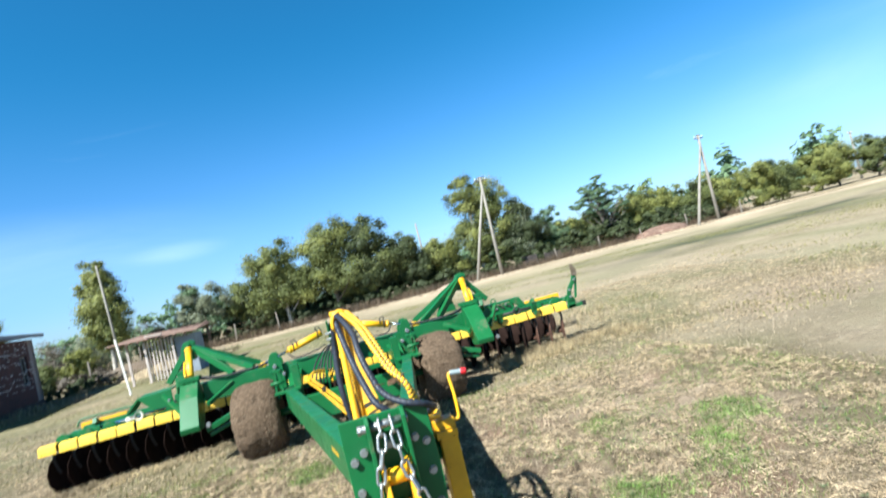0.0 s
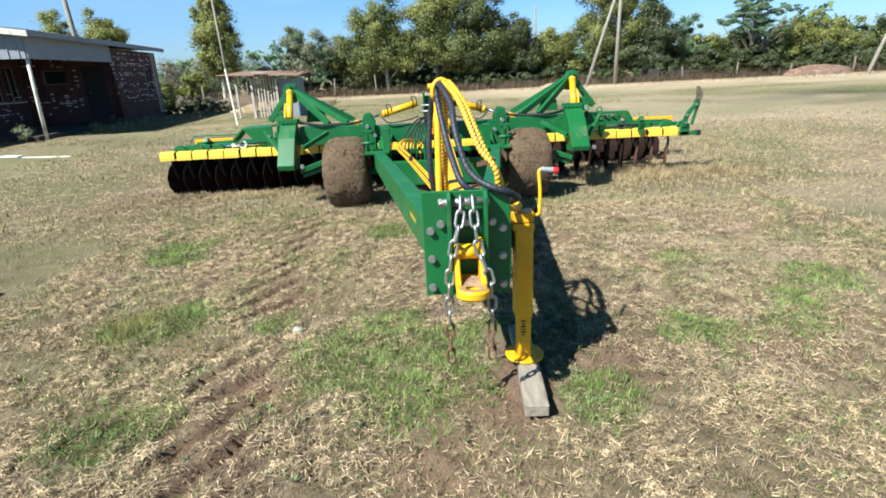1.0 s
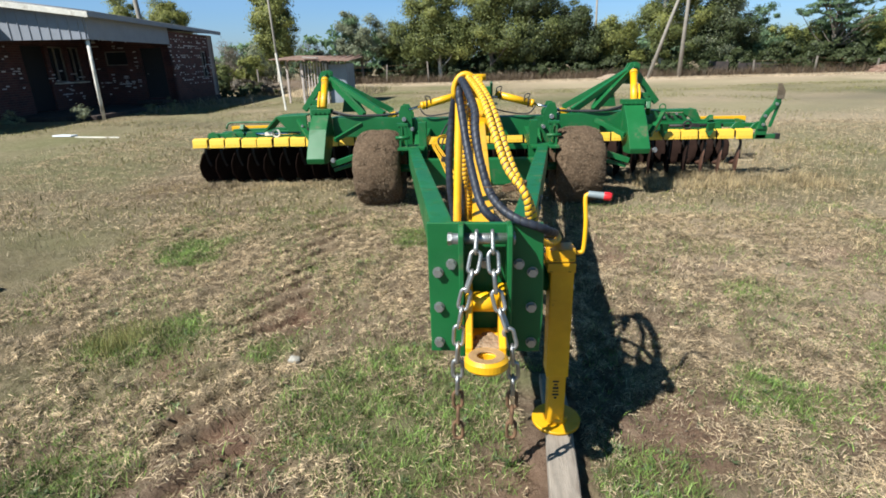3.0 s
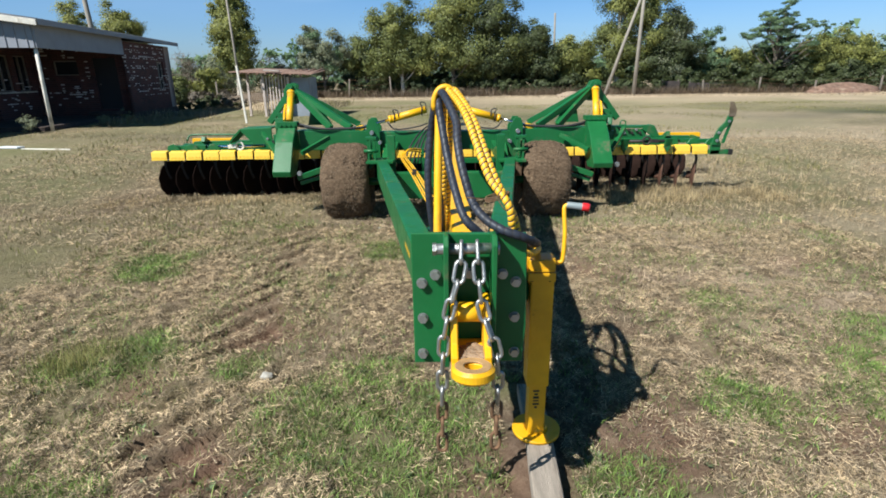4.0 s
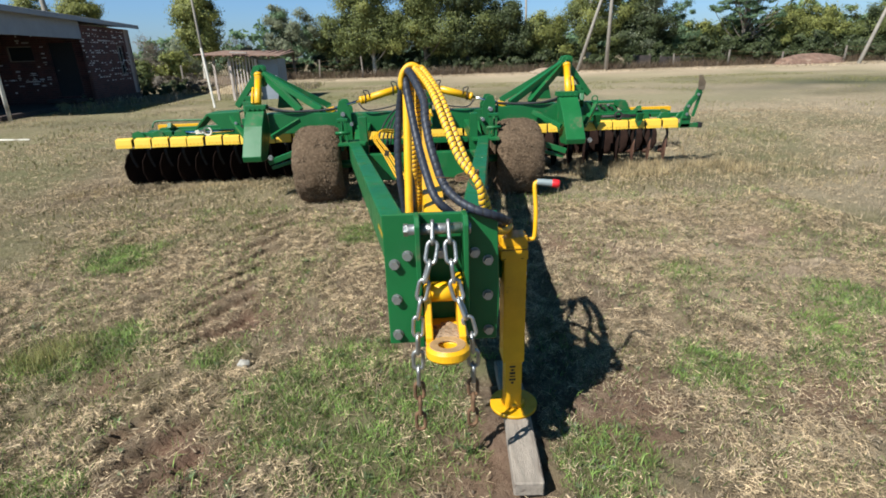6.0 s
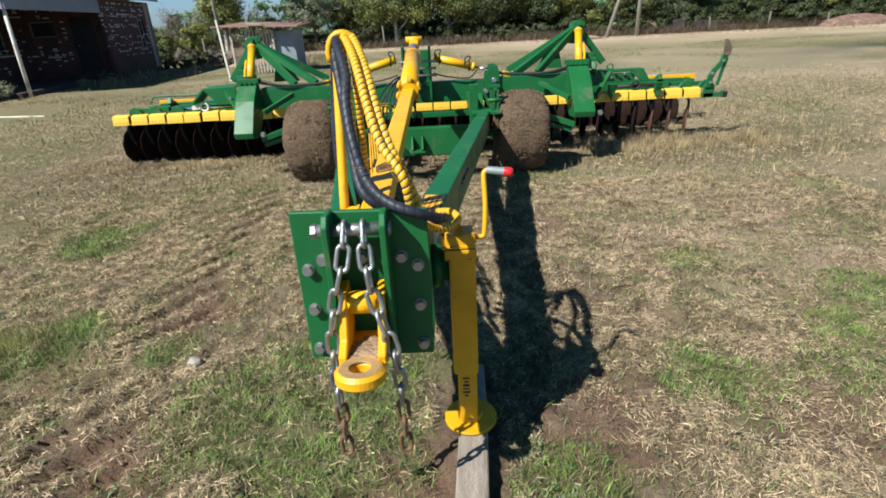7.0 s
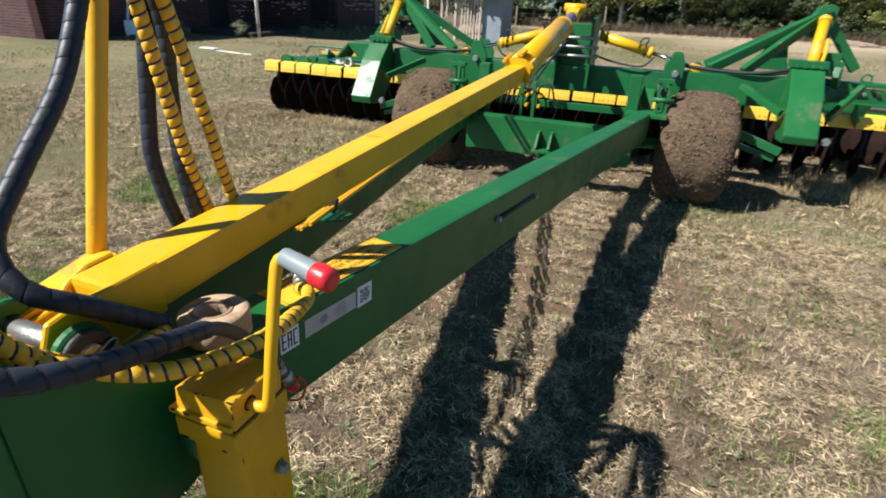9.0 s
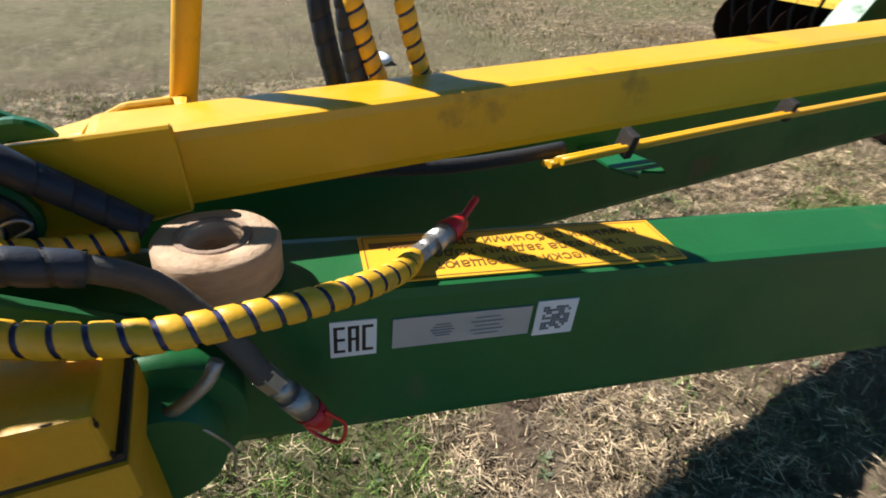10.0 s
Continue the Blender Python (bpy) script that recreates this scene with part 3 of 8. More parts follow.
def ground():
    def axis(lo, hi, fine, far_lo, far_hi):
        mid = np.arange(lo, hi, fine)
        up, s = [mid[-1]], fine
        while up[-1] < far_hi:
            s *= 1.11
            up.append(up[-1] + s)
        down, s = [mid[0]], fine
        while down[-1] > far_lo:
            s *= 1.11
            down.append(down[-1] - s)
        return np.array(down[:0:-1] + list(mid) + up[1:])
    xs, ys = axis(-2.4, 2.6, 0.022, -1500, 1500), axis(-0.9, 3.4, 0.022, -600, 2500)
    X, Y = np.meshgrid(xs, ys)
    x, y = X.ravel(), Y.ravel()
    z = ground_z(x, y)
    nx, ny = len(xs), len(ys)
    me = bpy.data.meshes.new("ground")
    i = np.arange(nx * ny).reshape(ny, nx)
    faces = np.stack([i[:-1, :-1], i[:-1, 1:], i[1:, 1:], i[1:, :-1]], -1).reshape(-1, 4)
    me.vertices.add(nx * ny)
    me.vertices.foreach_set("co", np.stack([x, y, z], -1).ravel())
    me.loops.add(faces.size)
    me.loops.foreach_set("vertex_index", faces.ravel())
    me.polygons.add(len(faces))
    me.polygons.foreach_set("loop_start", np.arange(len(faces)) * 4)
    me.update()
    f, b = track(x, y)
    far = np.hypot(x, y)
    green = np.clip(spots(x, y, GREEN_SPOTS) * 0.6 + 0.35 * np.clip((-0.8 - x) / 1.2, 0, 1) * np.clip(0.5 + value_noise(x * 1.7, y * 1.7, 61), 0, 1) * np.clip((9 - y) / 4, 0, 1), 0, 0.8)
    green = np.maximum(green, 0.60 * np.clip(value_noise(x * 0.5, y * 0.5, 12) * 1.5 + 0.40, 0.1, 1) * np.clip(far / 6 - 0.3, 0, 1) * np.clip((36 - y) / 5, 0, 1))
    green = np.maximum(green, 0.40 * np.clip(1 - np.abs(y - 23 - 0.08 * x + 2 * value_noise(x * 0.1, y * 0.1, 15)) / 6, 0, 1) * np.clip((x - 4) / 6, 0, 1))
    green = np.maximum(green, 0.14 * np.clip((x - 2.4) / 2.5, 0, 1) * np.clip((14 - y) / 6, 0, 1) * np.clip(0.45 + 1.3 * value_noise(x * 0.7, y * 0.7, 62), 0, 1))
    green = np.maximum(green, 0.45 * np.clip((-3 - x) / 3, 0, 1) * np.clip((20 - y) / 6, 0, 1) * np.clip(0.45 + 1.3 * value_noise(x * 0.6, y * 0.6, 63), 0, 1))
    soil = np.clip(spots(x, y, SOIL_SPOTS) * 0.7 + f * (0.45 + 0.5 * b), 0, 1)
    pale = np.clip(1 - np.abs(y - 37.6 + 0.12 * np.maximum(x - 10, 0)) / 4.5, 0, 1) * np.clip((x + 16) / 6, 0, 1) * np.clip(0.8 + 0.5 * value_noise(x * 0.35, y * 0.5, 18), 0, 1)
    pale = np.maximum(pale, 0.22 * np.clip(value_noise(x * 0.28, y * 0.28, 20) * 1.5, 0, 1) * np.clip(x / 4, 0, 1) * np.clip((y - 3) / 5, 0, 1))
    pale = np.maximum(pale, 0.30 * np.clip((x - 0.9) / 1.2, 0, 1) * np.clip((y - 0.2) / 1.2, 0, 1) * np.clip((16 - y) / 6, 0, 1) * np.clip(0.7 + value_noise(x * 0.8, y * 0.8, 64), 0, 1))
    pale = np.maximum(pale, 0.50 * np.clip(1.3 - np.abs(y - 31) / 6, 0, 1) * np.clip((x + 2) / 8, 0, 1) * np.clip(0.7 + 0.6 * value_noise(x * 0.3, y * 0.8, 84), 0.1, 1))
    f2, b2 = second_track(x, y)
    soil = np.maximum(soil, 0.6 * f2 * (0.4 + 0.6 * b2))
    sward = np.clip((np.hypot(x, y - 2) - 4.5) / 7, 0.12, 1)
    damp = np.clip(1.5 - np.abs(y - 18.0 - 0.06 * (x - 14) + 1.2 * value_noise(x * 0.16, y * 0.3, 81)) / 2.6, 0, 1) * np.clip((x - 7) / 4, 0, 1) * np.clip(0.62 + 0.75 * value_noise(x * 0.45, y * 1.3, 82), 0.15, 0.9)
    damp = np.maximum(damp, 0.5 * np.clip(value_noise(x * 0.21, y * 0.6, 83) * 1.8 - 0.5, 0, 1) * np.clip((np.hypot(x, y) - 9) / 6, 0, 1) * np.clip((33 - y) / 4, 0, 1))
    for name, v in (("green", green), ("soil", soil), ("pale", pale), ("sward", sward), ("damp", damp)):
        a = me.attributes.new(name, "FLOAT", "POINT")
        a.data.foreach_set("value", v.astype(np.float32))
    me.materials.append(GROUND)
    me.shade_smooth()
    return tagged(new("ground", me), "dry trodden meadow with sparse green weeds and tyre marks", "ground", kind="structure")


ground()


def free_of_things(x, y):
    """False where a thing stands on the ground."""
    ok = ~((np.abs(x - 0.30) < 0.13) & (y > -0.22) & (y < 0.72))
    for wx in (-1.145, 1.145):
        ok &= ~((np.abs(x - wx) < 0.25) & (np.abs(y - 4.5) < 0.16))
    return ok


def mesh_from(name, verts, faces, mat):
    me = bpy.data.meshes.new(name)
    me.vertices.add(len(verts))
    me.vertices.foreach_set("co", verts.astype(np.float32).ravel())
    k = faces.shape[1]
    me.loops.add(faces.size)
    me.loops.foreach_set("vertex_index", faces.ravel().astype(np.int32))
    me.polygons.add(len(faces))
    me.polygons.foreach_set("loop_start", (np.arange(len(faces)) * k).astype(np.int32))
    me.update()
    me.materials.append(mat)
    return me


RNG = np.random.default_rng(7)


def blades(name, x, y, h, w, lean, mat, label, category="grass"):
    """One sheet of grass blades: a bent triangle pair each."""
    n = len(x)
    z = ground_z(x, y) - 0.004
    a, b = RNG.uniform(0, 2 * np.pi, n), RNG.uniform(0, 2 * np.pi, n)
    dx, dy = np.cos(a) * w / 2, np.sin(a) * w / 2
    lx, ly = np.cos(b) * h * lean, np.sin(b) * h * lean
    up = h * np.sqrt(np.clip(1 - lean ** 2, 0.04, 1))
    base = np.stack([x, y, z], -1)
    side = np.stack([dx, dy, 0 * dx], -1)
    mid = base + np.stack([lx * 0.35, ly * 0.35, up * 0.6], -1)
    tip = base + np.stack([lx, ly, up], -1)
    v = np.stack([base - side, base + side, mid + side * 0.7, mid - side * 0.7, tip], 1).reshape(-1, 3)
    i = np.arange(n)[:, None] * 5
    f = np.concatenate([i + [[0, 1, 2]], i + [[0, 2, 3]], i + [[3, 2, 4]]], 1).reshape(-1, 3)
    ob = new(name, mesh_from(name, v, f, mat))
    return tagged(ob, label, category, kind="stuff")


def scatter(n, x0, x1, y0, y1, keep):
    x, y = RNG.uniform(x0, x1, n), RNG.uniform(y0, y1, n)
    k = (RNG.uniform(0, 1, n) < keep(x, y)) & free_of_things(x, y)
    return x[k], y[k]


def meadow():
    def thin(x, y):
        t, tb = track(x, y)
        clump = np.clip(0.45 + 0.9 * value_noise(x * 5.2, y * 5.2, 30) + 0.4 * value_noise(x * 1.3, y * 1.3, 31), 0.06, 1)
        return clump * (1 - np.clip(t * (0.6 + 0.5 * (tb > 0.02)), 0, 0.985)) * (1 - 0.8 * spots(x, y, SOIL_SPOTS))

    def mat_of_straw(name, x, y, long, wide, rise, mat, label):
        """Dead blades lying flat, criss-cross, each a thin tapered strip."""
        n = len(x)
        a, t = RNG.uniform(0, 2 * np.pi, n), RNG.uniform(-0.30, 0.60, n)
        ln, wd = RNG.uniform(long * 0.35, long, n)[:, None] * 0.5, RNG.uniform(wide * 0.5, wide, n)[:, None] * 0.5
        d = np.stack([np.cos(a) * np.cos(t), np.sin(a) * np.cos(t), np.sin(t)], -1)
        s = np.stack([-np.sin(a), np.cos(a), RNG.uniform(-0.8, 0.8, n)], -1)
        c = np.stack([x, y, ground_z(x, y) + RNG.uniform(0.0, rise, n)], -1)
        v = np.stack([c - d * ln - s * wd, c + d * ln, c - d * ln + s * wd], 1).reshape(-1, 3)
        tagged(new(name, mesh_from(name, v, np.arange(n * 3).reshape(-1, 3), mat)), label, "grass", kind="stuff")

    def thatched(x, y):
        t, tb = track(x, y)
        return np.clip(0.50 + 0.75 * value_noise(x * 6.1, y * 6.1, 50) + 0.55 * value_noise(x * 14, y * 14, 52) + 0.35 * value_noise(x * 1.7, y * 1.7, 51), 0.02, 1) * (1 - np.clip(t * (0.5 + 0.6 * (tb > 0.02)), 0, 0.97)) * (1 - 0.75 * spots(x, y, SOIL_SPOTS)) * (1 - 0.88 * spots(x, y, GREEN_SPOTS))
    x, y = scatter(700000, -3.4, 4.0, -1.0, 3.8, thatched)
    mat_of_straw("matted_straw", x, y, 0.060, 0.0042, 0.026, THATCH, "matted dead grass lying on the trodden ground")
    x, y = scatter(170000, 0.3, 3.0, -0.2, 3.4, thatched)
    mat_of_straw("straw_litter", x, y, 0.042, 0.0036, 0.030, STRAW, "short bits of straw littered beside the machine")
    x, y = scatter(330000, -8, 10, 3.2, 11.5, lambda x, y: thatched(x, y) * np.clip((y - 2.8) / 1.2, 0.1, 1))
    mat_of_straw("matted_straw", x, y, 0.090, 0.0068, 0.035, THATCH, "matted dead grass further out on the ground")
    x, y = scatter(120000, -3.6, 4.2, -1.2, 4.2, thin)
    n = len(x)
    blades("dry_grass", x, y, RNG.uniform(0.02, 0.065, n), RNG.uniform(0.0018, 0.0034, n), RNG.uniform(0.45, 0.99, n), STRAW, "short dry trodden grass on the meadow")
    x, y = scatter(110000, -9, 11, 2.5, 14, lambda x, y: thin(x, y) * 0.9)
    n = len(x)
    blades("dry_grass", x, y, RNG.uniform(0.03, 0.08, n), RNG.uniform(0.003, 0.006, n), RNG.uniform(0.35, 0.98, n), STRAW, "dry grass further out on the meadow")
    # single pale stalks that stand up out of the mat, in loose groups
    cx, cy = scatter(2600, -8, 11, 0.8, 12, lambda x, y: np.clip(0.35 + 0.9 * value_noise(x * 0.9, y * 0.9, 57), 0.02, 1))
    x, y = np.repeat(cx, 9) + RNG.normal(0, 0.10, len(cx) * 9), np.repeat(cy, 9) + RNG.normal(0, 0.10, len(cx) * 9)
    n = len(x)
    blades("pale_stalks", x, y, RNG.uniform(0.04, 0.115, n), RNG.uniform(0.0018, 0.0034, n) * (1 + 0.10 * np.hypot(x, y + 2)), RNG.uniform(0.02, 0.45, n), STRAW, "thin pale stalks standing in the dry grass")
    # one tall yellowish tuft
    x, y = RNG.normal(-2.2, 0.11, 700), RNG.normal(1.02, 0.10, 700)
    blades("yellow_grass_tuft", x, y, RNG.uniform(0.06, 0.17, 700), RNG.uniform(0.002, 0.004, 700), RNG.uniform(0.1, 0.85, 700), STRAW_GREENISH, "tall yellowish green tuft of grass")
    x, y = scatter(90000, -3.6, 4.2, -1.2, 5.0, lambda x, y: np.clip(value_noise(x * 2.1, y * 2.1, 33) * 1.2 + 0.32, 0.06, 1) * thin(x, y))
    n = len(x)
    blades("olive_grass", x, y, RNG.uniform(0.025, 0.065, n), RNG.uniform(0.0025, 0.005, n), RNG.uniform(0.2, 0.9, n), OLIVE, "olive green grass between the dry blades")
    x, y = scatter(100000, -14, 24, 3, 27, lambda x, y: np.clip(value_noise(x * 0.5, y * 0.5, 34) * 1.3 + 0.12, 0, 1))
    n = len(x)
    blades("olive_grass", x, y, RNG.uniform(0.03, 0.09, n), RNG.uniform(0.010, 0.02, n), RNG.uniform(0.2, 0.8, n), OLIVE, "olive green grass far out on the meadow")
    # taller straw tufts to the right of the machine and at the field's far edge
    cx, cy = scatter(900, 2.2, 12, 2.5, 13, lambda x, y: np.clip(0.3 + value_noise(x * 0.4, y * 0.4, 36), 0, 1))
    cx2, cy2 = scatter(1700, -12, 3, 7.5, 22, lambda x, y: np.clip(0.3 + value_noise(x * 0.5, y * 0.5, 37), 0, 1))
    cx, cy = np.r_[cx, cx2], np.r_[cy, cy2]
    k = 18
    x, y = np.repeat(cx, k) + RNG.normal(0, 0.07, len(cx) * k), np.repeat(cy, k) + RNG.normal(0, 0.07, len(cx) * k)
    n = len(x)
    blades("straw_tufts", x, y, RNG.uniform(0.04, 0.13, n), RNG.uniform(0.003, 0.007, n), RNG.uniform(0.2, 0.8, n), STRAW_GOLD, "taller tufts of pale straw in the meadow")
    x, y = scatter(42000, -17, 40, 38.8, 41.5, lambda x, y: np.clip(0.6 + 0.5 * value_noise(x * 0.8, y * 0.8, 60), 0, 1))
    n = len(x)
    blades("dry_weeds", x, y, RNG.uniform(0.15, 0.85, n), RNG.uniform(0.012, 0.035, n), RNG.uniform(0.2, 0.9, n), WEED_DRY, "dry brown weeds along the foot of the trees", "weeds")
    x, y = scatter(36000, -16, 48, 33, 41, lambda x, y: np.clip(1 - np.abs(y - 37.5 + 0.05 * x) / 3, 0, 1))
    n = len(x)
    blades("field_edge_straw", x, y, RNG.uniform(0.04, 0.16, n), RNG.uniform(0.012, 0.03, n), RNG.uniform(0.3, 0.9, n), STRAW, "pale straw along the far edge of the field")

    # stubble standing before the discs
    cx, cy = scatter(420, 2.0, 4.6, 5.0, 5.75, lambda x, y: 0.8 + 0 * x)
    cx2, cy2 = scatter(330, -4.6, -1.6, 5.1, 5.7, lambda x, y: 0.8 + 0 * x)
    cx3, cy3 = scatter(500, 3.0, 9.0, 4.0, 9.0, lambda x, y: np.clip(0.4 + value_noise(x * 0.6, y * 0.6, 44), 0, 1))
    cx, cy = np.r_[cx, cx2, cx3], np.r_[cy, cy2, cy3]
    x, y = np.repeat(cx, 14) + RNG.normal(0, 0.04, len(cx) * 14), np.repeat(cy, 14) + RNG.normal(0, 0.04, len(cx) * 14)
    n = len(x)
    blades("stubble", x, y, RNG.uniform(0.05, 0.16, n) * np.where(x < 0, 0.5, 1.0), RNG.uniform(0.003, 0.006, n), RNG.uniform(0.1, 0.6, n), STRAW_GOLD, "standing straw stubble before the discs")

    # low green weeds: many small leaves lying in patches
    def leafy(x, y):
        return np.clip(spots(x, y, GREEN_SPOTS) * 2.1 * np.clip(0.75 + 0.8 * value_noise(x * 7, y * 7, 40), 0, 1), 0, 1) + (0.10 + 0.14 * (x < -0.9) + 0.11 * (x > 1.2)) * np.clip(0.6 + value_noise(x * 3, y * 3, 41) * 2, 0, 1)
    x, y = scatter(360000, -3.4, 4.0, -1.1, 4.2, leafy)
    n = len(x)
    blades("green_grass", x, y, RNG.uniform(0.025, 0.075, n), RNG.uniform(0.0024, 0.0046, n), RNG.uniform(0.45, 0.98, n), WEED, "short fresh green grass in low patches", "grass")
    # small leafy rosettes between the blades
    cx, cy = scatter(5200, -3.2, 3.8, -1.0, 4.2, lambda x, y: 0.35 * leafy(x, y) + 0.06)
    k = 9
    n = len(cx) * k
    a, tilt = np.tile(np.arange(k) * 2 * np.pi / k, len(cx)) + RNG.uniform(-0.4, 0.4, n), RNG.uniform(0.05, 0.75, n)
    ln, wd = RNG.uniform(0.007, 0.017, n)[:, None], RNG.uniform(0.0025, 0.0055, n)[:, None]
    d = np.stack([np.cos(a) * np.cos(tilt), np.sin(a) * np.cos(tilt), np.sin(tilt)], -1)
    side = np.stack([-np.sin(a), np.cos(a), RNG.uniform(-0.3, 0.3, n)], -1)
    c = np.repeat(np.stack([cx, cy, ground_z(cx, cy) + 0.006], -1), k, 0) + d * ln
    v = np.stack([c - d * ln, c - side * wd, c + d * ln, c + side * wd], 1).reshape(-1, 3)
    tagged(new("green_weeds", mesh_from("green_weeds", v, np.arange(n * 4).reshape(-1, 4), ROSETTE)), "small grey-green leafy weeds in the dry grass", "weeds", kind="stuff")
    # crumbs of soil and chaff
    x, y = scatter(9000, -3, 3.5, -1, 4, lambda x, y: 0.15 + 0.85 * np.clip(track(x, y)[0] + spots(x, y, SOIL_SPOTS), 0, 1))
    n = len(x)
    r = RNG.uniform(0.003, 0.011, n)
    c = np.stack([x, y, ground_z(x, y) + r * 0.3], -1)
    octa = np.array([[1, 0, 0], [-1, 0, 0], [0, 1, 0], [0, -1, 0], [0, 0, 0.8], [0, 0, -0.8]])
    v = (c[:, None] + octa[None] * r[:, None, None] * RNG.uniform(0.6, 1.4, (n, 6, 1))).reshape(-1, 3)
    tri = np.array([[0, 2, 4], [2, 1, 4], [1, 3, 4], [3, 0, 4], [2, 0, 5], [1, 2, 5], [3, 1, 5], [0, 3, 5]])
    f = (np.arange(n)[:, None, None] * 6 + tri[None]).reshape(-1, 3)
    tagged(new("soil_crumbs", mesh_from("soil_crumbs", v, f, CLOD)), "loose crumbs of brown soil", "soil", kind="stuff")


meadow()


def lump(name, c, s, mat, label, category, seed=0, sub=3, group=""):
    bm = bmesh.new()
    bmesh.ops.create_icosphere(bm, subdivisions=sub, radius=1)
    for v in bm.verts:
        q = 1 + 0.35 * noise.noise(v.co * 1.3 + Vector((seed, seed * 2.1, 0))) + 0.15 * noise.noise(v.co * 4 + Vector((0, seed, 0)))
        v.co = Vector((v.co.x * s[0] * q, v.co.y * s[1] * q, v.co.z * s[2] * q))
    for f in bm.faces:
        f.smooth = True
    ob = part(name, bm, mat)
    ob.location = c
    return tagged(ob, label, category, group)


lump("white_stone", (-1.043, 0.805, 0.018), (0.035, 0.026, 0.024), material("chalky_stone", (0.36, 0.335, 0.29), 0.9, var=0.25, scale=20, bump=0.5, bump_scale=60), "small whitish stone lying in the grass", "stone", 2)
for k in range(7):
    px, py = random.uniform(-2.2, 3.0), random.uniform(0.2, 5.0)
    q = random.uniform(0.006, 0.014)
    lump("pebble", (px, py, float(ground_z(np.array([px]), np.array([py]))[0]) + q * 0.3), (q * 1.3, q, q * 0.8), STONE, "small pale pebble lying in the dry grass", "pebble", k, 2, "pebbles")
for k in range(10):
    px, py = random.uniform(-1.5, -1.0), random.uniform(-0.6, 2.2)
    q = random.uniform(0.008, 0.018)
    lump("soil_clod", (px, py, float(ground_z(np.array([px]), np.array([py]))[0]) + q * 0.2), (q * 1.3, q, q * 0.7), CLOD, "dark clod of soil by the tyre marks", "clod", k + 30, 2, "clods")


def plank():
    bm = bmesh.new()
    pts = [(0.232, -0.205), (0.346, -0.212), (0.388, 0.30), (0.398, 0.62), (0.288, 0.63), (0.274, 0.30)]
    plate(bm, [(x, y, 0.030) for x, y in pts], (0, 0, 1), 0.062, 0.005)
    tagged(part("wooden_plank", bm, WOOD), "weathered grey wooden plank under the jack foot", "plank")


plank()


def wooden_ring():
    bm = bmesh.new()
    y = 0.372
    c = Vector((0.146, y, top_z(y) + 0.026))
    ax = Vector((0, 0.043, 1)).normalized()
    ring(bm, c, ax, 0.060, 0.029, 0.050, 40, 0.005)
    for v in bm.verts:
        v.co += Vector((noise.noise(v.co * 30), noise.noise(v.co * 30 + Vector((3, 0, 0))), 0.7 * noise.noise(v.co * 22))) * 0.0035
    for f in bm.faces:
        f.smooth = True
    ob = tagged(part("wooden_ring", bm, WOOD_RAW), "thick wooden ring lying on the drawbar beam", "wooden ring")
    # the shadowed groove round the hole, drawn as a ring of darker wood
    bm = bmesh.new()
    ring(bm, c + ax * 0.0240 + Vector((-0.004, -0.003, 0)), ax, 0.036, 0.0292, 0.004, 40, 0.001)
    part("worn_groove", bm, WOOD_DARK, ob, "groove round the hole, shadow put into its darker wood")

# ---------- the disc harrow ----------
harrow = thing("disc_harrow", "wide green and yellow towed disc harrow with mud-caked wheels", "disc harrow")


def top_z(y):
    return 0.843 - 0.043 * y        # upper face of the drawbar


def out_x(y):
    return 0.131 + 0.153 * y        # outer face of the right drawbar beam


BEAM_H, BEAM_W = 0.210, 0.115


def drawbar():
    beams = []
    for sx in (-1, 1):
        bm = bmesh.new()
        a, b = (0.012, 4.22)
        c0 = Vector((sx * (out_x(a) - BEAM_W / 2), a, top_z(a) - BEAM_H / 2))
        c1 = Vector((sx * (out_x(b) - BEAM_W / 2), b, top_z(b) - BEAM_H / 2))
        beam(bm, c0, c1, BEAM_W, BEAM_H, 0.014)
        beams.append(part("drawbar_beam", bm, GREEN, harrow))
    # slot opening with a bolt on the outer face
    bm = bmesh.new()
    y = 1.63
    d = Vector((0.153, 1, -0.043)).normalized()
    c = Vector((out_x(y) + 0.002, y, top_z(y) - 0.082))
    tube(bm, [c - d * 0.17, c, c + d * 0.17], 0.0095, 8)
    part("slot_bar", bm, DARK_STEEL, beams[1])
    for k in (-1, 1):
        bolt(c + d * 0.175 * k, beams[1], (1, 0, 0), 0.75)
    # small bent tab on the inner side of the left beam, with a clamp for the pipes
    bm = bmesh.new()
    plate(bm, [(-0.19, 1.045, 0.760), (-0.07, 1.05, 0.757), (-0.030, 1.08, 0.754), (-0.052, 1.105, 0.752), (-0.036, 1.15, 0.750), (-0.075, 1.16, 0.750), (-0.19, 1.11, 0.758)], (0, 0, 1), 0.005, 0)
    part("bent_tab", bm, GREEN, beams[0])
    return beams


beam_left, beam_right = drawbar()


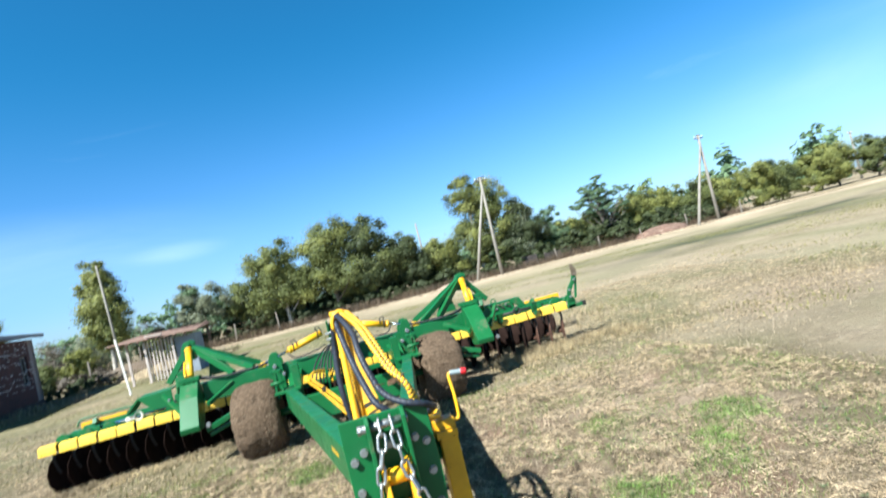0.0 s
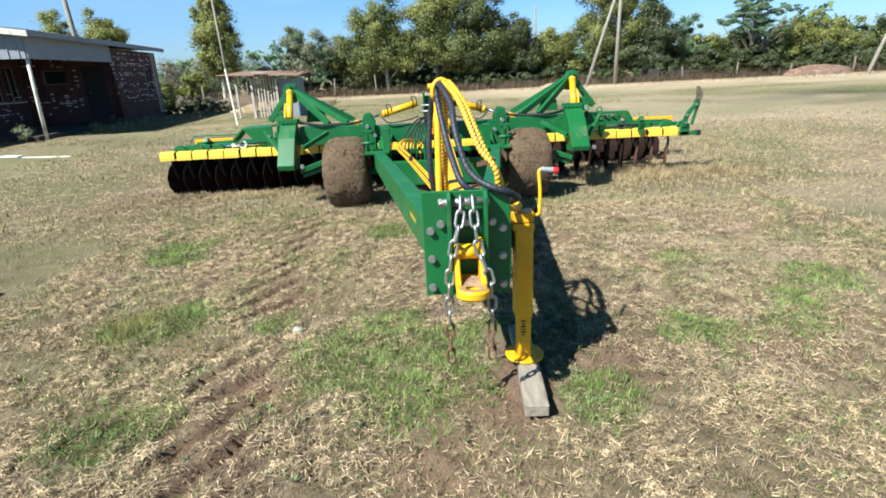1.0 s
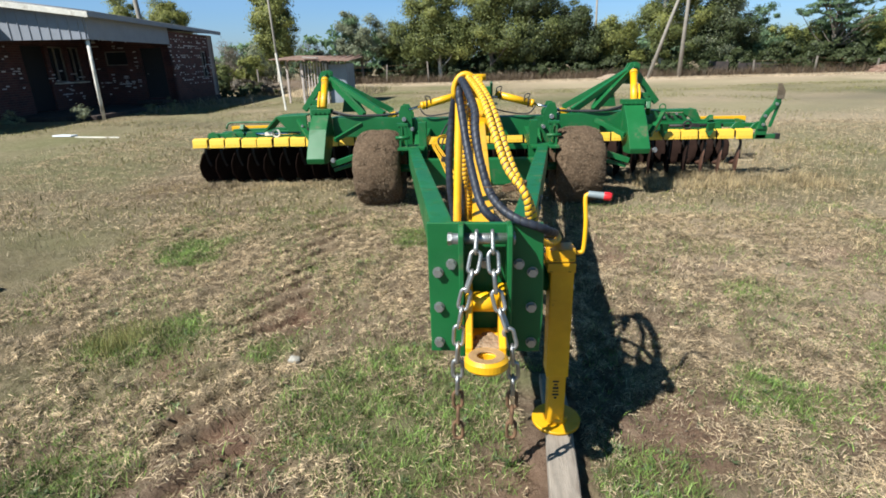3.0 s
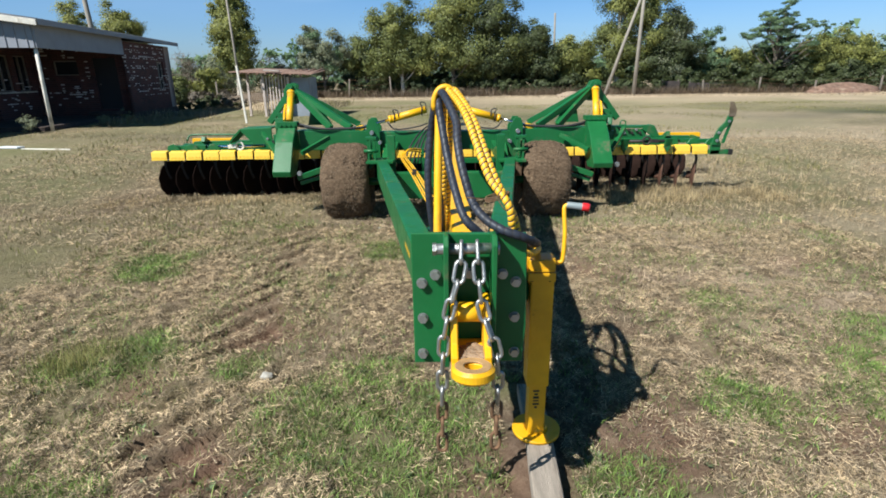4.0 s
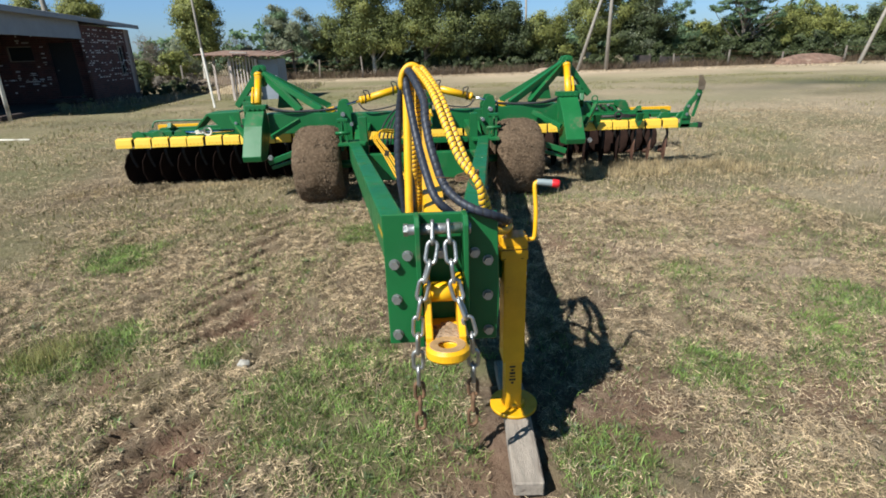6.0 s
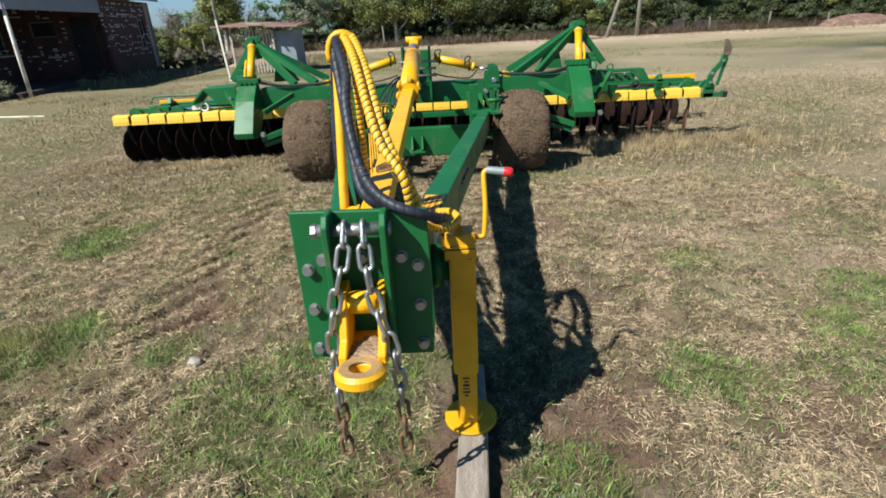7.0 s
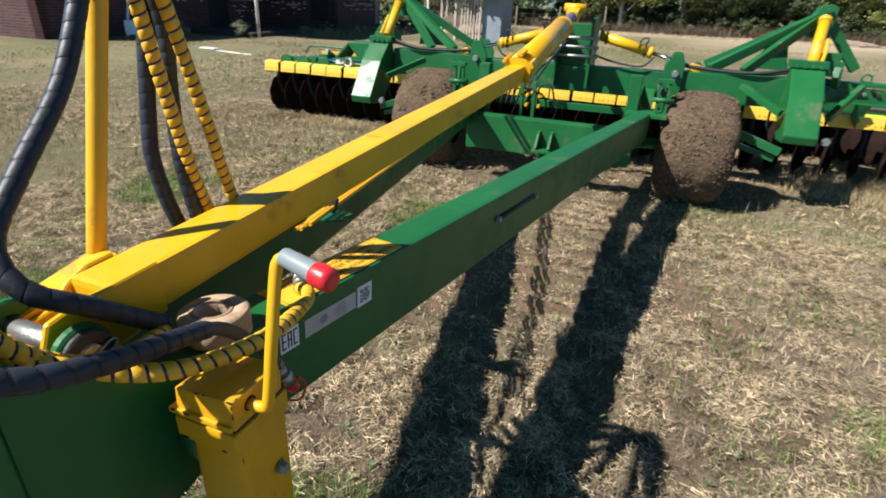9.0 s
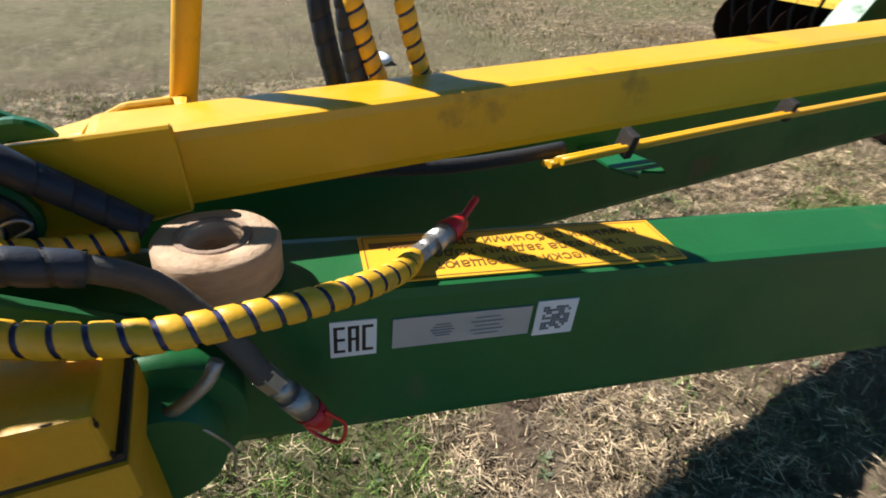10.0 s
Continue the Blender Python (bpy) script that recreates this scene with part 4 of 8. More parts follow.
def front_plate():
    bm = bmesh.new()
    plate(bm, [(-0.195, 0, 0.564), (0.195, 0, 0.564), (0.205, 0, 0.70), (0.197, 0, 1.05), (-0.197, 0, 1.057)], (0, 1, 0), 0.022, 0.003)
    body = part("front_plate", bm, GREEN, harrow)
    for sx in (-1, 1):
        bm = bmesh.new()
        x = sx * 0.079
        plate(bm, [(x, -0.012, 1.062), (x, -0.085, 1.068), (x, -0.11, 1.04), (x, -0.105, 0.80), (x, -0.075, 0.58), (x, -0.012, 0.57)], (1, 0, 0), 0.018, 0.003)
        part("cheek", bm, GREEN, body)
        bm = bmesh.new()
        plate(bm, [(sx * 0.186, 0.012, 1.03), (sx * 0.186, 0.10, 0.94), (sx * 0.186, 0.34, 0.80), (sx * 0.186, 0.34, 0.64), (sx * 0.186, 0.012, 0.60)], (1, 0, 0), 0.014, 0.003)
        part("side_gusset", bm, GREEN, body)
        for x, z in ((0.116, 0.908), (0.163, 0.878), (0.162, 0.745), (0.165, 0.605)):
            bolt((sx * x, -0.012, z), body)
    bolt((0.0, -0.012, 0.912), body)
    bm = bmesh.new()
    cyl(bm, (-0.118, -0.06, 1.016), (0.098, -0.06, 1.016), 0.0185, 20)
    cyl(bm, (-0.124, -0.06, 1.016), (-0.110, -0.06, 1.016), 0.022, 6, smooth=False)
    cyl(bm, (0.088, -0.06, 1.016), (0.096, -0.06, 1.016), 0.022, 20)
    part("chain_pin", bm, STEEL, body, "galvanised steel pin")
    return body


plate_part = front_plate()


def hitch():
    bm = bmesh.new()
    ring(bm, (0, -0.25, 0.668), (0, 0.10, 1), 0.070, 0.0295, 0.042, 36, 0.010)
    eye = part("hitch_eye", bm, YELLOW_WORN, harrow, "worn yellow towing eye")
    bm = bmesh.new()
    ring(bm, (0, -0.25, 0.6885), (0, 0.10, 1), 0.058, 0.0300, 0.005, 36, 0.001)
    part("worn_rim", bm, BRIGHT_WEAR, eye, "bare rusty rim polished by wear")
    bm = bmesh.new()
    for sx in (-1, 1):
        x = sx * 0.055
        plate(bm, [(x, -0.20, 0.648), (x, -0.20, 0.69), (x, -0.155, 0.715), (x, -0.10, 0.835), (x, -0.02, 0.845), (x, -0.015, 0.70), (x, -0.10, 0.645)], (1, 0, 0), 0.024, 0.004)
    plate(bm, [(-0.066, -0.21, 0.660), (0.066, -0.21, 0.660), (0.066, -0.02, 0.655), (-0.066, -0.02, 0.655)], (0, 0, 1), 0.022, 0.003)
    part("clevis", bm, YELLOW, eye)
    bm = bmesh.new()
    cyl(bm, (-0.05, -0.075, 0.795), (0.05, -0.075, 0.795), 0.034, 24)
    part("cross_sleeve", bm, YELLOW, eye)
    bm = bmesh.new()
    for k in range(44):
        a, q = random.uniform(0, 6.28), random.uniform(0, 0.046)
        r = random.uniform(0.008, 0.022)
        bmesh.ops.create_icosphere(bm, subdivisions=1, radius=r, matrix=Matrix.Translation((math.cos(a) * q, -0.135 + math.sin(a) * q * 1.3, 0.672)) @ Matrix.Diagonal((1.4, 1.1, 0.5, 1)))
    tagged(part("caked_soil", bm, material("dry_brown_earth", (0.27, 0.185, 0.115), 0.95, var=0.35, scale=20, bump=0.6), eye, "dry soil lying in the clevis"), kind="stuff")
    return eye


hitch()


def link_mesh(name, mat, length=0.086, width=0.047, r=0.0070):
    bm = bmesh.new()
    half, rad = length / 2 - width / 2 + r * 0.2, width / 2 - r
    pts = []
    for k in range(9):
        a = math.pi * k / 8
        pts.append(Vector((math.cos(a) * rad, 0, half + math.sin(a) * rad)))
    for k in range(9):
        a = math.pi + math.pi * k / 8
        pts.append(Vector((math.cos(a) * rad, 0, -half + math.sin(a) * rad)))
    tube(bm, pts, r, 7, True)
    me = bpy.data.meshes.new(name)
    bm.to_mesh(me)
    bm.free()
    me.materials.append(mat)
    return me


LINK_STEEL = link_mesh("link", STEEL)
LINK_RUST = link_mesh("link", RUST, 0.084, 0.045, 0.0068)


def chain(path, rust_from, first_turn):
    root = new("safety_chain")
    root.parent = harrow
    tagged(root, "galvanised safety chain with rusty lower links")
    pts = curve_points(path, 0.001)
    pitch = 0.066
    k, d = 0, 0
    while d + 27 < len(pts):
        a, b = pts[max(0, d - 25)], pts[min(len(pts) - 1, d + 25)]
        q = Vector((0, 0, 1)).rotation_difference((a - b).normalized()).to_matrix().to_4x4()
        ob = new("link", LINK_RUST if k >= rust_from else LINK_STEEL)
        wob = random.uniform(-14, 14)
        ob.matrix_world = Matrix.Translation(pts[d]) @ q @ pose(0, 0, 0, 0, 0, first_turn + 90 * (k % 2) + wob)
        ob.parent = root
        k += 1
        d += int(pitch * 1000)


chain([(-0.030, -0.085, 1.012), (-0.036, -0.115, 0.955), (-0.062, -0.125, 0.86), (-0.084, -0.13, 0.76), (-0.092, -0.135, 0.68), (-0.097, -0.13, 0.55), (-0.098, -0.12, 0.40), (-0.099, -0.12, 0.25)], 9, 90)
chain([(0.024, -0.085, 1.012), (0.026, -0.115, 0.95), (0.034, -0.125, 0.86), (0.055, -0.14, 0.775), (0.080, -0.16, 0.70), (0.092, -0.15, 0.60), (0.093, -0.13, 0.46), (0.092, -0.12, 0.25)], 9, 90)


def jack():
    x, y = 0.302, 0.243
    bm = bmesh.new()
    box(bm, (x, y, 0.56), (0.092, 0.098, 0.48), None, 0.009)
    body = part("parking_jack", bm, YELLOW_WORN, harrow, "chipped yellow screw jack with a hand crank")
    bm = bmesh.new()
    # folded box over a thin ledge; its crown falls a little towards the back
    low, top = 0.836, 0.886
    row = [(-0.058, -0.055), (0.046, -0.055), (0.046, 0.048), (-0.058, 0.048)]
    under = [bm.verts.new((x + dx, y + dy, low)) for dx, dy in row]
    upper = [bm.verts.new((x + (dx * 0.95 if dx < 0 else dx), y + dy * 0.98, top - (0.006 if dx < 0 else 0.0) - (0.004 if dy > 0 else 0.0))) for dx, dy in row]
    for k in range(4):
        bm.faces.new((under[k], under[(k + 1) % 4], upper[(k + 1) % 4], upper[k]))
    bm.faces.new(upper)
    bm.faces.new(under[::-1])
    bmesh.ops.bevel(bm, geom=bm.edges[:], offset=0.004, segments=2, affect="EDGES", profile=0.6)
    box(bm, (x - 0.0125, y - 0.006, 0.8405), (0.110, 0.108, 0.009), None, 0.002)
    part("cap", bm, YELLOW_WORN, body)
    # flakes of bare dark steel where the paint has chipped off the edges
    chips = random.Random(21)
    bm = bmesh.new()
    edges = (((0.044, -0.053, 0.884), (0.044, 0.046, 0.881)), ((0.045, -0.054, 0.884), (0.046, -0.055, 0.84)), ((-0.055, -0.053, 0.879), (0.042, -0.053, 0.885)),
             ((-0.066, -0.061, 0.8445), (0.055, -0.061, 0.8445)), ((0.046, 0.047, 0.88), (0.046, 0.048, 0.84)), ((-0.06, -0.059, 0.797), (0.06, -0.059, 0.797)), ((0.0455, -0.0485, 0.78), (0.0455, -0.0485, 0.45)))
    for p, q in edges:
        for k in range(3):
            c = Vector(p).lerp(Vector(q), chips.random() ** 1.3)
            along = (Vector(q) - Vector(p)).normalized()
            size = [chips.uniform(0.0009, 0.0020)] * 3
            size[max(range(3), key=lambda i: abs(along[i]))] = chips.uniform(0.0025, 0.0075)
            bmesh.ops.create_icosphere(bm, subdivisions=1, radius=1.0, matrix=Matrix.Translation(Vector((x, y, 0)) + c) @ Matrix.Diagonal((*size, 1)))
    ring(bm, (x + 0.0462, y - 0.021, 0.862), (1, 0, 0), 0.0115, 0.0085, 0.0015, 20, 0.0003)
    tagged(part("paint_chip", bm, CHIPPED, body, "dark steel showing where paint has flaked off"), kind="stuff")
    bm = bmesh.new()
    box(bm, (x - 0.006, y, 0.834), (0.100, 0.106, 0.010), None, 0.001)
    part("cap_gap", bm, DARK_STEEL, body, "dark joint under the cap")
    bm = bmesh.new()
    box(bm, (x - 0.006, y - 0.002, 0.812), (0.108, 0.114, 0.038), None, 0.004)
    part("collar", bm, YELLOW_WORN, body)
    bm = bmesh.new()
    box(bm, (x + 0.005, y + 0.006, 0.215), (0.072, 0.074, 0.29), None, 0.006)
    part("inner_tube", bm, YELLOW_WORN, body)
    bm = bmesh.new()
    cyl(bm, (x + 0.014, y + 0.012, 0.062), (x + 0.014, y + 0.012, 0.078), 0.104, 36)
    cyl(bm, (x + 0.014, y + 0.012, 0.077), (x + 0.014, y + 0.012, 0.098), 0.052, 24, 0.044)
    part("foot_plate", bm, YELLOW_WORN, body)
    bm = bmesh.new()
    bars(bm, [((x - 0.001, y - 0.0325, 0.29 - 0.016 * k), random.uniform(0.010, 0.028), random.uniform(0.005, 0.012), (1, 0, 0), (0, 0, 1)) for k in range(6)], (0, -1, 0))
    part("worn_marking", bm, INK, body)
    bm = bmesh.new()
    cx = x + 0.078
    tube(bm, curve_points([(x + 0.045, y - 0.021, 0.862), (cx - 0.012, y - 0.021, 0.862), (cx, y - 0.020, 0.875), (cx + 0.006, y - 0.006, 0.97), (cx + 0.004, y + 0.018, 1.058), (cx + 0.008, y + 0.024, 1.076), (cx + 0.020, y + 0.024, 1.080)], 0.008), 0.0085, 12)
    crank = part("crank", bm, YELLOW, body)
    bm = bmesh.new()
    a, b = Vector((cx + 0.014, y + 0.025, 1.080)), Vector((cx + 0.084, y + 0.008, 1.074))
    d = (b - a).normalized()
    tube(bm, [a, a + d * 0.004, a + d * 0.03, b - d * 0.012, b], lambda k: 0.0118 + 0.0030 * k, 18)
    grip = part("grip", bm, GRIP, crank)
    bm = bmesh.new()
    tube(bm, [b - d * 0.014, b - d * 0.012, b + d * 0.006, b + d * 0.013, b + d * 0.0155], lambda k: (0.0156, 0.0160, 0.0160, 0.0142, 0.009)[round(k * 4)], 20)
    part("grip_end", bm, RED, crank, "red plastic end of the crank grip")
    # mounting flange to the drawbar
    bm = bmesh.new()
    cyl(bm, (0.17, y + 0.05, 0.73), (0.275, y + 0.05, 0.73), 0.055, 28)
    cyl(bm, (0.195, y + 0.05, 0.73), (0.235, y + 0.05, 0.73), 0.078, 28)
    part("mounting_flange", bm, GREEN, body)
    bm = bmesh.new()
    tube(bm, curve_points([(0.245, y + 0.03, 0.775), (0.262, y + 0.06, 0.775), (0.268, y + 0.10, 0.805), (0.262, y + 0.115, 0.825)], 0.008), 0.0065, 8)
    part("locking_pin", bm, STEEL, body)
    bm = bmesh.new()
    tube(bm, curve_points([(0.262, y + 0.07, 0.775), (0.275, y + 0.095, 0.755), (0.27, y + 0.11, 0.715), (0.27, y + 0.105, 0.685)], 0.008), 0.0018, 5)
    part("pin_cord", bm, STEEL, body)
    bolt((x + 0.05, y + 0.02, 0.70), body, (1, 0, 0), 0.6)
    return body


jack()


def top_arm():
    bm = bmesh.new()
    a, b = Vector((0.0, 0.268, 0.9035)), Vector((0.008, 2.98, 1.022))
    beam(bm, a, b, 0.094, 0.088, 0.012)
    arm = part("levelling_arm", bm, YELLOW, harrow)
    for sx in (-1, 1):
        bm = bmesh.new()
        x = sx * 0.053
        if sx > 0:
            plate(bm, [(x, 0.135, 0.885), (x, 0.16, 0.945), (x, 0.21, 0.955), (x, 0.352, 0.961), (x, 0.354, 0.862), (x, 0.22, 0.845), (x, 0.15, 0.85)], (1, 0, 0), 0.012, 0.003)
        else:
            plate(bm, [(x, 0.135, 0.865), (x, 0.16, 0.895), (x, 0.235, 0.905), (x, 0.262, 0.936), (x, 0.30, 0.953), (x, 0.352, 0.956), (x, 0.354, 0.862), (x, 0.22, 0.845), (x, 0.15, 0.85)], (1, 0, 0), 0.012, 0.003)
        part("fishplate", bm, YELLOW, arm)
    bm = bmesh.new()
    cyl(bm, (-0.11, 0.181, 0.893), (0.106, 0.181, 0.893), 0.0175, 24)
    pin = part("pivot_pin", bm, STEEL, arm, "steel pivot pin in a green lug")
    bm = bmesh.new()
    ring(bm, (0.096, 0.181, 0.893), (1, 0, 0), 0.040, 0.0178, 0.012, 28, 0.003)
    part("pin_washer", bm, RUBBER, pin, "black rubber washer")
    bm = bmesh.new()
    tube(bm, curve_points([(0.105, 0.138, 0.880), (0.108, 0.181, 0.894), (0.106, 0.212, 0.904), (0.104, 0.222, 0.894), (0.106, 0.205, 0.886)], 0.006), 0.0022, 6)
    part("cotter_pin", bm, STEEL, pin)
    for x in (-0.082, 0.082):
        bm = bmesh.new()
        ring(bm, (x, 0.181, 0.893), (1, 0, 0), 0.045, 0.0180, 0.018, 28)
        plate(bm, [(x, 0.02, 0.99), (x, 0.14, 0.925), (x, 0.15, 0.84), (x, 0.02, 0.80)], (1, 0, 0), 0.018, 0.002)
        part("pivot_lug", bm, GREEN, arm)
    # round cylinder, blue rod and clevis
    bm = bmesh.new()
    p0, p1 = Vector((0.01, 2.93, 1.035)), Vector((0.012, 4.22, 1.232))
    cyl(bm, p0, p1, 0.078, 28)
    d = (p1 - p0).normalized()
    cyl(bm, p1 - d * 0.03, p1 + d * 0.01, 0.083, 28)
    ram = part("levelling_cylinder", bm, YELLOW, arm)
    bm = bmesh.new()
    for k in range(6):
        a = math.pi / 3 * k + 0.4
        off = Vector((math.cos(a), 0, math.sin(a))) * 0.092
        beam(bm, p0 + off - d * 0.02, p0 + off + d * 0.1, 0.035, 0.02, 0.004, off)
    part("clamp_lug", bm, YELLOW, ram)
    bm = bmesh.new()
    cyl(bm, p1, (0.012, 4.62, 1.312), 0.04, 20)
    part("piston_rod", bm, BLUE, ram, "blue painted rod")
    bm = bmesh.new()
    beam(bm, (0.012, 4.58, 1.305), (0.012, 4.80, 1.355), 0.10, 0.085, 0.02)
    cyl(bm, (-0.075, 4.72, 1.375), (0.10, 4.72, 1.375), 0.034, 18)
    part("rod_clevis", bm, YELLOW, ram)
    return arm


arm = top_arm()


def hose_post():
    bm = bmesh.new()
    tube(bm, curve_points([(-0.108, 0.352, 0.90), (-0.103, 0.395, 1.08), (-0.092, 0.485, 1.46)], 0.06), 0.0165, 14)
    post = part("hose_post", bm, YELLOW, harrow)
    bm = bmesh.new()
    beam(bm, (-0.098, 0.10, 0.86), (-0.085, 0.372, 0.925), 0.060, 0.045, 0.008)
    part("post_bracket", bm, YELLOW, post)
    bm = bmesh.new()
    for dy in (-0.022, 0.022):
        pts = [Vector((-0.068 + 0.046 * math.cos(a), 0.48 + dy, 1.452 + 0.066 * math.sin(a))) for a in [math.pi * (1.12 - 1.24 * k / 14) for k in range(15)]]
        tube(bm, pts, 0.011, 8)
    box(bm, (-0.098, 0.487, 1.435), (0.03, 0.05, 0.04), None, 0.006)
    part("hose_cradle", bm, YELLOW, post, "bent yellow hoop that carries the hoses")


hose_post()


def hose(path, r, sleeve=None, pitch=0.05, core=RUBBER, cover=0.82, name="hydraulic_hose", label=""):
    pts = curve_points(path, 0.02)
    bm = bmesh.new()
    tube(bm, pts, r, 12)
    ob = part(name, bm, core, harrow, label)
    if sleeve:
        bm = bmesh.new()
        spiral(bm, pts, r * (1.05 if sleeve is SLEEVE_YELLOW else 1.015) + 0.0006, pitch, cover, 0.0012 if sleeve is SLEEVE_YELLOW else 0.0005)
        part("spiral_sleeve", bm, sleeve, ob)
    return ob


# two yellow sleeved hoses: over the hoop, down in a wide loop before the nose and back along the right beam
hose([(-0.080, 0.72, 0.84), (-0.082, 0.615, 0.94), (-0.076, 0.555, 1.16), (-0.075, 0.515, 1.38), (-0.068, 0.48, 1.502), (-0.045, 0.425, 1.492), (-0.011, 0.311, 1.448), (0.012, 0.228, 1.399), (0.043, 0.134, 1.307), (0.078, 0.071, 1.218), (0.136, 0.014, 1.14), (0.152, 0.025, 1.04), (0.170, 0.062, 0.985), (0.202, 0.118, 0.945), (0.232, 0.157, 0.922), (0.262, 0.200, 0.909), (0.288, 0.26, 0.902), (0.297, 0.33, 0.893), (0.288, 0.40, 0.884), (0.268, 0.47, 0.872), (0.225, 0.535, 0.850), (0.181, 0.565, 0.830)],
     0.0110, SLEEVE_YELLOW, 0.0205, HOSE_CORE, 0.80)
hose([(-0.060, 0.78, 0.84), (-0.060, 0.675, 0.94), (-0.052, 0.61, 1.16), (-0.046, 0.545, 1.38), (-0.040, 0.48, 1.500), (-0.015, 0.42, 1.485), (0.018, 0.311, 1.432), (0.040, 0.232, 1.382), (0.070, 0.140, 1.290), (0.103, 0.082, 1.205), (0.150, 0.035, 1.115), (0.172, 0.045, 1.025), (0.160, 0.12, 0.938), (0.134, 0.21, 0.886), (0.108, 0.30, 0.866)],
     0.0110, SLEEVE_YELLOW, 0.0205, HOSE_CORE, 0.80)
# black sleeved hose that ends in the hanging coupler
hose([(-0.090, 0.66, 0.83), (-0.086, 0.595, 0.90), (-0.094, 0.572, 1.05), (-0.100, 0.582, 1.20), (-0.094, 0.585, 1.32), (-0.086, 0.545, 1.43), (-0.086, 0.465, 1.492), (-0.070, 0.38, 1.482), (-0.033, 0.262, 1.402), (-0.031, 0.195, 1.34), (-0.021, 0.144, 1.269), (-0.006, 0.106, 1.209), (0.017, 0.069, 1.14), (0.057, 0.011, 1.096), (0.115, -0.032, 1.068), (0.180, -0.035, 1.045), (0.232, 0.02, 1.008), (0.248, 0.10, 0.980), (0.238, 0.18, 0.950), (0.228, 0.24, 0.928), (0.222, 0.282, 0.912)],
     0.0140, SLEEVE_BLACK, 0.026, RUBBER, 0.84)
hose([(0.226, 0.25, 0.925), (0.221, 0.29, 0.908), (0.222, 0.325, 0.884), (0.234, 0.355, 0.848), (0.243, 0.375, 0.818), (0.250, 0.392, 0.780)], 0.0115, None, 0.05, HOSE_DULL)
# second black hose: round behind the first one, its end tucked under the wooden ring
hose([(-0.130, 0.64, 0.83), (-0.126, 0.573, 0.90), (-0.141, 0.546, 1.05), (-0.144, 0.557, 1.15), (-0.138, 0.569, 1.25), (-0.126, 0.574, 1.35), (-0.108, 0.535, 1.45), (-0.100, 0.48, 1.488), (-0.088, 0.44, 1.40), (-0.062, 0.35, 1.25), (-0.035, 0.24, 1.14), (-0.005, 0.16, 1.06), (0.05, 0.15, 1.005), (0.088, 0.205, 0.96), (0.090, 0.26, 0.912), (0.100, 0.31, 0.872)], 0.0145, SLEEVE_BLACK, 0.030, RUBBER, 0.95)


def tie_cord():
    """Twine knotted round the hoses, one end sticking out."""
    c = Vector((0.100, 0.048, 1.160))
    bm = bmesh.new()
    for k in range(3):
        pts = [c + Vector((0.040 * math.cos(t), 0.026 * math.sin(t), 0.010 * math.cos(t) + 0.006 * k)) for t in [math.pi * 2 * i / 24 for i in range(24)]]
        tube(bm, pts, 0.0024, 5, True)
    tube(bm, curve_points([c + Vector((-0.055, 0, 0)), c + Vector((-0.08, -0.012, 0.004)), c + Vector((-0.105, -0.02, 0.008))], 0.02), 0.0022, 5)
    tube(bm, curve_points([c + Vector((0.0, -0.026, 0)), c + Vector((0.02, -0.034, -0.03)), c + Vector((0.05, -0.03, -0.05))], 0.02), 0.0020, 5)
    part("tie_cord", bm, RUST, harrow, "brown twine tied round the hoses")


tie_cord()
hose([(-0.075, 0.46, 0.83), (-0.085, 0.60, 0.815), (-0.088, 0.72, 0.800), (-0.092, 0.84, 0.797), (-0.096, 0.95, 0.800)], 0.0125, None, 0.05, RUBBER)


def coupler(a, b, dust):
    a, b = Vector(a), Vector(b)
    d = (b - a).normalized()
    n = (b - a).length
    bm = bmesh.new()
    cyl(bm, a, a + d * n * 0.3, 0.0125, 6, smooth=False)
    cyl(bm, a + d * n * 0.28, a + d * n * 0.55, 0.0115, 16)
    cyl(bm, a + d * n * 0.53, b, 0.0145, 16)
    c = part("hose_coupler", bm, STEEL, harrow, "steel quick coupler with a red dust cap")
    bm = bmesh.new()
    cyl(bm, b - d * 0.004, b + d * 0.028, 0.016, 16, 0.012)
    if dust:
        tube(bm, curve_points([b + d * 0.02, b + d * 0.04 + Vector((0, 0, 0.006)), b + d * 0.068 + Vector((0, 0.0, 0.018))], 0.01), 0.005, 8)
    else:
        tube(bm, curve_points([b + d * 0.01 + Vector((-0.012, 0, 0)), b + d * 0.035 + Vector((-0.014, -0.02, -0.012)), b + d * 0.045 + Vector((0.004, 0.005, -0.022)), b + d * 0.02 + Vector((0.012, 0.024, -0.006)), b + d * 0.0 + Vector((0.01, 0.014, 0.004))], 0.006), 0.0022, 6)
    part("dust_cap", bm, RED, c, "red rubber dust cap")


coupler((0.184, 0.562, 0.830), (0.140, 0.625, 0.829), True)
coupler((0.249, 0.390, 0.785), (0.246, 0.428, 0.712), False)

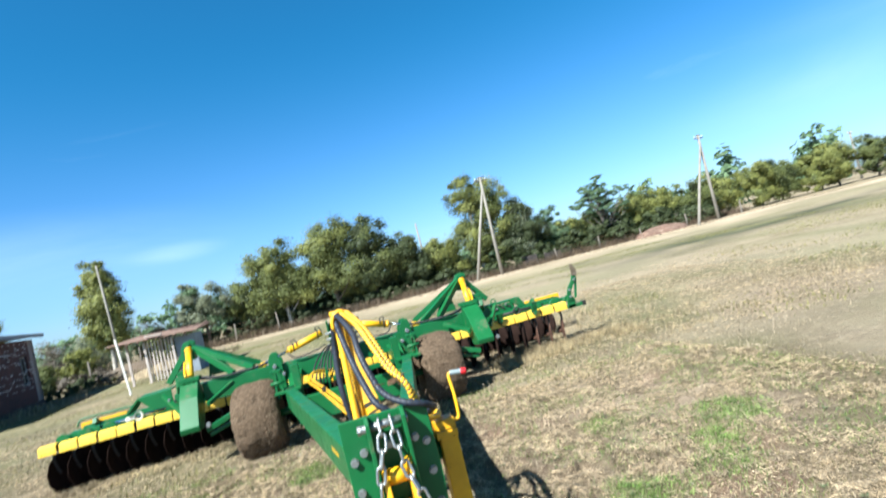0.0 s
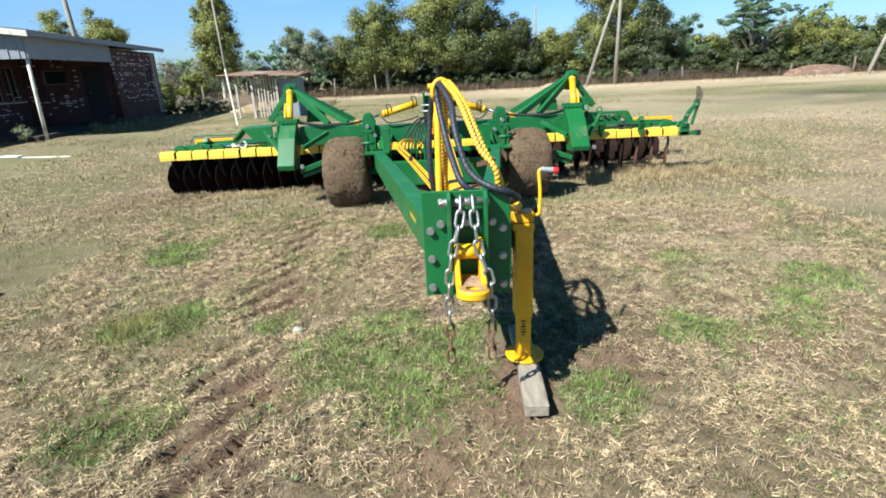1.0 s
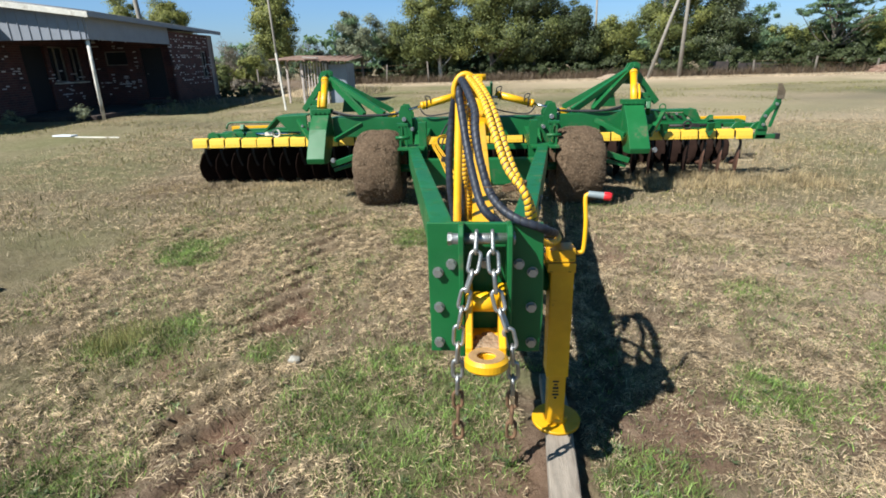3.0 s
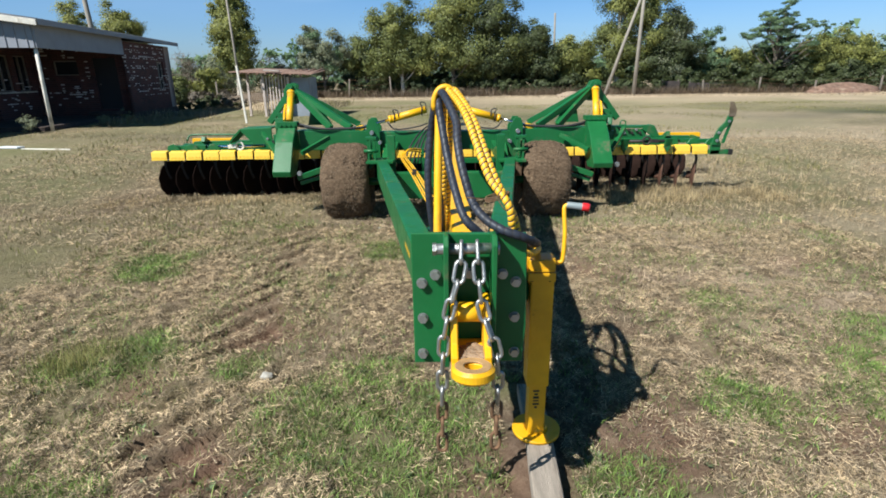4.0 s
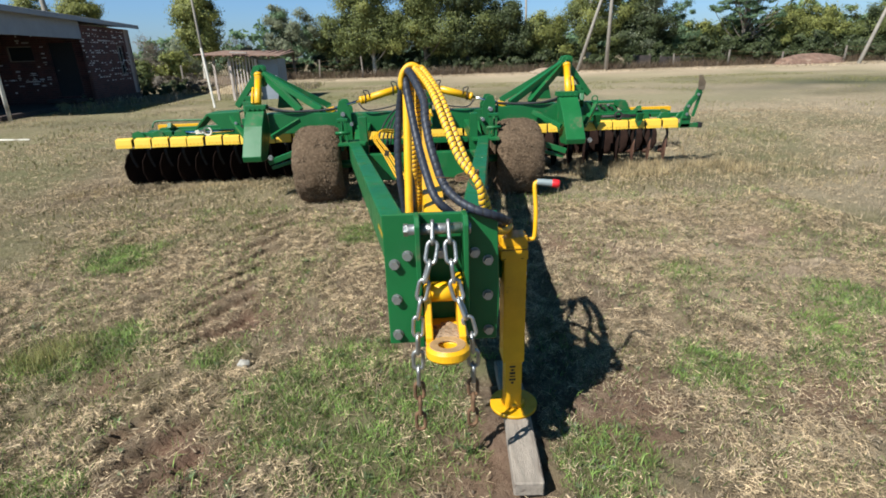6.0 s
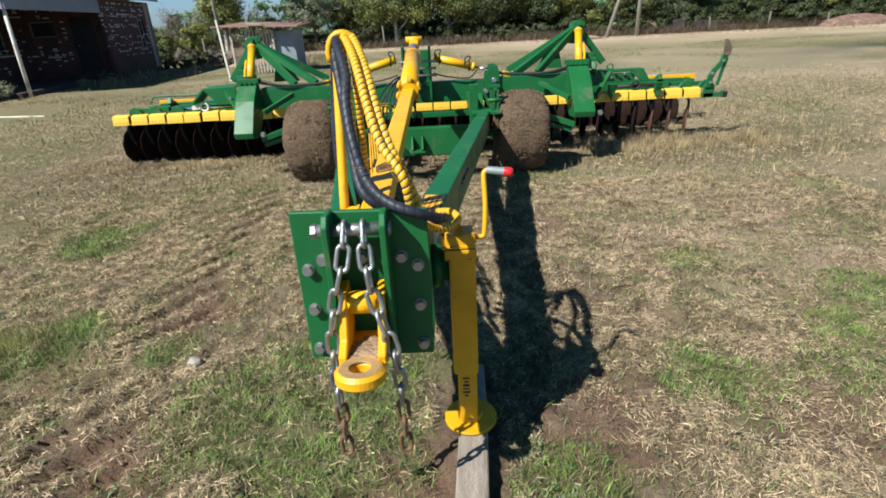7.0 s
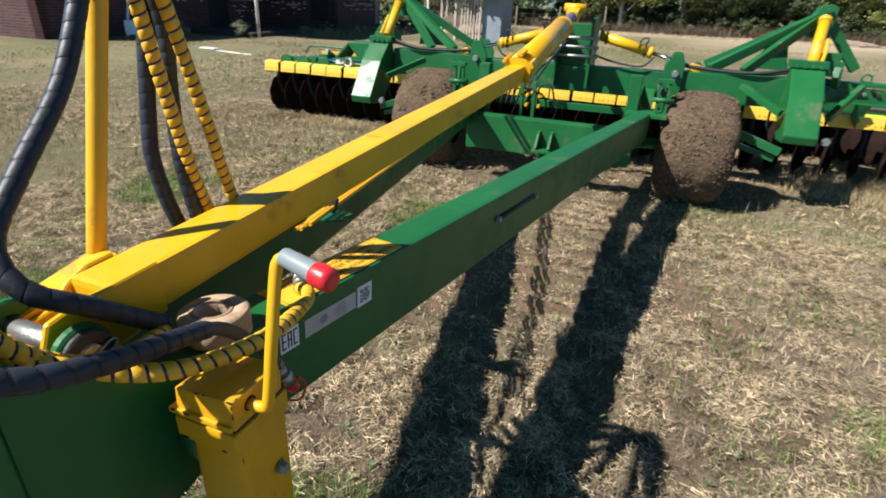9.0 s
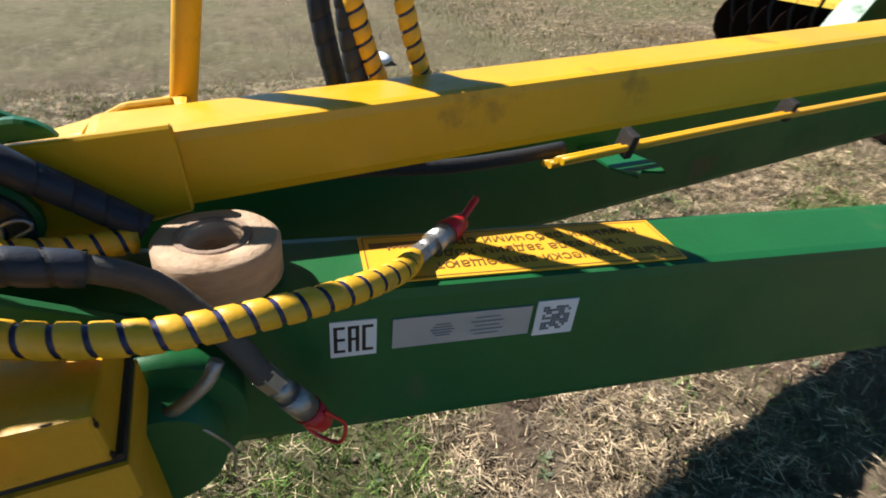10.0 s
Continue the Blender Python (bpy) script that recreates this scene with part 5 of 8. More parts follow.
# bundle of yellow pipes along the inside of the left beam, and the hoses at its far end
for k in range(4):
    dx, dz = 0.066 - 0.016 * k, 0.014 - 0.010 * k + 0.006 * (k % 2)
    bm = bmesh.new()
    tube(bm, curve_points([(-0.092 + dx, 0.90, 0.797 + dz), (-0.17 + dx, 1.5, 0.785 + dz), (-0.36 + dx, 3.0, 0.745 + dz), (-0.50 + dx, 3.95, 0.735 + dz), (-0.46 + dx, 4.15, 0.78 + dz), (-0.30 + dx, 4.35, 0.74 + dz)], 0.06), 0.0065, 7)
    part("oil_pipe", bm, YELLOW, harrow)
for q in (0.02, 0.2, 0.62):
    bm = bmesh.new()
    y = 1.0 + 2.8 * q
    x = -0.10 - 0.40 * q
    beam(bm, (x + 0.046, y, 0.792 - 0.05 * q), (x + 0.058, y, 0.838 - 0.05 * q), 0.016, 0.036, 0.003, (1, 0, 0))
    part("pipe_clamp", bm, DARK_STEEL, harrow)
loops = random.Random(12)
for k in range(6):
    bm = bmesh.new()
    q = 0.045 * k
    tube(bm, curve_points([(-0.46 + q, 4.34, 0.60), (-0.43 + q, 4.36, 0.72 + 0.04 * loops.random()), (-0.33 + 0.7 * q, 4.52, 0.86 + 0.05 * loops.random()), (-0.20 + 0.4 * q, 4.70, 0.95 + 0.06 * loops.random()), (-0.10 + 0.3 * q, 4.86, 0.98 + 0.03 * k)], 0.04), 0.0095, 7)
    part("oil_hose", bm, RUBBER, harrow)
for k in range(4):
    bm = bmesh.new()
    a, b = -0.30 + 0.07 * k, 4.33 + 0.03 * loops.random()
    top = 0.72 + 0.08 * loops.random()
    tube(bm, curve_points([(a - 0.05, b + 0.1, 0.56), (a - 0.05, b, top - 0.06), (a - 0.01, b - 0.01, top), (a + 0.06, b, top - 0.03), (a + 0.09, b + 0.02, 0.62), (a + 0.05, b + 0.12, 0.55)], 0.025), 0.0085, 7)
    part("loop_of_hose", bm, RUBBER, harrow)
# pair of straps that hold the ends of the pipes
for x, top in ((-0.262, 0.785), (-0.158, 0.815)):
    bm = bmesh.new()
    beam(bm, (x, 4.27, 0.51), (x, 4.27, top), 0.026, 0.040, 0.003, (0, 1, 0))
    box(bm, (x, 4.255, top - 0.06), (0.040, 0.030, 0.030), None, 0.003)
    strap = part("pipe_strap", bm, GREEN, harrow)
    for z in (0.62, 0.70):
        bm = bmesh.new()
        cyl(bm, (x + 0.045, 4.24, z), (x + 0.045, 4.33, z + 0.01), 0.012, 10)
        part("pipe_end", bm, YELLOW, strap)


def decals():
    d = Vector((0.153, 1, -0.043)).normalized()      # along the beam
    nrm = Vector((1, -0.153, 0)).normalized()
    up = nrm.cross(d) * -1
    up = up if up.z > 0 else -up

    def on_side(y, drop, lift=0.0015):
        return Vector((out_x(y), y, top_z(y) - drop)) + nrm * lift
    for name, y, w, h, mat, lab in (("mark_sticker", 0.488, 0.050, 0.050, STICKER_WHITE, "white sticker with black letters"),
                                    ("rating_plate", 0.611, 0.164, 0.042, STICKER_GREY, "silver rating plate"),
                                    ("square_sticker", 0.724, 0.052, 0.052, STICKER_WHITE, "small white square sticker")):
        c = on_side(y, 0.062)
        bm = bmesh.new()
        beam(bm, c - d * w / 2, c + d * w / 2, 0.0022, h, 0, up)
        ob = part(name, bm, mat, beam_right, lab)
        if name == "rating_plate":
            bm = bmesh.new()
            rows = []
            for k in range(5):
                rows.append((c + nrm * 0.0016 + d * 0.028 + up * (0.012 - 0.006 * k), 0.03 + 0.01 * (k % 2), 0.0018, d, up))
                rows.append((c + nrm * 0.0016 - d * 0.025 + up * (0.008 - 0.004 * k), 0.028 - 0.005 * abs(k - 2), 0.0018, d, up))
            bars(bm, rows, nrm)
            part("small_print", bm, INK_GREY, beam_right)
        if name == "square_sticker":
            bm = bmesh.new()
            prints = random.Random(9)
            bars(bm, [(c + nrm * 0.0016 + d * (0.0040 * (i - 4)) + up * (0.0040 * (j - 4)), 0.0036, 0.0036, d, up) for i in range(9) for j in range(9) if prints.random() < 0.62], nrm)
            part("printed_square", bm, INK_GREY, beam_right)
    # lettering on the mark
    turn = Matrix((d, up, nrm)).transposed().to_4x4()

    def words(text, size, where, turn, mat, name, squeeze=1.0):
        cu = bpy.data.curves.new(name, "FONT")
        cu.body, cu.size, cu.align_x, cu.align_y = text, size, "CENTER", "CENTER"
        cu.extrude = 0.0003
        tmp = bpy.data.objects.new(name, cu)
        scene.collection.objects.link(tmp)
        bpy.context.view_layer.update()
        me = bpy.data.meshes.new_from_object(tmp.evaluated_get(bpy.context.evaluated_depsgraph_get()))
        bpy.data.objects.remove(tmp)
        me.transform(Matrix.Translation(where) @ turn @ Matrix.Diagonal((squeeze, 1, 1, 1)))
        me.materials.clear()
        me.materials.append(mat)
        ob = new(name, me)
        ob.parent = beam_right
        return ob
    c = on_side(0.488, 0.062, 0.0028)
    bm = bmesh.new()
    lw, lh, st = 0.0122, 0.037, 0.0040
    for k, strokes in enumerate((((-1, 0, 0, 1), (0, 1, 1, 0), (0, 0, 1, 0), (0, -1, 1, 0)), ((-1, 0, 0, 1), (1, 0, 0, 1), (0, 1, 1, 0), (0, 0, 1, 0)), ((-1, 0, 0, 1), (0, 1, 1, 0), (0, -1, 1, 0)))):
        mid = c + d * (0.0152 * (k - 1))
        bars(bm, [(mid + d * (sx * (lw - st) / 2) + up * (sz * (lh - st) / 2), lw if flat else st, lh if tall else st, d, up) for sx, sz, flat, tall in strokes], nrm)
    part("lettering", bm, INK, beam_right, "black block letters EAC")
    # warning sticker on the upper face, to be read from the other side
    c = Vector((out_x(0.708) - 0.056, 0.708, top_z(0.708) + 0.0012))
    side = Vector((1, -0.153, 0)).normalized()
    nt = side.cross(d)
    nt = nt if nt.z > 0 else -nt
    bm = bmesh.new()
    beam(bm, c - d * 0.196, c + d * 0.196, 0.092, 0.002, 0, nt)
    part("warning_sticker", bm, STICKER_YELLOW, beam_right, "yellow warning sticker with brown lettering")
    bm = bmesh.new()
    rows = [(c + nt * 0.0014 + side * s * 0.042, 0.382, 0.0015, d, side) for s in (-1, 1)] + [(c + nt * 0.0014 + d * s * 0.191, 0.0015, 0.084, d, side) for s in (-1, 1)]
    rows.append((c + nt * 0.0014 + side * -0.024 + d * -0.14, 0.09, 0.012, d, side))
    bars(bm, rows, nt)
    part("sticker_border", bm, INK_BROWN, beam_right)
    tw = Matrix((-d, side, nt)).transposed().to_4x4() if Matrix((-d, side, nt)).determinant() > 0 else Matrix((-d, -side, nt)).transposed().to_4x4()
    u = Vector(tw.col[1][:3])
    for k, text in enumerate(("Категорически запрещают", "ты и езда задним ходом", "ленными рабочими органами!")):
        words(text, 0.0225, c + nt * 0.0016 + u * (0.024 - 0.023 * k) - d * (-0.03 if k == 0 else 0.0), tw, INK_BROWN, "lettering", 1.0)
    # faint maker's strip on the left beam
    bm = bmesh.new()
    for k in range(5):
        y = 0.75 + 0.05 * k
        cc = Vector((-out_x(y) - 0.0012, y, top_z(y) - 0.09))
        dl = Vector((-0.153, 1, -0.043)).normalized()
        bars(bm, [(cc, 0.034, 0.03, dl, (0, 0, 1))], (-1, 0, 0))
    part("faded_marking", bm, YELLOW, beam_left)


decals()


def frame_part():
    # low cross member between the ends of the drawbar
    bm = bmesh.new()
    beam(bm, (-0.68, 4.16, 0.39), (0.68, 4.16, 0.39), 0.12, 0.29, 0.012)
    cross = part("cross_member", bm, GREEN, harrow)
    for x in (-0.045, 0.06):
        bm = bmesh.new()
        plate(bm, [(x, 4.10, 0.46), (x, 4.05, 0.44), (x, 3.97, 0.34), (x, 4.10, 0.31)], (1, 0, 0), 0.02, 0.002)
        part("lug", bm, GREEN, cross)
    bm = bmesh.new()
    box(bm, (0.008, 4.02, 0.315), (0.16, 0.13, 0.02), None, 0.003)
    part("lug_foot", bm, GREEN, cross)
    # upper main beam and its two outer lengths
    bm = bmesh.new()
    beam(bm, (-0.86, 5.05, 0.785), (0.86, 5.05, 0.785), 0.17, 0.23, 0.012)
    main = part("main_beam", bm, GREEN, harrow)
    for sx in (-1, 1):
        bm = bmesh.new()
        beam(bm, (sx * 0.90, 5.03, 0.80), (sx * 1.80, 5.03, 0.81), 0.17, 0.24, 0.012)
        part("wing_beam", bm, GREEN, main)
        # hinge brackets
        bm = bmesh.new()
        for y in (4.92, 5.16):
            plate(bm, [(sx * 0.80, y, 0.52), (sx * 0.96, y, 0.52), (sx * 0.96, y, 0.98), (sx * 0.93, y, 1.06), (sx * 0.86, y, 1.06), (sx * 0.80, y, 0.95)], (0, 1, 0), 0.022, 0.003)
        part("hinge_bracket", bm, GREEN, main)
        bm = bmesh.new()
        cyl(bm, (sx * 0.895, 4.86, 0.90), (sx * 0.895, 5.22, 0.90), 0.026, 16)
        cyl(bm, (sx * 0.80, 4.86, 0.78), (sx * 0.80, 5.0, 0.78), 0.022, 16)
        part("hinge_pin", bm, STEEL, main)
        # drawbar end brackets and uprights
        bm = bmesh.new()
        box(bm, (sx * 0.74, 4.30, 0.645), (0.30, 0.30, 0.025), None, 0.004)
        beam(bm, (sx * 0.62, 4.36, 0.42), (sx * 0.62, 4.36, 0.92), 0.09, 0.10, 0.008, (0, 1, 0))
        beam(bm, (sx * 0.62, 4.36, 0.68), (sx * 0.62, 5.0, 0.72), 0.09, 0.12, 0.008)
        plate(bm, [(sx * 0.86, 4.28, 0.56), (sx * 0.86, 4.48, 0.56), (sx * 0.86, 4.48, 0.80), (sx * 0.86, 4.36, 0.92)], (1, 0, 0), 0.022, 0.003)
        part("end_bracket", bm, GREEN, main)
        bm = bmesh.new()
        for q in (0.80, 0.87):
            beam(bm, (sx * q, 4.28, 0.62), (sx * q, 4.28, 0.90), 0.022, 0.03, 0.003, (0, 1, 0))
        box(bm, (sx * 0.835, 4.28, 0.90), (0.12, 0.05, 0.03), None, 0.004)
        cyl(bm, (sx * 0.76, 4.27, 0.76), (sx * 0.92, 4.27, 0.76), 0.018, 12)
        part("lock_frame", bm, GREEN, main)
        # lower rail
        bm = bmesh.new()
        beam(bm, (sx * 0.002, 4.75, 0.570), (sx * 0.60, 4.75, 0.570), 0.07, 0.056, 0.005)
        part("lower_rail", bm, GREEN, main)
    # tower in the middle with its pins
    bm = bmesh.new()
    for x in (-0.13, 0.17):
        plate(bm, [(x, 4.86, 0.72), (x, 5.26, 0.72), (x, 5.20, 1.22), (x, 5.02, 1.31), (x, 4.80, 1.30), (x, 4.84, 1.1)], (1, 0, 0), 0.025, 0.003)
    box(bm, (0.02, 5.1, 1.0), (0.30, 0.18, 0.50), None, 0.01)
    tower = part("tower", bm, GREEN, main)
    bm = bmesh.new()
    for k in range(3):
        cyl(bm, (-0.18, 4.83, 0.99 + 0.075 * k), (0.24, 4.83, 0.99 + 0.075 * k), 0.014, 12)
    part("spacer_pin", bm, STEEL, tower)
    # folding cylinders
    for sx in (-1, 1):
        a, b = Vector((sx * 0.22, 4.98, 1.165)), Vector((sx * 1.06, 5.0, 0.945))
        d = (b - a).normalized()
        bm = bmesh.new()
        cyl(bm, a, a + d * 0.46, 0.043, 20)
        cyl(bm, a + d * 0.44, a + d * 0.48, 0.048, 20)
        c = part("folding_cylinder", bm, YELLOW, harrow)
        bm = bmesh.new()
        cyl(bm, a + d * 0.48, b, 0.017, 14)
        part("piston_rod", bm, CHROME, c)
        bm = bmesh.new()
        beam(bm, b - d * 0.06, b + d * 0.05, 0.06, 0.06, 0.012)
        part("rod_end", bm, YELLOW, c)
        bm = bmesh.new()
        for q in (0.06, 0.41):
            p = a + d * q
            tube(bm, [p + Vector((0, math.cos(t), math.sin(t))) * 0.055 for t in [math.pi * 2 * k / 14 for k in range(14)]], 0.007, 6, True)
            tube(bm, curve_points([p + Vector((0, -0.02, 0.05)), p + Vector((0.02 * sx, -0.03, 0.10)), p + Vector((-0.04 * sx, -0.03, 0.09)), p + Vector((-0.05 * sx, -0.05, 0.02))], 0.02), 0.007, 6)
        tube(bm, curve_points([a + d * 0.5 + Vector((0, -0.05, -0.02)), a + d * 0.40 + Vector((0, -0.06, -0.13)), a + d * 0.15 + Vector((0, -0.05, -0.17)), Vector((sx * 0.2, 4.95, 1.0))], 0.03), 0.009, 6)
        part("oil_hose", bm, RUBBER, c)
        # small lifting ring on the beam
        bm = bmesh.new()
        p = Vector((sx * 1.06, 5.05, 0.955))
        tube(bm, [p + Vector((math.cos(t) * 0.035, 0, math.sin(t) * 0.035)) for t in [math.pi * 2 * k / 14 for k in range(14)]], 0.008, 6, True)
        part("lifting_ring", bm, GREEN, main)


frame_part()


def wheel(sx):
    x, y, r = sx * 1.145, 4.50, 0.435
    bm = bmesh.new()
    seg = 110
    w = 0.266
    # tyre section: half widths and radii
    half = [(0.80, 0.215), (0.97, 0.26), (1.03, 0.30), (1.02, 0.335), (0.97, 0.366), (0.88, 0.395), (0.75, 0.416), (0.59, 0.430), (0.42, 0.439), (0.26, 0.443), (0.13, 0.444)]
    section = [(-w * u, q) for u, q in half] + [(0, 0.444)] + [(w * u, q) for u, q in half[::-1]]
    rows = []
    for k in range(seg):
        a = 2 * math.pi * k / seg
        row = []
        for i, (u, q) in enumerate(section):
            p = Vector((u, math.cos(a) * q, math.sin(a) * q))
            lump = noise.noise(p * 6 + Vector((sx * 5, 0, 0))) * 0.020 + noise.noise(p * 17) * 0.013 + noise.noise(p * 40) * 0.007
            q2 = q + (lump if q > 0.3 else lump * 0.4)
            row.append(bm.verts.new((x + u * (1 + lump * 1.5), y + math.cos(a) * q2, 0.373 + math.sin(a) * q2)))
        rows.append(row)
    for k in range(seg):
        a, b = rows[k], rows[(k + 1) % seg]
        for i in range(len(section) - 1):
            bm.faces.new((a[i], a[i + 1], b[i + 1], b[i])).smooth = True
    bmesh.ops.recalc_face_normals(bm, faces=bm.faces[:])
    tyre = part("wheel", bm, MUD, harrow, "wheel with its tyre caked in dried mud")
    bm = bmesh.new()
    cyl(bm, (x - 0.17, y, 0.373), (x + 0.17, y, 0.373), 0.225, 32)
    cyl(bm, (x - sx * 0.20, y, 0.373), (x - sx * 0.16, y, 0.373), 0.09, 20)
    part("rim", bm, GREEN, tyre, "green wheel rim")
    bm = bmesh.new()
    cyl(bm, (sx * 0.60, y, 0.373), (x, y, 0.373), 0.045, 16)
    beam(bm, (sx * 0.72, y, 0.43), (sx * 0.72, 5.05, 0.72), 0.09, 0.14, 0.01)
    part("axle_arm", bm, GREEN, harrow)
    bm = bmesh.new()
    for k in range(2600):
        a, u = random.uniform(0, 6.283), random.uniform(-0.245, 0.245)
        q = 0.443 - 0.9 * max(0, abs(u) - 0.10) ** 1.5
        s = random.uniform(0.003, 0.0085)
        turn = Euler((random.uniform(0, 6), random.uniform(0, 6), random.uniform(0, 6))).to_matrix()
        c = Vector((x + u, y + math.cos(a) * q, max(-0.045, 0.373 + math.sin(a) * q)))
        lump_size = (s * random.uniform(1.0, 2.6), s, s * 0.7)
        e = [bm.verts.new(c + turn @ Vector([g * w if i == j else 0 for i, w in enumerate(lump_size)])) for j in range(3) for g in (1, -1)]
        for i in (0, 1):
            for j in (2, 3):
                for o in (4, 5):
                    bm.faces.new((e[i], e[j], e[o]) if (i + j + o) % 2 == 0 else (e[i], e[o], e[j]))
    tagged(part("mud_crust", bm, MUD_CRUMB, tyre), kind="stuff")
    return tyre


for sx in (-1, 1):
    wheel(sx)


def wing(sx):
    # folded sheet box in front of the wing joint
    x0, x1 = (1.735, 1.965) if sx > 0 else (-2.03, -1.815)
    lo = 0.50 if sx > 0 else 0.44
    top = 1.02 if sx > 0 else 0.985
    prof = [(4.96, top), (4.86, top - 0.015), (4.69, top - 0.165), (4.46, lo + 0.06), (4.48, lo), (4.72, lo - 0.02), (5.02, 0.72)]
    bm = bmesh.new()
    plate(bm, [((x0 + x1) / 2, y, z) for y, z in prof], (1, 0, 0), x1 - x0, 0.006)
    boxp = part("wing_joint_box", bm, GREEN, harrow)
    bm = bmesh.new()
    box(bm, ((x0 + x1) / 2, 4.95, top + 0.025), (x1 - x0 + 0.03, 0.13, 0.055), None, 0.005)
    for k in range(4):
        cyl(bm, (x0 + 0.035 + 0.055 * k, 4.86, top + 0.01), (x0 + 0.035 + 0.055 * k, 4.90, top + 0.01), 0.014, 10)
    part("box_lid", bm, GREEN, boxp)
    bolt(((x0 + x1) / 2 + 0.19, 4.55, lo + 0.03), boxp, (0, -1, 0), 1.6)
    # strut bars beside the box
    bm = bmesh.new()
    beam(bm, (sx * 1.42, 4.88, 0.85), (sx * 1.70, 4.60, 0.70), 0.05, 0.05, 0.006)
    beam(bm, (sx * 1.40, 4.70, 0.52), (sx * 1.78, 4.62, 0.40), 0.07, 0.06, 0.006)
    beam(bm, (sx * 1.38, 4.72, 0.43), (sx * 1.76, 4.66, 0.33), 0.05, 0.04, 0.006)
    part("strut", bm, GREEN, boxp)
    # A-frame
    apex = Vector((sx * 1.985, 5.55, 1.44))
    bm = bmesh.new()
    for foot in ((sx * 1.16, 5.02, 0.95), (sx * 1.16, 5.75, 0.93), (sx * 1.42, 5.06, 0.94), (sx * 2.34, 5.60, 0.98)):
        beam(bm, foot, apex - Vector((0, 0, 0.03)), 0.055, 0.075, 0.006)
    aframe = part("a_frame", bm, GREEN, harrow)
    bm = bmesh.new()
    for k in (-0.055, 0.055):
        plate(bm, [apex + Vector((dx, k, dz)) for dx, dz in ((-0.09, -0.22), (0.06, -0.22), (0.075, 0.02), (0.03, 0.045), (-0.05, 0.03), (-0.10, -0.06))], (0, 1, 0), 0.022, 0.003)
    cyl(bm, apex + Vector((0.01, -0.10, 0)), apex + Vector((0.01, 0.10, 0)), 0.022, 14)
    part("apex_plate", bm, GREEN, aframe)
    bm = bmesh.new()
    plate(bm, [(sx * 1.52, 5.70, 0.93), (sx * 1.85, 5.70, 0.93), (sx * 1.80, 5.70, 1.16), (sx * 1.74, 5.70, 1.22), (sx * 1.68, 5.70, 1.2)], (0, 1, 0), 0.02, 0.003)
    part("gusset", bm, GREEN, aframe)
    # lifting cylinder
    bm = bmesh.new()
    b0 = Vector((sx * 1.90 if sx > 0 else sx * 1.93, 5.05, 1.03))
    d = (apex - Vector((0, 0.05, 0.02)) - b0)
    cyl(bm, b0, b0 + d * 0.86, 0.043, 20)
    cyl(bm, b0 + d * 0.80, b0 + d * 0.87, 0.050, 20)
    tube(bm, curve_points([b0 + Vector((sx * 0.05, -0.04, 0.02)), b0 + d * 0.25 + Vector((sx * 0.06, -0.03, 0)), b0 + d * 0.5 + Vector((sx * 0.055, -0.02, 0))], 0.03), 0.014, 8)
    lc = part("lifting_cylinder", bm, YELLOW, harrow)
    bm = bmesh.new()
    cyl(bm, b0 + d * 0.86, b0 + d * 1.02, 0.02, 12)
    part("piston_rod", bm, CHROME, lc)
    # wing frame behind and outside the box
    bm = bmesh.new()
    beam(bm, (sx * 2.10, 5.25, 1.0), (sx * 2.10, 5.60, 0.98), 0.14, 0.12, 0.008)
    beam(bm, (sx * 2.2, 5.40, 0.78), (sx * 2.2, 7.0, 0.70), 0.12, 0.12, 0.01)
    beam(bm, (sx * 1.4, 5.20, 0.78), (sx * 1.4, 7.0, 0.72), 0.12, 0.14, 0.01)
    beam(bm, (sx * 1.2, 6.75, 0.60), (sx * 3.9, 6.75, 0.56), 0.10, 0.10, 0.01)
    wf = part("wing_frame", bm, GREEN, harrow)
    bm = bmesh.new()
    box(bm, (sx * 2.08, 5.40, 1.06), (0.16, 0.10, 0.11), None, 0.006)
    beam(bm, (sx * 2.12, 5.2, 0.98), (sx * 2.30, 5.75, 0.72), 0.05, 0.09, 0.006)
    beam(bm, (sx * 2.40, 5.45, 0.86), (sx * 2.14, 5.1, 0.62), 0.05, 0.05, 0.006)
    part("wing_end_plate", bm, GREEN, wf)
    # rack with its slanted end sheet, hollow underneath
    bm = bmesh.new()
    if sx > 0:
        beam(bm, (2.05, 5.95, 0.835), (2.95, 5.95, 0.835), 0.20, 0.03, 0.004)
        beam(bm, (2.05, 5.87, 0.76), (2.86, 5.87, 0.76), 0.02, 0.10, 0.003)
        plate(bm, [(2.78, 5.84, 0.86), (2.93, 5.84, 0.86), (3.045, 5.84, 0.70), (2.96, 5.84, 0.69), (2.80, 5.84, 0.80)], (0, 1, 0), 0.025, 0.003)
        plate(bm, [(2.95, 5.84, 0.855), (3.045, 5.84, 0.70), (3.045, 6.06, 0.70), (2.95, 6.06, 0.855)], (0.85, 0, 0.5), 0.02, 0.003)
        plate(bm, [(2.05, 5.70, 0.90), (2.42, 5.70, 0.86), (2.44, 5.70, 0.74), (2.20, 5.70, 0.66), (2.05, 5.70, 0.72)], (0, 1, 0), 0.03, 0.004)
        for q in (2.50, 3.10):
            plate(bm, [(q - 0.05, 5.62, 0.70), (q + 0.04, 5.62, 0.70), (q + 0.05, 5.66, 0.60), (q + 0.0, 5.66, 0.50), (q - 0.05, 5.66, 0.58)], (0, 1, 0), 0.04, 0.005)
    else:
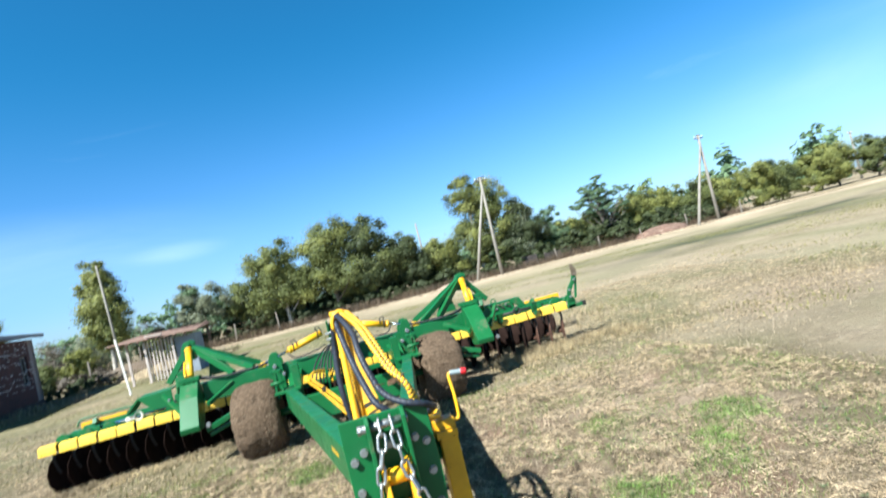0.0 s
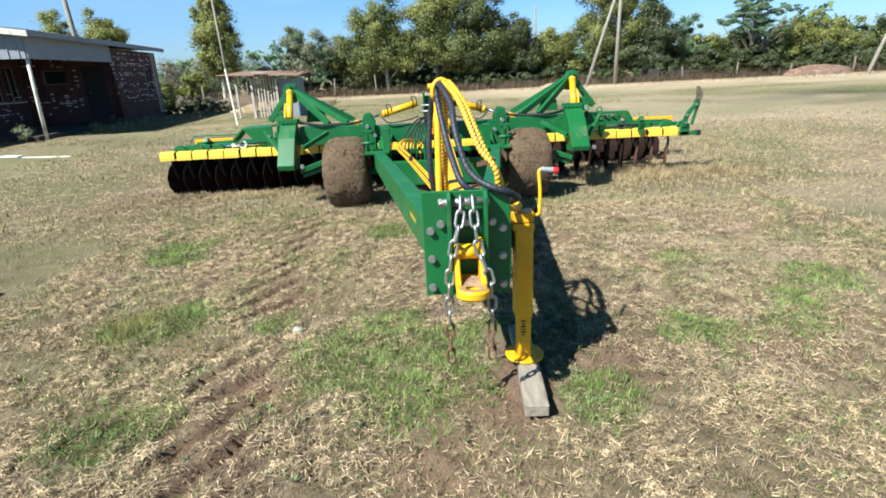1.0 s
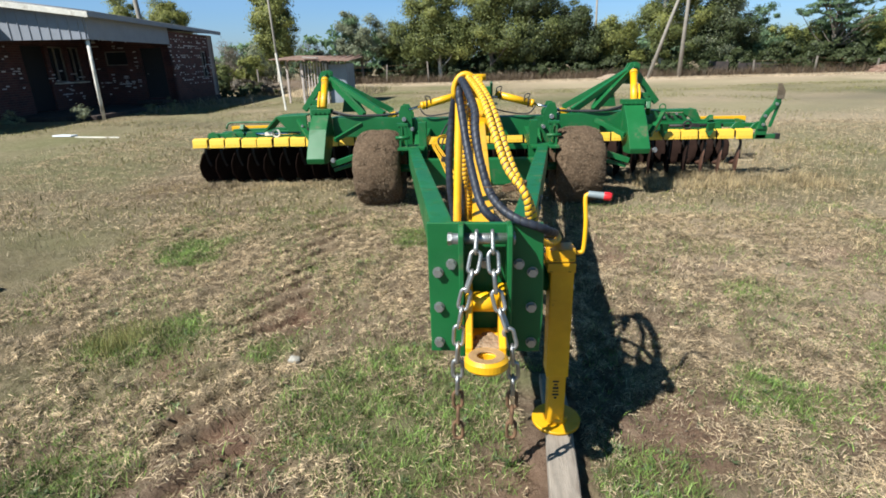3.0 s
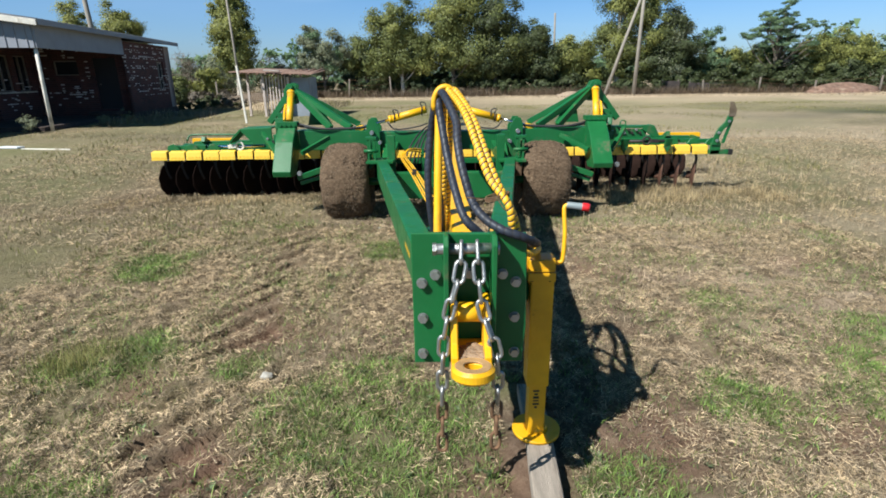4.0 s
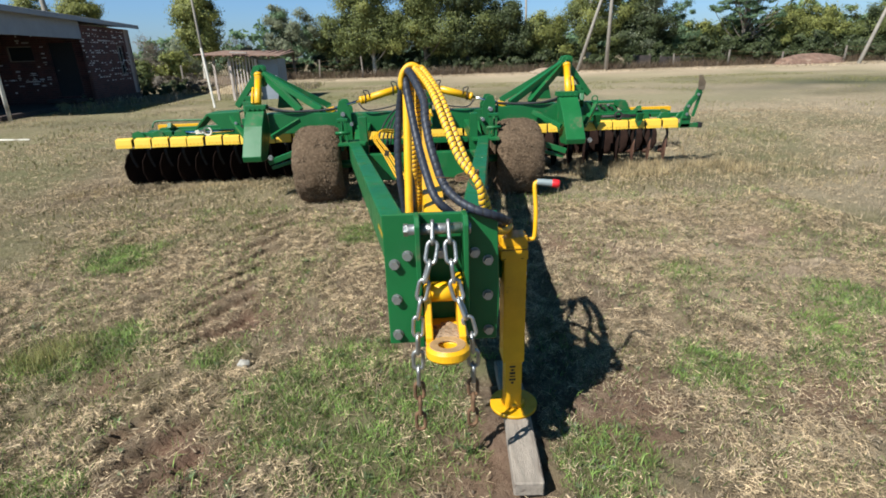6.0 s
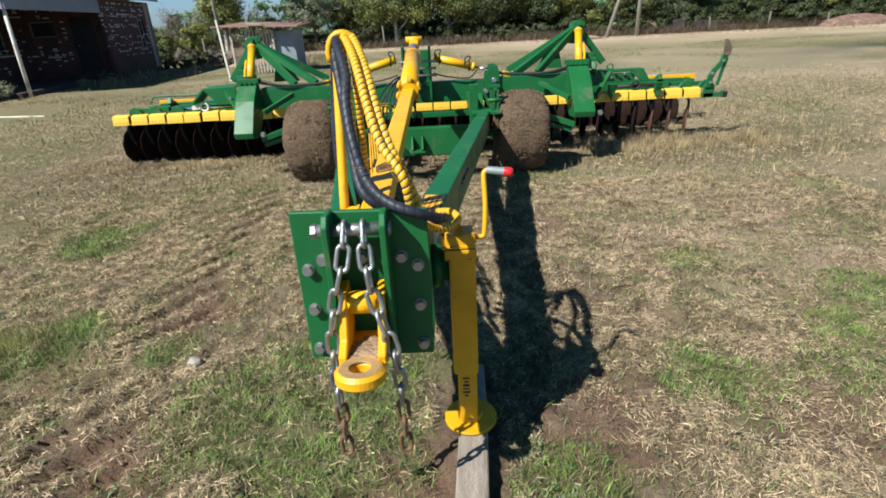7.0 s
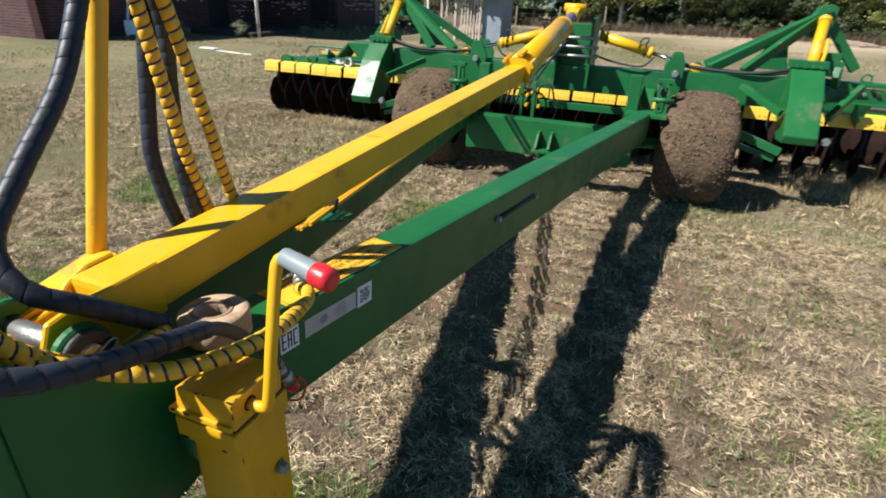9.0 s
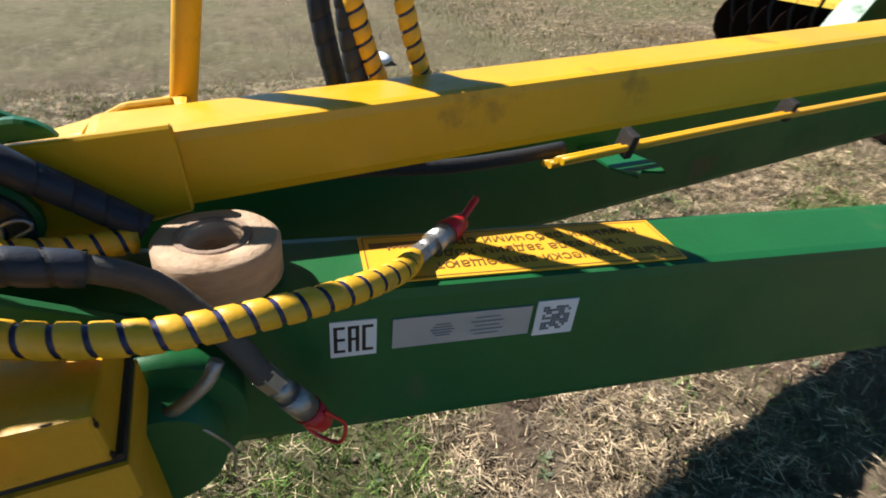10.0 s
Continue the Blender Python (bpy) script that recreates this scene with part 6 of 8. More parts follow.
        plate(bm, [(-2.79, 5.70, 0.875), (-2.97, 5.70, 0.70), (-2.97, 6.05, 0.70), (-2.79, 6.05, 0.875)], (-0.7, 0, 0.7), 0.025, 0.003)
        plate(bm, [(-2.80, 5.70, 0.885), (-2.36, 5.70, 0.90), (-2.36, 5.70, 0.68), (-2.62, 5.70, 0.68)], (0, 1, 0), 0.025, 0.003)
        plate(bm, [(-2.79, 5.70, 0.88), (-2.36, 5.70, 0.895), (-2.36, 6.05, 0.895), (-2.79, 6.05, 0.88)], (0, 0, 1), 0.02, 0.003)
    rack = part("rack", bm, GREEN, wf)
    for k in range(8 if sx > 0 else 3):
        bm = bmesh.new()
        x = 2.38 + 0.055 * k if sx > 0 else -2.30 + 0.07 * k
        y = 5.855 if sx > 0 else 5.30
        cyl(bm, (x, y, 0.80 - 0.04 * (k % 2)), (x, y - 0.025, 0.80 - 0.04 * (k % 2)), 0.017, 10)
        part("rack_bolt", bm, DARK_STEEL if k % 3 else STEEL, rack)
    bm = bmesh.new()
    p = Vector((sx * 2.55, 5.95, 0.885))
    if sx > 0:
        tube(bm, [p + Vector((math.cos(t) * 0.04, 0, math.sin(t) * 0.04)) for t in [math.pi * 2 * k / 14 for k in range(14)]], 0.009, 6, True)
        box(bm, p - Vector((0, 0, 0.03)), (0.09, 0.05, 0.02), None, 0.003)
    else:
        tube(bm, curve_points([(-3.0, 6.2, 0.765), (-3.65, 6.25, 0.765), (-3.75, 6.25, 0.74), (-3.76, 6.2, 0.68)], 0.05), 0.012, 8)
    part("eye_loop", bm, GREEN, rack)
    # chrome adjusting spindle with its clevis, above the guards
    bm = bmesh.new()
    cyl(bm, (sx * 2.50, 5.80, 0.645), (sx * 3.36, 5.84, 0.635), 0.022, 12)
    part("spindle", bm, CHROME if sx < 0 else DARK_STEEL, wf, "bare steel adjusting spindle")
    bm = bmesh.new()
    p = Vector((sx * 2.84, 5.76, 0.655))
    ring(bm, p, (0, 1, 0), 0.062, 0.040, 0.03, 20, 0.004)
    beam(bm, p + Vector((sx * 0.05, 0, 0)), p + Vector((sx * 0.16, 0, -0.01)), 0.05, 0.05, 0.006)
    part("clevis", bm, WHITEWASH if sx < 0 else DARK_STEEL, wf, "clevis on the spindle")
    bm = bmesh.new()
    beam(bm, (sx * 3.34, 5.84, 0.640), (sx * 3.80, 5.86, 0.630), 0.06, 0.055, 0.008)
    for q in (3.22, 3.52, 3.78):
        plate(bm, [(sx * (q - 0.11), 5.80, 0.58), (sx * (q + 0.10), 5.80, 0.58), (sx * (q + 0.07), 5.80, 0.66), (sx * q, 5.80, 0.685), (sx * (q - 0.06), 5.80, 0.655)], (0, 1, 0), 0.03, 0.004)
    part("adjuster_arm", bm, GREEN, wf)
    bm = bmesh.new()
    xa, xb = (3.50, 4.20) if sx > 0 else (3.40, 4.05)
    beam(bm, (sx * xa, 7.05, 0.585), (sx * xb, 7.05, 0.585), 0.09, 0.085, 0.006)
    part("rear_guard", bm, YELLOW, wf, "orange-yellow rear rail")
    for q in (xa + 0.1, xb - 0.15):
        bm = bmesh.new()
        beam(bm, (sx * q, 6.75, 0.56), (sx * q, 7.05, 0.57), 0.05, 0.05, 0.005)
        part("rail_arm", bm, GREEN, wf)
    bm = bmesh.new()
    tube(bm, curve_points([(sx * 0.95, 4.98, 0.965), (sx * 1.25, 4.95, 0.945), (sx * 1.55, 4.92, 0.955), (sx * 1.85, 4.98, 1.02)], 0.05), 0.014, 8)
    tube(bm, curve_points([(sx * 1.0, 5.06, 0.935), (sx * 1.3, 5.03, 0.945), (sx * 1.6, 5.02, 0.94), (sx * 1.9, 5.08, 0.99)], 0.05), 0.012, 8)
    part("oil_hose", bm, RUBBER, wf)


for sx in (-1, 1):
    wing(sx)


BLADE = material("worn_brown_steel", (0.13, 0.095, 0.06), 0.7, 0.1, var=0.4, scale=9, bump=0.3, dirt=(0.20, 0.16, 0.12), dirt_amount=0.4, dirt_scale=8)


def marker():
    """Folding side disc arm at the outer end, standing up."""
    bm = bmesh.new()
    box(bm, (3.84, 5.68, 0.50), (0.30, 0.07, 0.06), None, 0.006)
    plate(bm, [(3.70, 5.66, 0.47), (3.83, 5.66, 0.47), (3.84, 5.66, 0.62), (3.76, 5.66, 0.70), (3.70, 5.66, 0.62)], (0, 1, 0), 0.03, 0.003)
    m = part("side_deflector", bm, GREEN, harrow, "upright green side deflector with a worn blade")
    bm = bmesh.new()
    outline = ((3.80, 0.60), (3.91, 0.60), (3.885, 0.70), (3.93, 0.80), (4.02, 0.90), (4.05, 0.99), (3.975, 1.00), (3.95, 0.92), (3.87, 0.83), (3.825, 0.74))
    plate(bm, [(x - 0.10, 5.64, z) for x, z in outline], (0, 1, 0), 0.03, 0.003)
    arm_plate = part("deflector_arm", bm, GREEN, m)
    for x, z in ((3.86, 0.66), (3.87, 0.77), (3.99, 0.92)):
        bolt((x - 0.10, 5.623, z), arm_plate, (0, -1, 0), 1.1)
    bm = bmesh.new()
    beam(bm, (3.945, 5.66, 0.95), (3.865, 5.66, 0.62), 0.03, 0.035, 0.004, (0, 1, 0))
    part("deflector_stay", bm, GREEN, m)
    bm = bmesh.new()
    plate(bm, [(x - 0.10, 5.62, z) for x, z in ((3.965, 1.180), (3.972, 0.985), (4.062, 0.980), (4.072, 1.07), (4.015, 1.175))], (0, 1, 0), 0.014, 0.003)
    part("deflector_blade", bm, BLADE, m, "worn brown deflector blade")
    box_bm = bmesh.new()
    box(box_bm, (3.98, 5.67, 0.50), (0.06, 0.08, 0.075), None, 0.006)
    part("end_cap", box_bm, DARK_STEEL, m)


marker()

PITCH, FIRST, ROWS = 0.2348, -4.055, 33


def guard_mesh():
    """One yellow guard plate with a bent lip and two rivets at its lower edge."""
    bm = bmesh.new()
    w = PITCH - 0.022
    plate(bm, [(0, -0.058, 0.495), (0, -0.045, 0.585), (0, 0.03, 0.60), (0, 0.03, 0.585), (0, -0.03, 0.57), (0, -0.045, 0.49)], (1, 0, 0), w, 0.003)
    box(bm, (0, -0.055, 0.484), (w, 0.02, 0.020), None, 0.003)
    for k in (-0.07, -0.025, 0.03, 0.075):
        cyl(bm, (k, -0.060, 0.515), (k, -0.066, 0.515), 0.007, 8)
    me = bpy.data.meshes.new("guard_plate")
    bm.to_mesh(me)
    bm.free()
    me.materials.append(YELLOW_PALE)
    return me


def disc_mesh(r=0.285, dish=0.055, mat=None):
    """A dished disc with a scalloped edge and hub."""
    bm = bmesh.new()
    seg, rings_n = 36, 5
    def face(off):
        rows = []
        for j in range(rings_n + 1):
            q = j / rings_n
            row = []
            for k in range(seg):
                a = 2 * math.pi * k / seg
                rr = r * q * (1 - (0.045 * (0.5 + 0.5 * math.cos(a * 12)) if j == rings_n else 0))
                row.append(bm.verts.new((off - dish * (1 - q * q), math.cos(a) * rr, math.sin(a) * rr)))
            rows.append(row)
        return rows
    a, b = face(0.0), face(0.006)
    for rows in (a, b):
        for j in range(1, rings_n):
            for k in range(seg):
                bm.faces.new((rows[j][k], rows[j][(k + 1) % seg], rows[j + 1][(k + 1) % seg], rows[j + 1][k])).smooth = True
        bm.faces.new(rows[1])
        for v in rows[0]:
            bm.verts.remove(v)
    for k in range(seg):
        bm.faces.new((a[-1][k], a[-1][(k + 1) % seg], b[-1][(k + 1) % seg], b[-1][k]))
    cyl(bm, (-dish - 0.05, 0, 0), (-dish + 0.03, 0, 0), 0.055, 16)
    bmesh.ops.recalc_face_normals(bm, faces=bm.faces[:])
    me = bpy.data.meshes.new("disc")
    bm.to_mesh(me)
    bm.free()
    me.materials.append(mat or DISC)
    return me


def stalk_mesh():
    bm = bmesh.new()
    pts = curve_points([(0, 0.05, 0.56), (0, 0.02, 0.50), (0.0, -0.05, 0.40), (0.01, -0.02, 0.27), (0.03, 0.0, 0.19)], 0.03)
    tube(bm, pts, 0.02, 6)
    me = bpy.data.meshes.new("disc_stalk")
    bm.to_mesh(me)
    bm.free()
    me.materials.append(DARK_STEEL)
    return me


def gangs():
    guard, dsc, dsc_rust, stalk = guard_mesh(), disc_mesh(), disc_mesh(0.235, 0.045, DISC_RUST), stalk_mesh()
    for row, y, yaw, n0 in ((0, 5.75, -24, 0.06), (1, 6.62, 24, 0.1)):
        bm = bmesh.new()
        beam(bm, (FIRST + 0.02, y + 0.06, 0.535), (FIRST + PITCH * ROWS - 0.02, y + 0.06, 0.535), 0.11, 0.10, 0.008)
        gang = part("disc_gang", bm, DARK_STEEL if row == 0 else GREEN, harrow, "row of soil-stained concave discs, darkened for shade, under a square bar")
        for k in range(ROWS):
            x = FIRST + PITCH * (k + 0.5)
            if row == 0:
                g = new("guard_plate", guard)
                g.matrix_world = pose(x, y - 0.005 + random.uniform(-0.004, 0.004), random.uniform(-0.003, 0.003), random.uniform(-1.5, 1.5), random.uniform(-0.8, 0.8), random.uniform(-0.5, 0.5))
                g.parent = gang
            rusty = row == 0 and x > 3.1
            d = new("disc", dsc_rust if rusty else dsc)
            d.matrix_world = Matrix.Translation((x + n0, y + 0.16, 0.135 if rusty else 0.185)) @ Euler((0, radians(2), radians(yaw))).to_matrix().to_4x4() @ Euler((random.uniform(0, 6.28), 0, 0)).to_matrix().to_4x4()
            d.parent = gang
            s = new("disc_stalk", stalk)
            s.matrix_world = pose(x + n0 - 0.05, y + 0.08, 0.0)
            s.parent = gang
    # crumbler roller at the back
    bm = bmesh.new()
    for k in range(40):
        x = -3.9 + 0.195 * k
        pts = [Vector((x, 7.45 + math.cos(t) * 0.22, 0.22 + math.sin(t) * 0.22)) for t in [math.pi * 2 * i / 20 for i in range(20)]]
        tube(bm, pts, 0.012, 5, True)
    cyl(bm, (-3.95, 7.45, 0.22), (3.75, 7.45, 0.22), 0.05, 14)
    for t in range(8):
        cyl(bm, (-3.95, 7.45 + math.cos(t * 0.785) * 0.2, 0.22 + math.sin(t * 0.785) * 0.2), (3.75, 7.45 + math.cos(t * 0.785) * 0.2, 0.22 + math.sin(t * 0.785) * 0.2), 0.012, 6)
    part("crumbler_roller", bm, DARK_STEEL, harrow)
    bm = bmesh.new()
    for x in (-3.7, -1.4, 1.4, 3.5):
        bm = bmesh.new()
        beam(bm, (x, 6.6, 0.66), (x, 7.45, 0.26), 0.06, 0.08, 0.008)
        part("roller_arm", bm, GREEN, harrow)


gangs()

wooden_ring()

# ---------- the house ----------
HO, HU, HV = Vector((-12.05, 15.4, 0)), Vector((-0.0856, 0.9963, 0)), Vector((-0.9963, -0.0856, 0))


def hp(u, v, z):
    return HO + HU * u + HV * v + Vector((0, 0, z))


house = thing("brick_house", "low red brick house with corner porch and grey roof", "house", tuple(HO))


def wall_piece(bm, uv, a, b, z0, z1, thick):
    """A length of wall from a to b (u, v), with its face coordinates in metres."""
    pa, pb = hp(*a, 0), hp(*b, 0)
    d = (pb - pa).normalized()
    nrm = Vector((-d.y, d.x, 0))
    c = [pa, pb, pb + nrm * thick, pa + nrm * thick]
    lo, hi = [bm.verts.new(p + Vector((0, 0, z0))) for p in c], [bm.verts.new(p + Vector((0, 0, z1))) for p in c]
    for vs in ((lo[0], lo[1], hi[1], hi[0]), (lo[1], lo[2], hi[2], hi[1]), (lo[2], lo[3], hi[3], hi[2]), (lo[3], lo[0], hi[0], hi[3]), hi, lo[::-1]):
        f = bm.faces.new(vs)
        for loop in f.loops:
            q = loop.vert.co - pa
            loop[uv].uv = (q.dot(d) + q.dot(nrm), loop.vert.co.z)


def wall(name, a, b, top, mat, openings=(), z0=0.0, thick=0.3, label=""):
    """A wall with openings (from, to, sill, head), built of the lengths round them."""
    bm = bmesh.new()
    uv = bm.loops.layers.uv.new("UVMap")
    va, vb = Vector(a), Vector(b)
    n, s = (vb - va).length, 0.0
    def at(q):
        return tuple(va + (vb - va) * (q / n))
    for o0, o1, sill, head in sorted(openings):
        if o0 > s:
            wall_piece(bm, uv, at(s), at(o0), z0, top, thick)
        if sill > z0:
            wall_piece(bm, uv, at(o0), at(o1), z0, sill, thick)
        if head < top:
            wall_piece(bm, uv, at(o0), at(o1), head, top, thick)
        s = o1
    if s < n:
        wall_piece(bm, uv, at(s), at(n), z0, top, thick)
    return under(part(name, bm, mat, None, label), house)


def window(a, b, z0, z1, panes=2):
    """A framed window between two plan points, set a little back in the wall."""
    pa, pb = hp(*a, 0), hp(*b, 0)
    d = (pb - pa).normalized()
    nrm = Vector((-d.y, d.x, 0)) * 0.12
    bm = bmesh.new()
    up = Vector((0, 0, 1))
    beam(bm, pa + nrm + up * z0, pb + nrm + up * z0, 0.07, 0.08, 0.004)
    beam(bm, pa + nrm + up * z1, pb + nrm + up * z1, 0.07, 0.08, 0.004)
    for k in range(panes + 1):
        p = pa.lerp(pb, k / panes) + nrm
        beam(bm, p + up * z0, p + up * z1, 0.07, 0.07, 0.004, d)
    fr = under(part("window_frame", bm, WINDOW_FRAME), house)
    bm = bmesh.new()
    p0, p1 = pa + nrm * 1.15, pb + nrm * 1.15
    bm.faces.new([bm.verts.new(p) for p in (p0 + up * z0, p1 + up * z0, p1 + up * z1, p0 + up * z1)])
    part("pane", bm, GLASS, fr, "dark window pane")


BRICK_DARK = material("dark_brick_floor", (0.06, 0.042, 0.036), 0.9, var=0.3, scale=3, bump=0.4)
GLASS = material("dark_window_glass", (0.02, 0.022, 0.026), 0.08, var=0.1, bump=0, spec=0.6)

wall("foundation", (5.35, -0.04), (10.22, -0.04), 0.24, BRICK_DARK, thick=0.38)
wall("facade_wall", (5.35, 0.0), (9.62, 0.0), 2.98, BRICK, ((3.2, 3.95, 1.05, 2.28),), z0=0.24)
wall("plaster_wall", (9.62, 0.0), (10.2, 0.0), 2.98, PLASTER, z0=0.24)
window((8.55, 0.0), (9.3, 0.0), 1.05, 2.28, 2)
wall("porch_wall", (5.35, 3.4), (5.35, 0.0), 2.98, BRICK, ((0.75, 1.65, 1.70, 2.25), (2.2, 3.15, 0.4, 2.35)))
window((5.35, 2.65), (5.35, 1.75), 1.70, 2.25, 1)
wall("porch_side_wall", (-5.0, 3.4), (5.35, 3.4), 2.98, BRICK, ((2.6, 3.9, 1.2, 2.35), (6.75, 7.95, 0.15, 2.42), (8.15, 9.05, 1.15, 2.42), (9.3, 10.05, 1.15, 2.42)))
window((-2.4, 3.4), (-1.1, 3.4), 1.2, 2.35, 1)
window((3.15, 3.4), (4.05, 3.4), 1.15, 2.42, 2)
window((4.3, 3.4), (5.05, 3.4), 1.15, 2.42, 2)
wall("end_wall", (10.2, 0.0), (10.2, 8.2), 2.98, PLASTER)
wall("rear_wall", (10.2, 8.2), (-5.0, 8.2), 2.98, PLASTER)
wall("near_wall", (-5.0, 8.2), (-5.0, 3.4), 2.98, BRICK)
bm = bmesh.new()
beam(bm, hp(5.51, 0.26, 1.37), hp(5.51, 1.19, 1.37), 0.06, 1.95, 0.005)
door = wpart("house_door", bm, DOOR_DARK, house, "porch door with shade put into its dark colour")
bm = bmesh.new()
cyl(bm, hp(5.47, 1.05, 1.35), hp(5.41, 1.05, 1.35), 0.02, 10)
part("door_handle", bm, STEEL, door)
bm = bmesh.new()
plate(bm, [hp(0.0, 0.3, 0.05), hp(5.35, 0.3, 0.05), hp(5.35, 3.4, 0.05), hp(0.0, 3.4, 0.05)], (0, 0, 1), 0.2, 0.01)
box(bm, hp(4.95, 0.75, 0.26), (1.1, 0.8, 0.12), None, 0.01)
wpart("porch_floor", bm, BRICK_DARK, house)
bm = bmesh.new()
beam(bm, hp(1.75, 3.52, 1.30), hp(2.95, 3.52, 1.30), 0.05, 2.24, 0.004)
wpart("house_door", bm, DOOR_DARK, house, "door of the long wall with shade put into its colour")
for u0, u1 in ((3.08, 4.12), (4.24, 5.10)):
    bm = bmesh.new()
    beam(bm, hp(u0, 3.36, 1.11), hp(u1, 3.36, 1.11), 0.16, 0.05, 0.004)
    wpart("window_sill", bm, WHITEWASH, house, "pale window sill")
bm = bmesh.new()
plate(bm, [hp(-0.35, -0.35, 3.19), hp(10.6, -0.35, 3.10), hp(10.6, 4.5, 3.50), hp(-0.35, 4.5, 3.90)], (0, 0, 1), 0.10, 0)
plate(bm, [hp(-0.35, 4.5, 3.90), hp(10.6, 4.5, 3.50), hp(10.6, 8.6, 3.15), hp(-0.35, 8.6, 3.35)], (0, 0, 1), 0.10, 0)
plate(bm, [hp(-5.3, 3.2, 3.55), hp(-0.35, 3.2, 3.70), hp(-0.35, 8.6, 3.35), hp(-5.3, 8.6, 3.2)], (0, 0, 1), 0.10, 0)
roof = wpart("roof", bm, ROOF_SHEET, house, "low grey sheet roof")
for k in range(37):
    bm = bmesh.new()
    u = -0.3 + 0.3 * k
    cyl(bm, hp(u, -0.36, 3.24 - 0.0082 * (u + 0.35)), hp(u, 4.5, 3.95 - 0.0365 * (u + 0.35)), 0.03, 6)
    part("roof_rib", bm, ROOF_SHEET, roof)
bm = bmesh.new()
plate(bm, [hp(-0.1, -0.05, 2.46), hp(5.40, -0.05, 2.46), hp(5.40, -0.05, 3.09), hp(-0.1, -0.05, 3.15)], HV, 0.05, 0.004)
plate(bm, [hp(-0.1, -0.02, 2.46), hp(-0.1, 4.3, 2.50), hp(-0.1, 4.3, 3.80), hp(-0.1, -0.02, 3.15)], HU, 0.05, 0.004)
wpart("fascia_board", bm, FASCIA, house, "pale blue-grey fascia boards")
bm = bmesh.new()
beam(bm, hp(-0.3, -0.34, 3.16), hp(10.55, -0.34, 3.08), 0.035, 0.14, 0.004)
wpart("eaves_board", bm, FASCIA, house)
bm = bmesh.new()
plate(bm, [hp(-0.38, -0.36, 3.06), hp(-0.38, 4.5, 3.74), hp(-0.38, 4.5, 3.92), hp(-0.38, -0.36, 3.22)], HU, 0.035, 0.004)
wpart("gable_board", bm, WHITEWASH, house, "whitish board along the roof edge")
for k in range(14):
    bm = bmesh.new()
    v = 0.15 + 0.30 * k
    beam(bm, hp(-0.132, v, 2.48), hp(-0.132, v, 3.12 + 0.14 * v), 0.02, 0.03, 0, HU)
    wpart("fascia_rib", bm, FASCIA, house)
bm = bmesh.new()
tube(bm, [hp(0.1, 0.15, 0.0), hp(0.05, 0.10, 1.2), hp(0.02, 0.05, 2.48)], 0.055, 10)
wpart("porch_post", bm, WHITEWASH, house, "whitewashed porch post")
lime = bmesh.new()
box(lime, (0, 0, 0), (0.235, 0.02, 0.062), None, 0.004)
LIME_ME = bpy.data.meshes.new("brick")
lime.to_mesh(LIME_ME)
lime.free()
LIME_ME.materials.append(LIME)
rnd = random.Random(5)
turn_h = math.atan2(HU.y, HU.x)
facade = [o for o in house.children if o.name.startswith("facade_wall")][0]
porchw = [o for o in house.children if o.name.startswith("porch_wall")][0]
sidew = [o for o in house.children if o.name.startswith("porch_side_wall")][0]
for k in range(290):
    row = rnd.choice([7, 9, 10, 12, 13, 15, 16, 17, 19, 21, 22, 24, 26, 27, 29, 30, 32])
    if k >= 230:
        u = rnd.choice((-0.6, -0.3, 0.1, 0.4, 0.7, 1.0, 1.3, 3.0, 3.3, 3.6, 3.9, 4.2, 4.5, 4.8)) + 0.13 * (row % 2)
        ob, w, p, rz = new("brick", LIME_ME), sidew, hp(u, 3.396, (row * 0.078 + 0.339) * (0.55 if u > 2.9 else 1.0)), turn_h
    elif rnd.random() < 0.72:
        u = 5.50 + 0.26 * rnd.randrange(0, 16) + 0.13 * (row % 2)
        ob, w, p, rz = new("brick", LIME_ME), facade, hp(u, -0.004, row * 0.078 + 0.5 * 0.078 + 0.3), turn_h
    else:
        v = 1.4 + 0.26 * rnd.randrange(0, 8)
        ob, w, p, rz = new("brick", LIME_ME), porchw, hp(5.346, v, row * 0.078 + 0.039 + 0.3), math.atan2(HV.y, HV.x)
        if 1.6 < v < 2.9 and 1.55 < p.z < 2.35:
            p.z -= 1.0
    ob.matrix_world = Matrix.LocRotScale(p, Euler((0, 0, rz)), (rnd.uniform(0.25, 1.0) * (1.9 if rnd.random() < 0.1 else 0.8), 1, rnd.uniform(0.35, 0.9)))
    m = ob.matrix_world.copy()
    ob.parent = w
    ob.matrix_parent_inverse = Matrix.Translation(house.location).inverted() @ Matrix()
    ob.matrix_parent_inverse = (Matrix.Translation(house.location) @ w.matrix_parent_inverse @ w.matrix_basis).inverted()


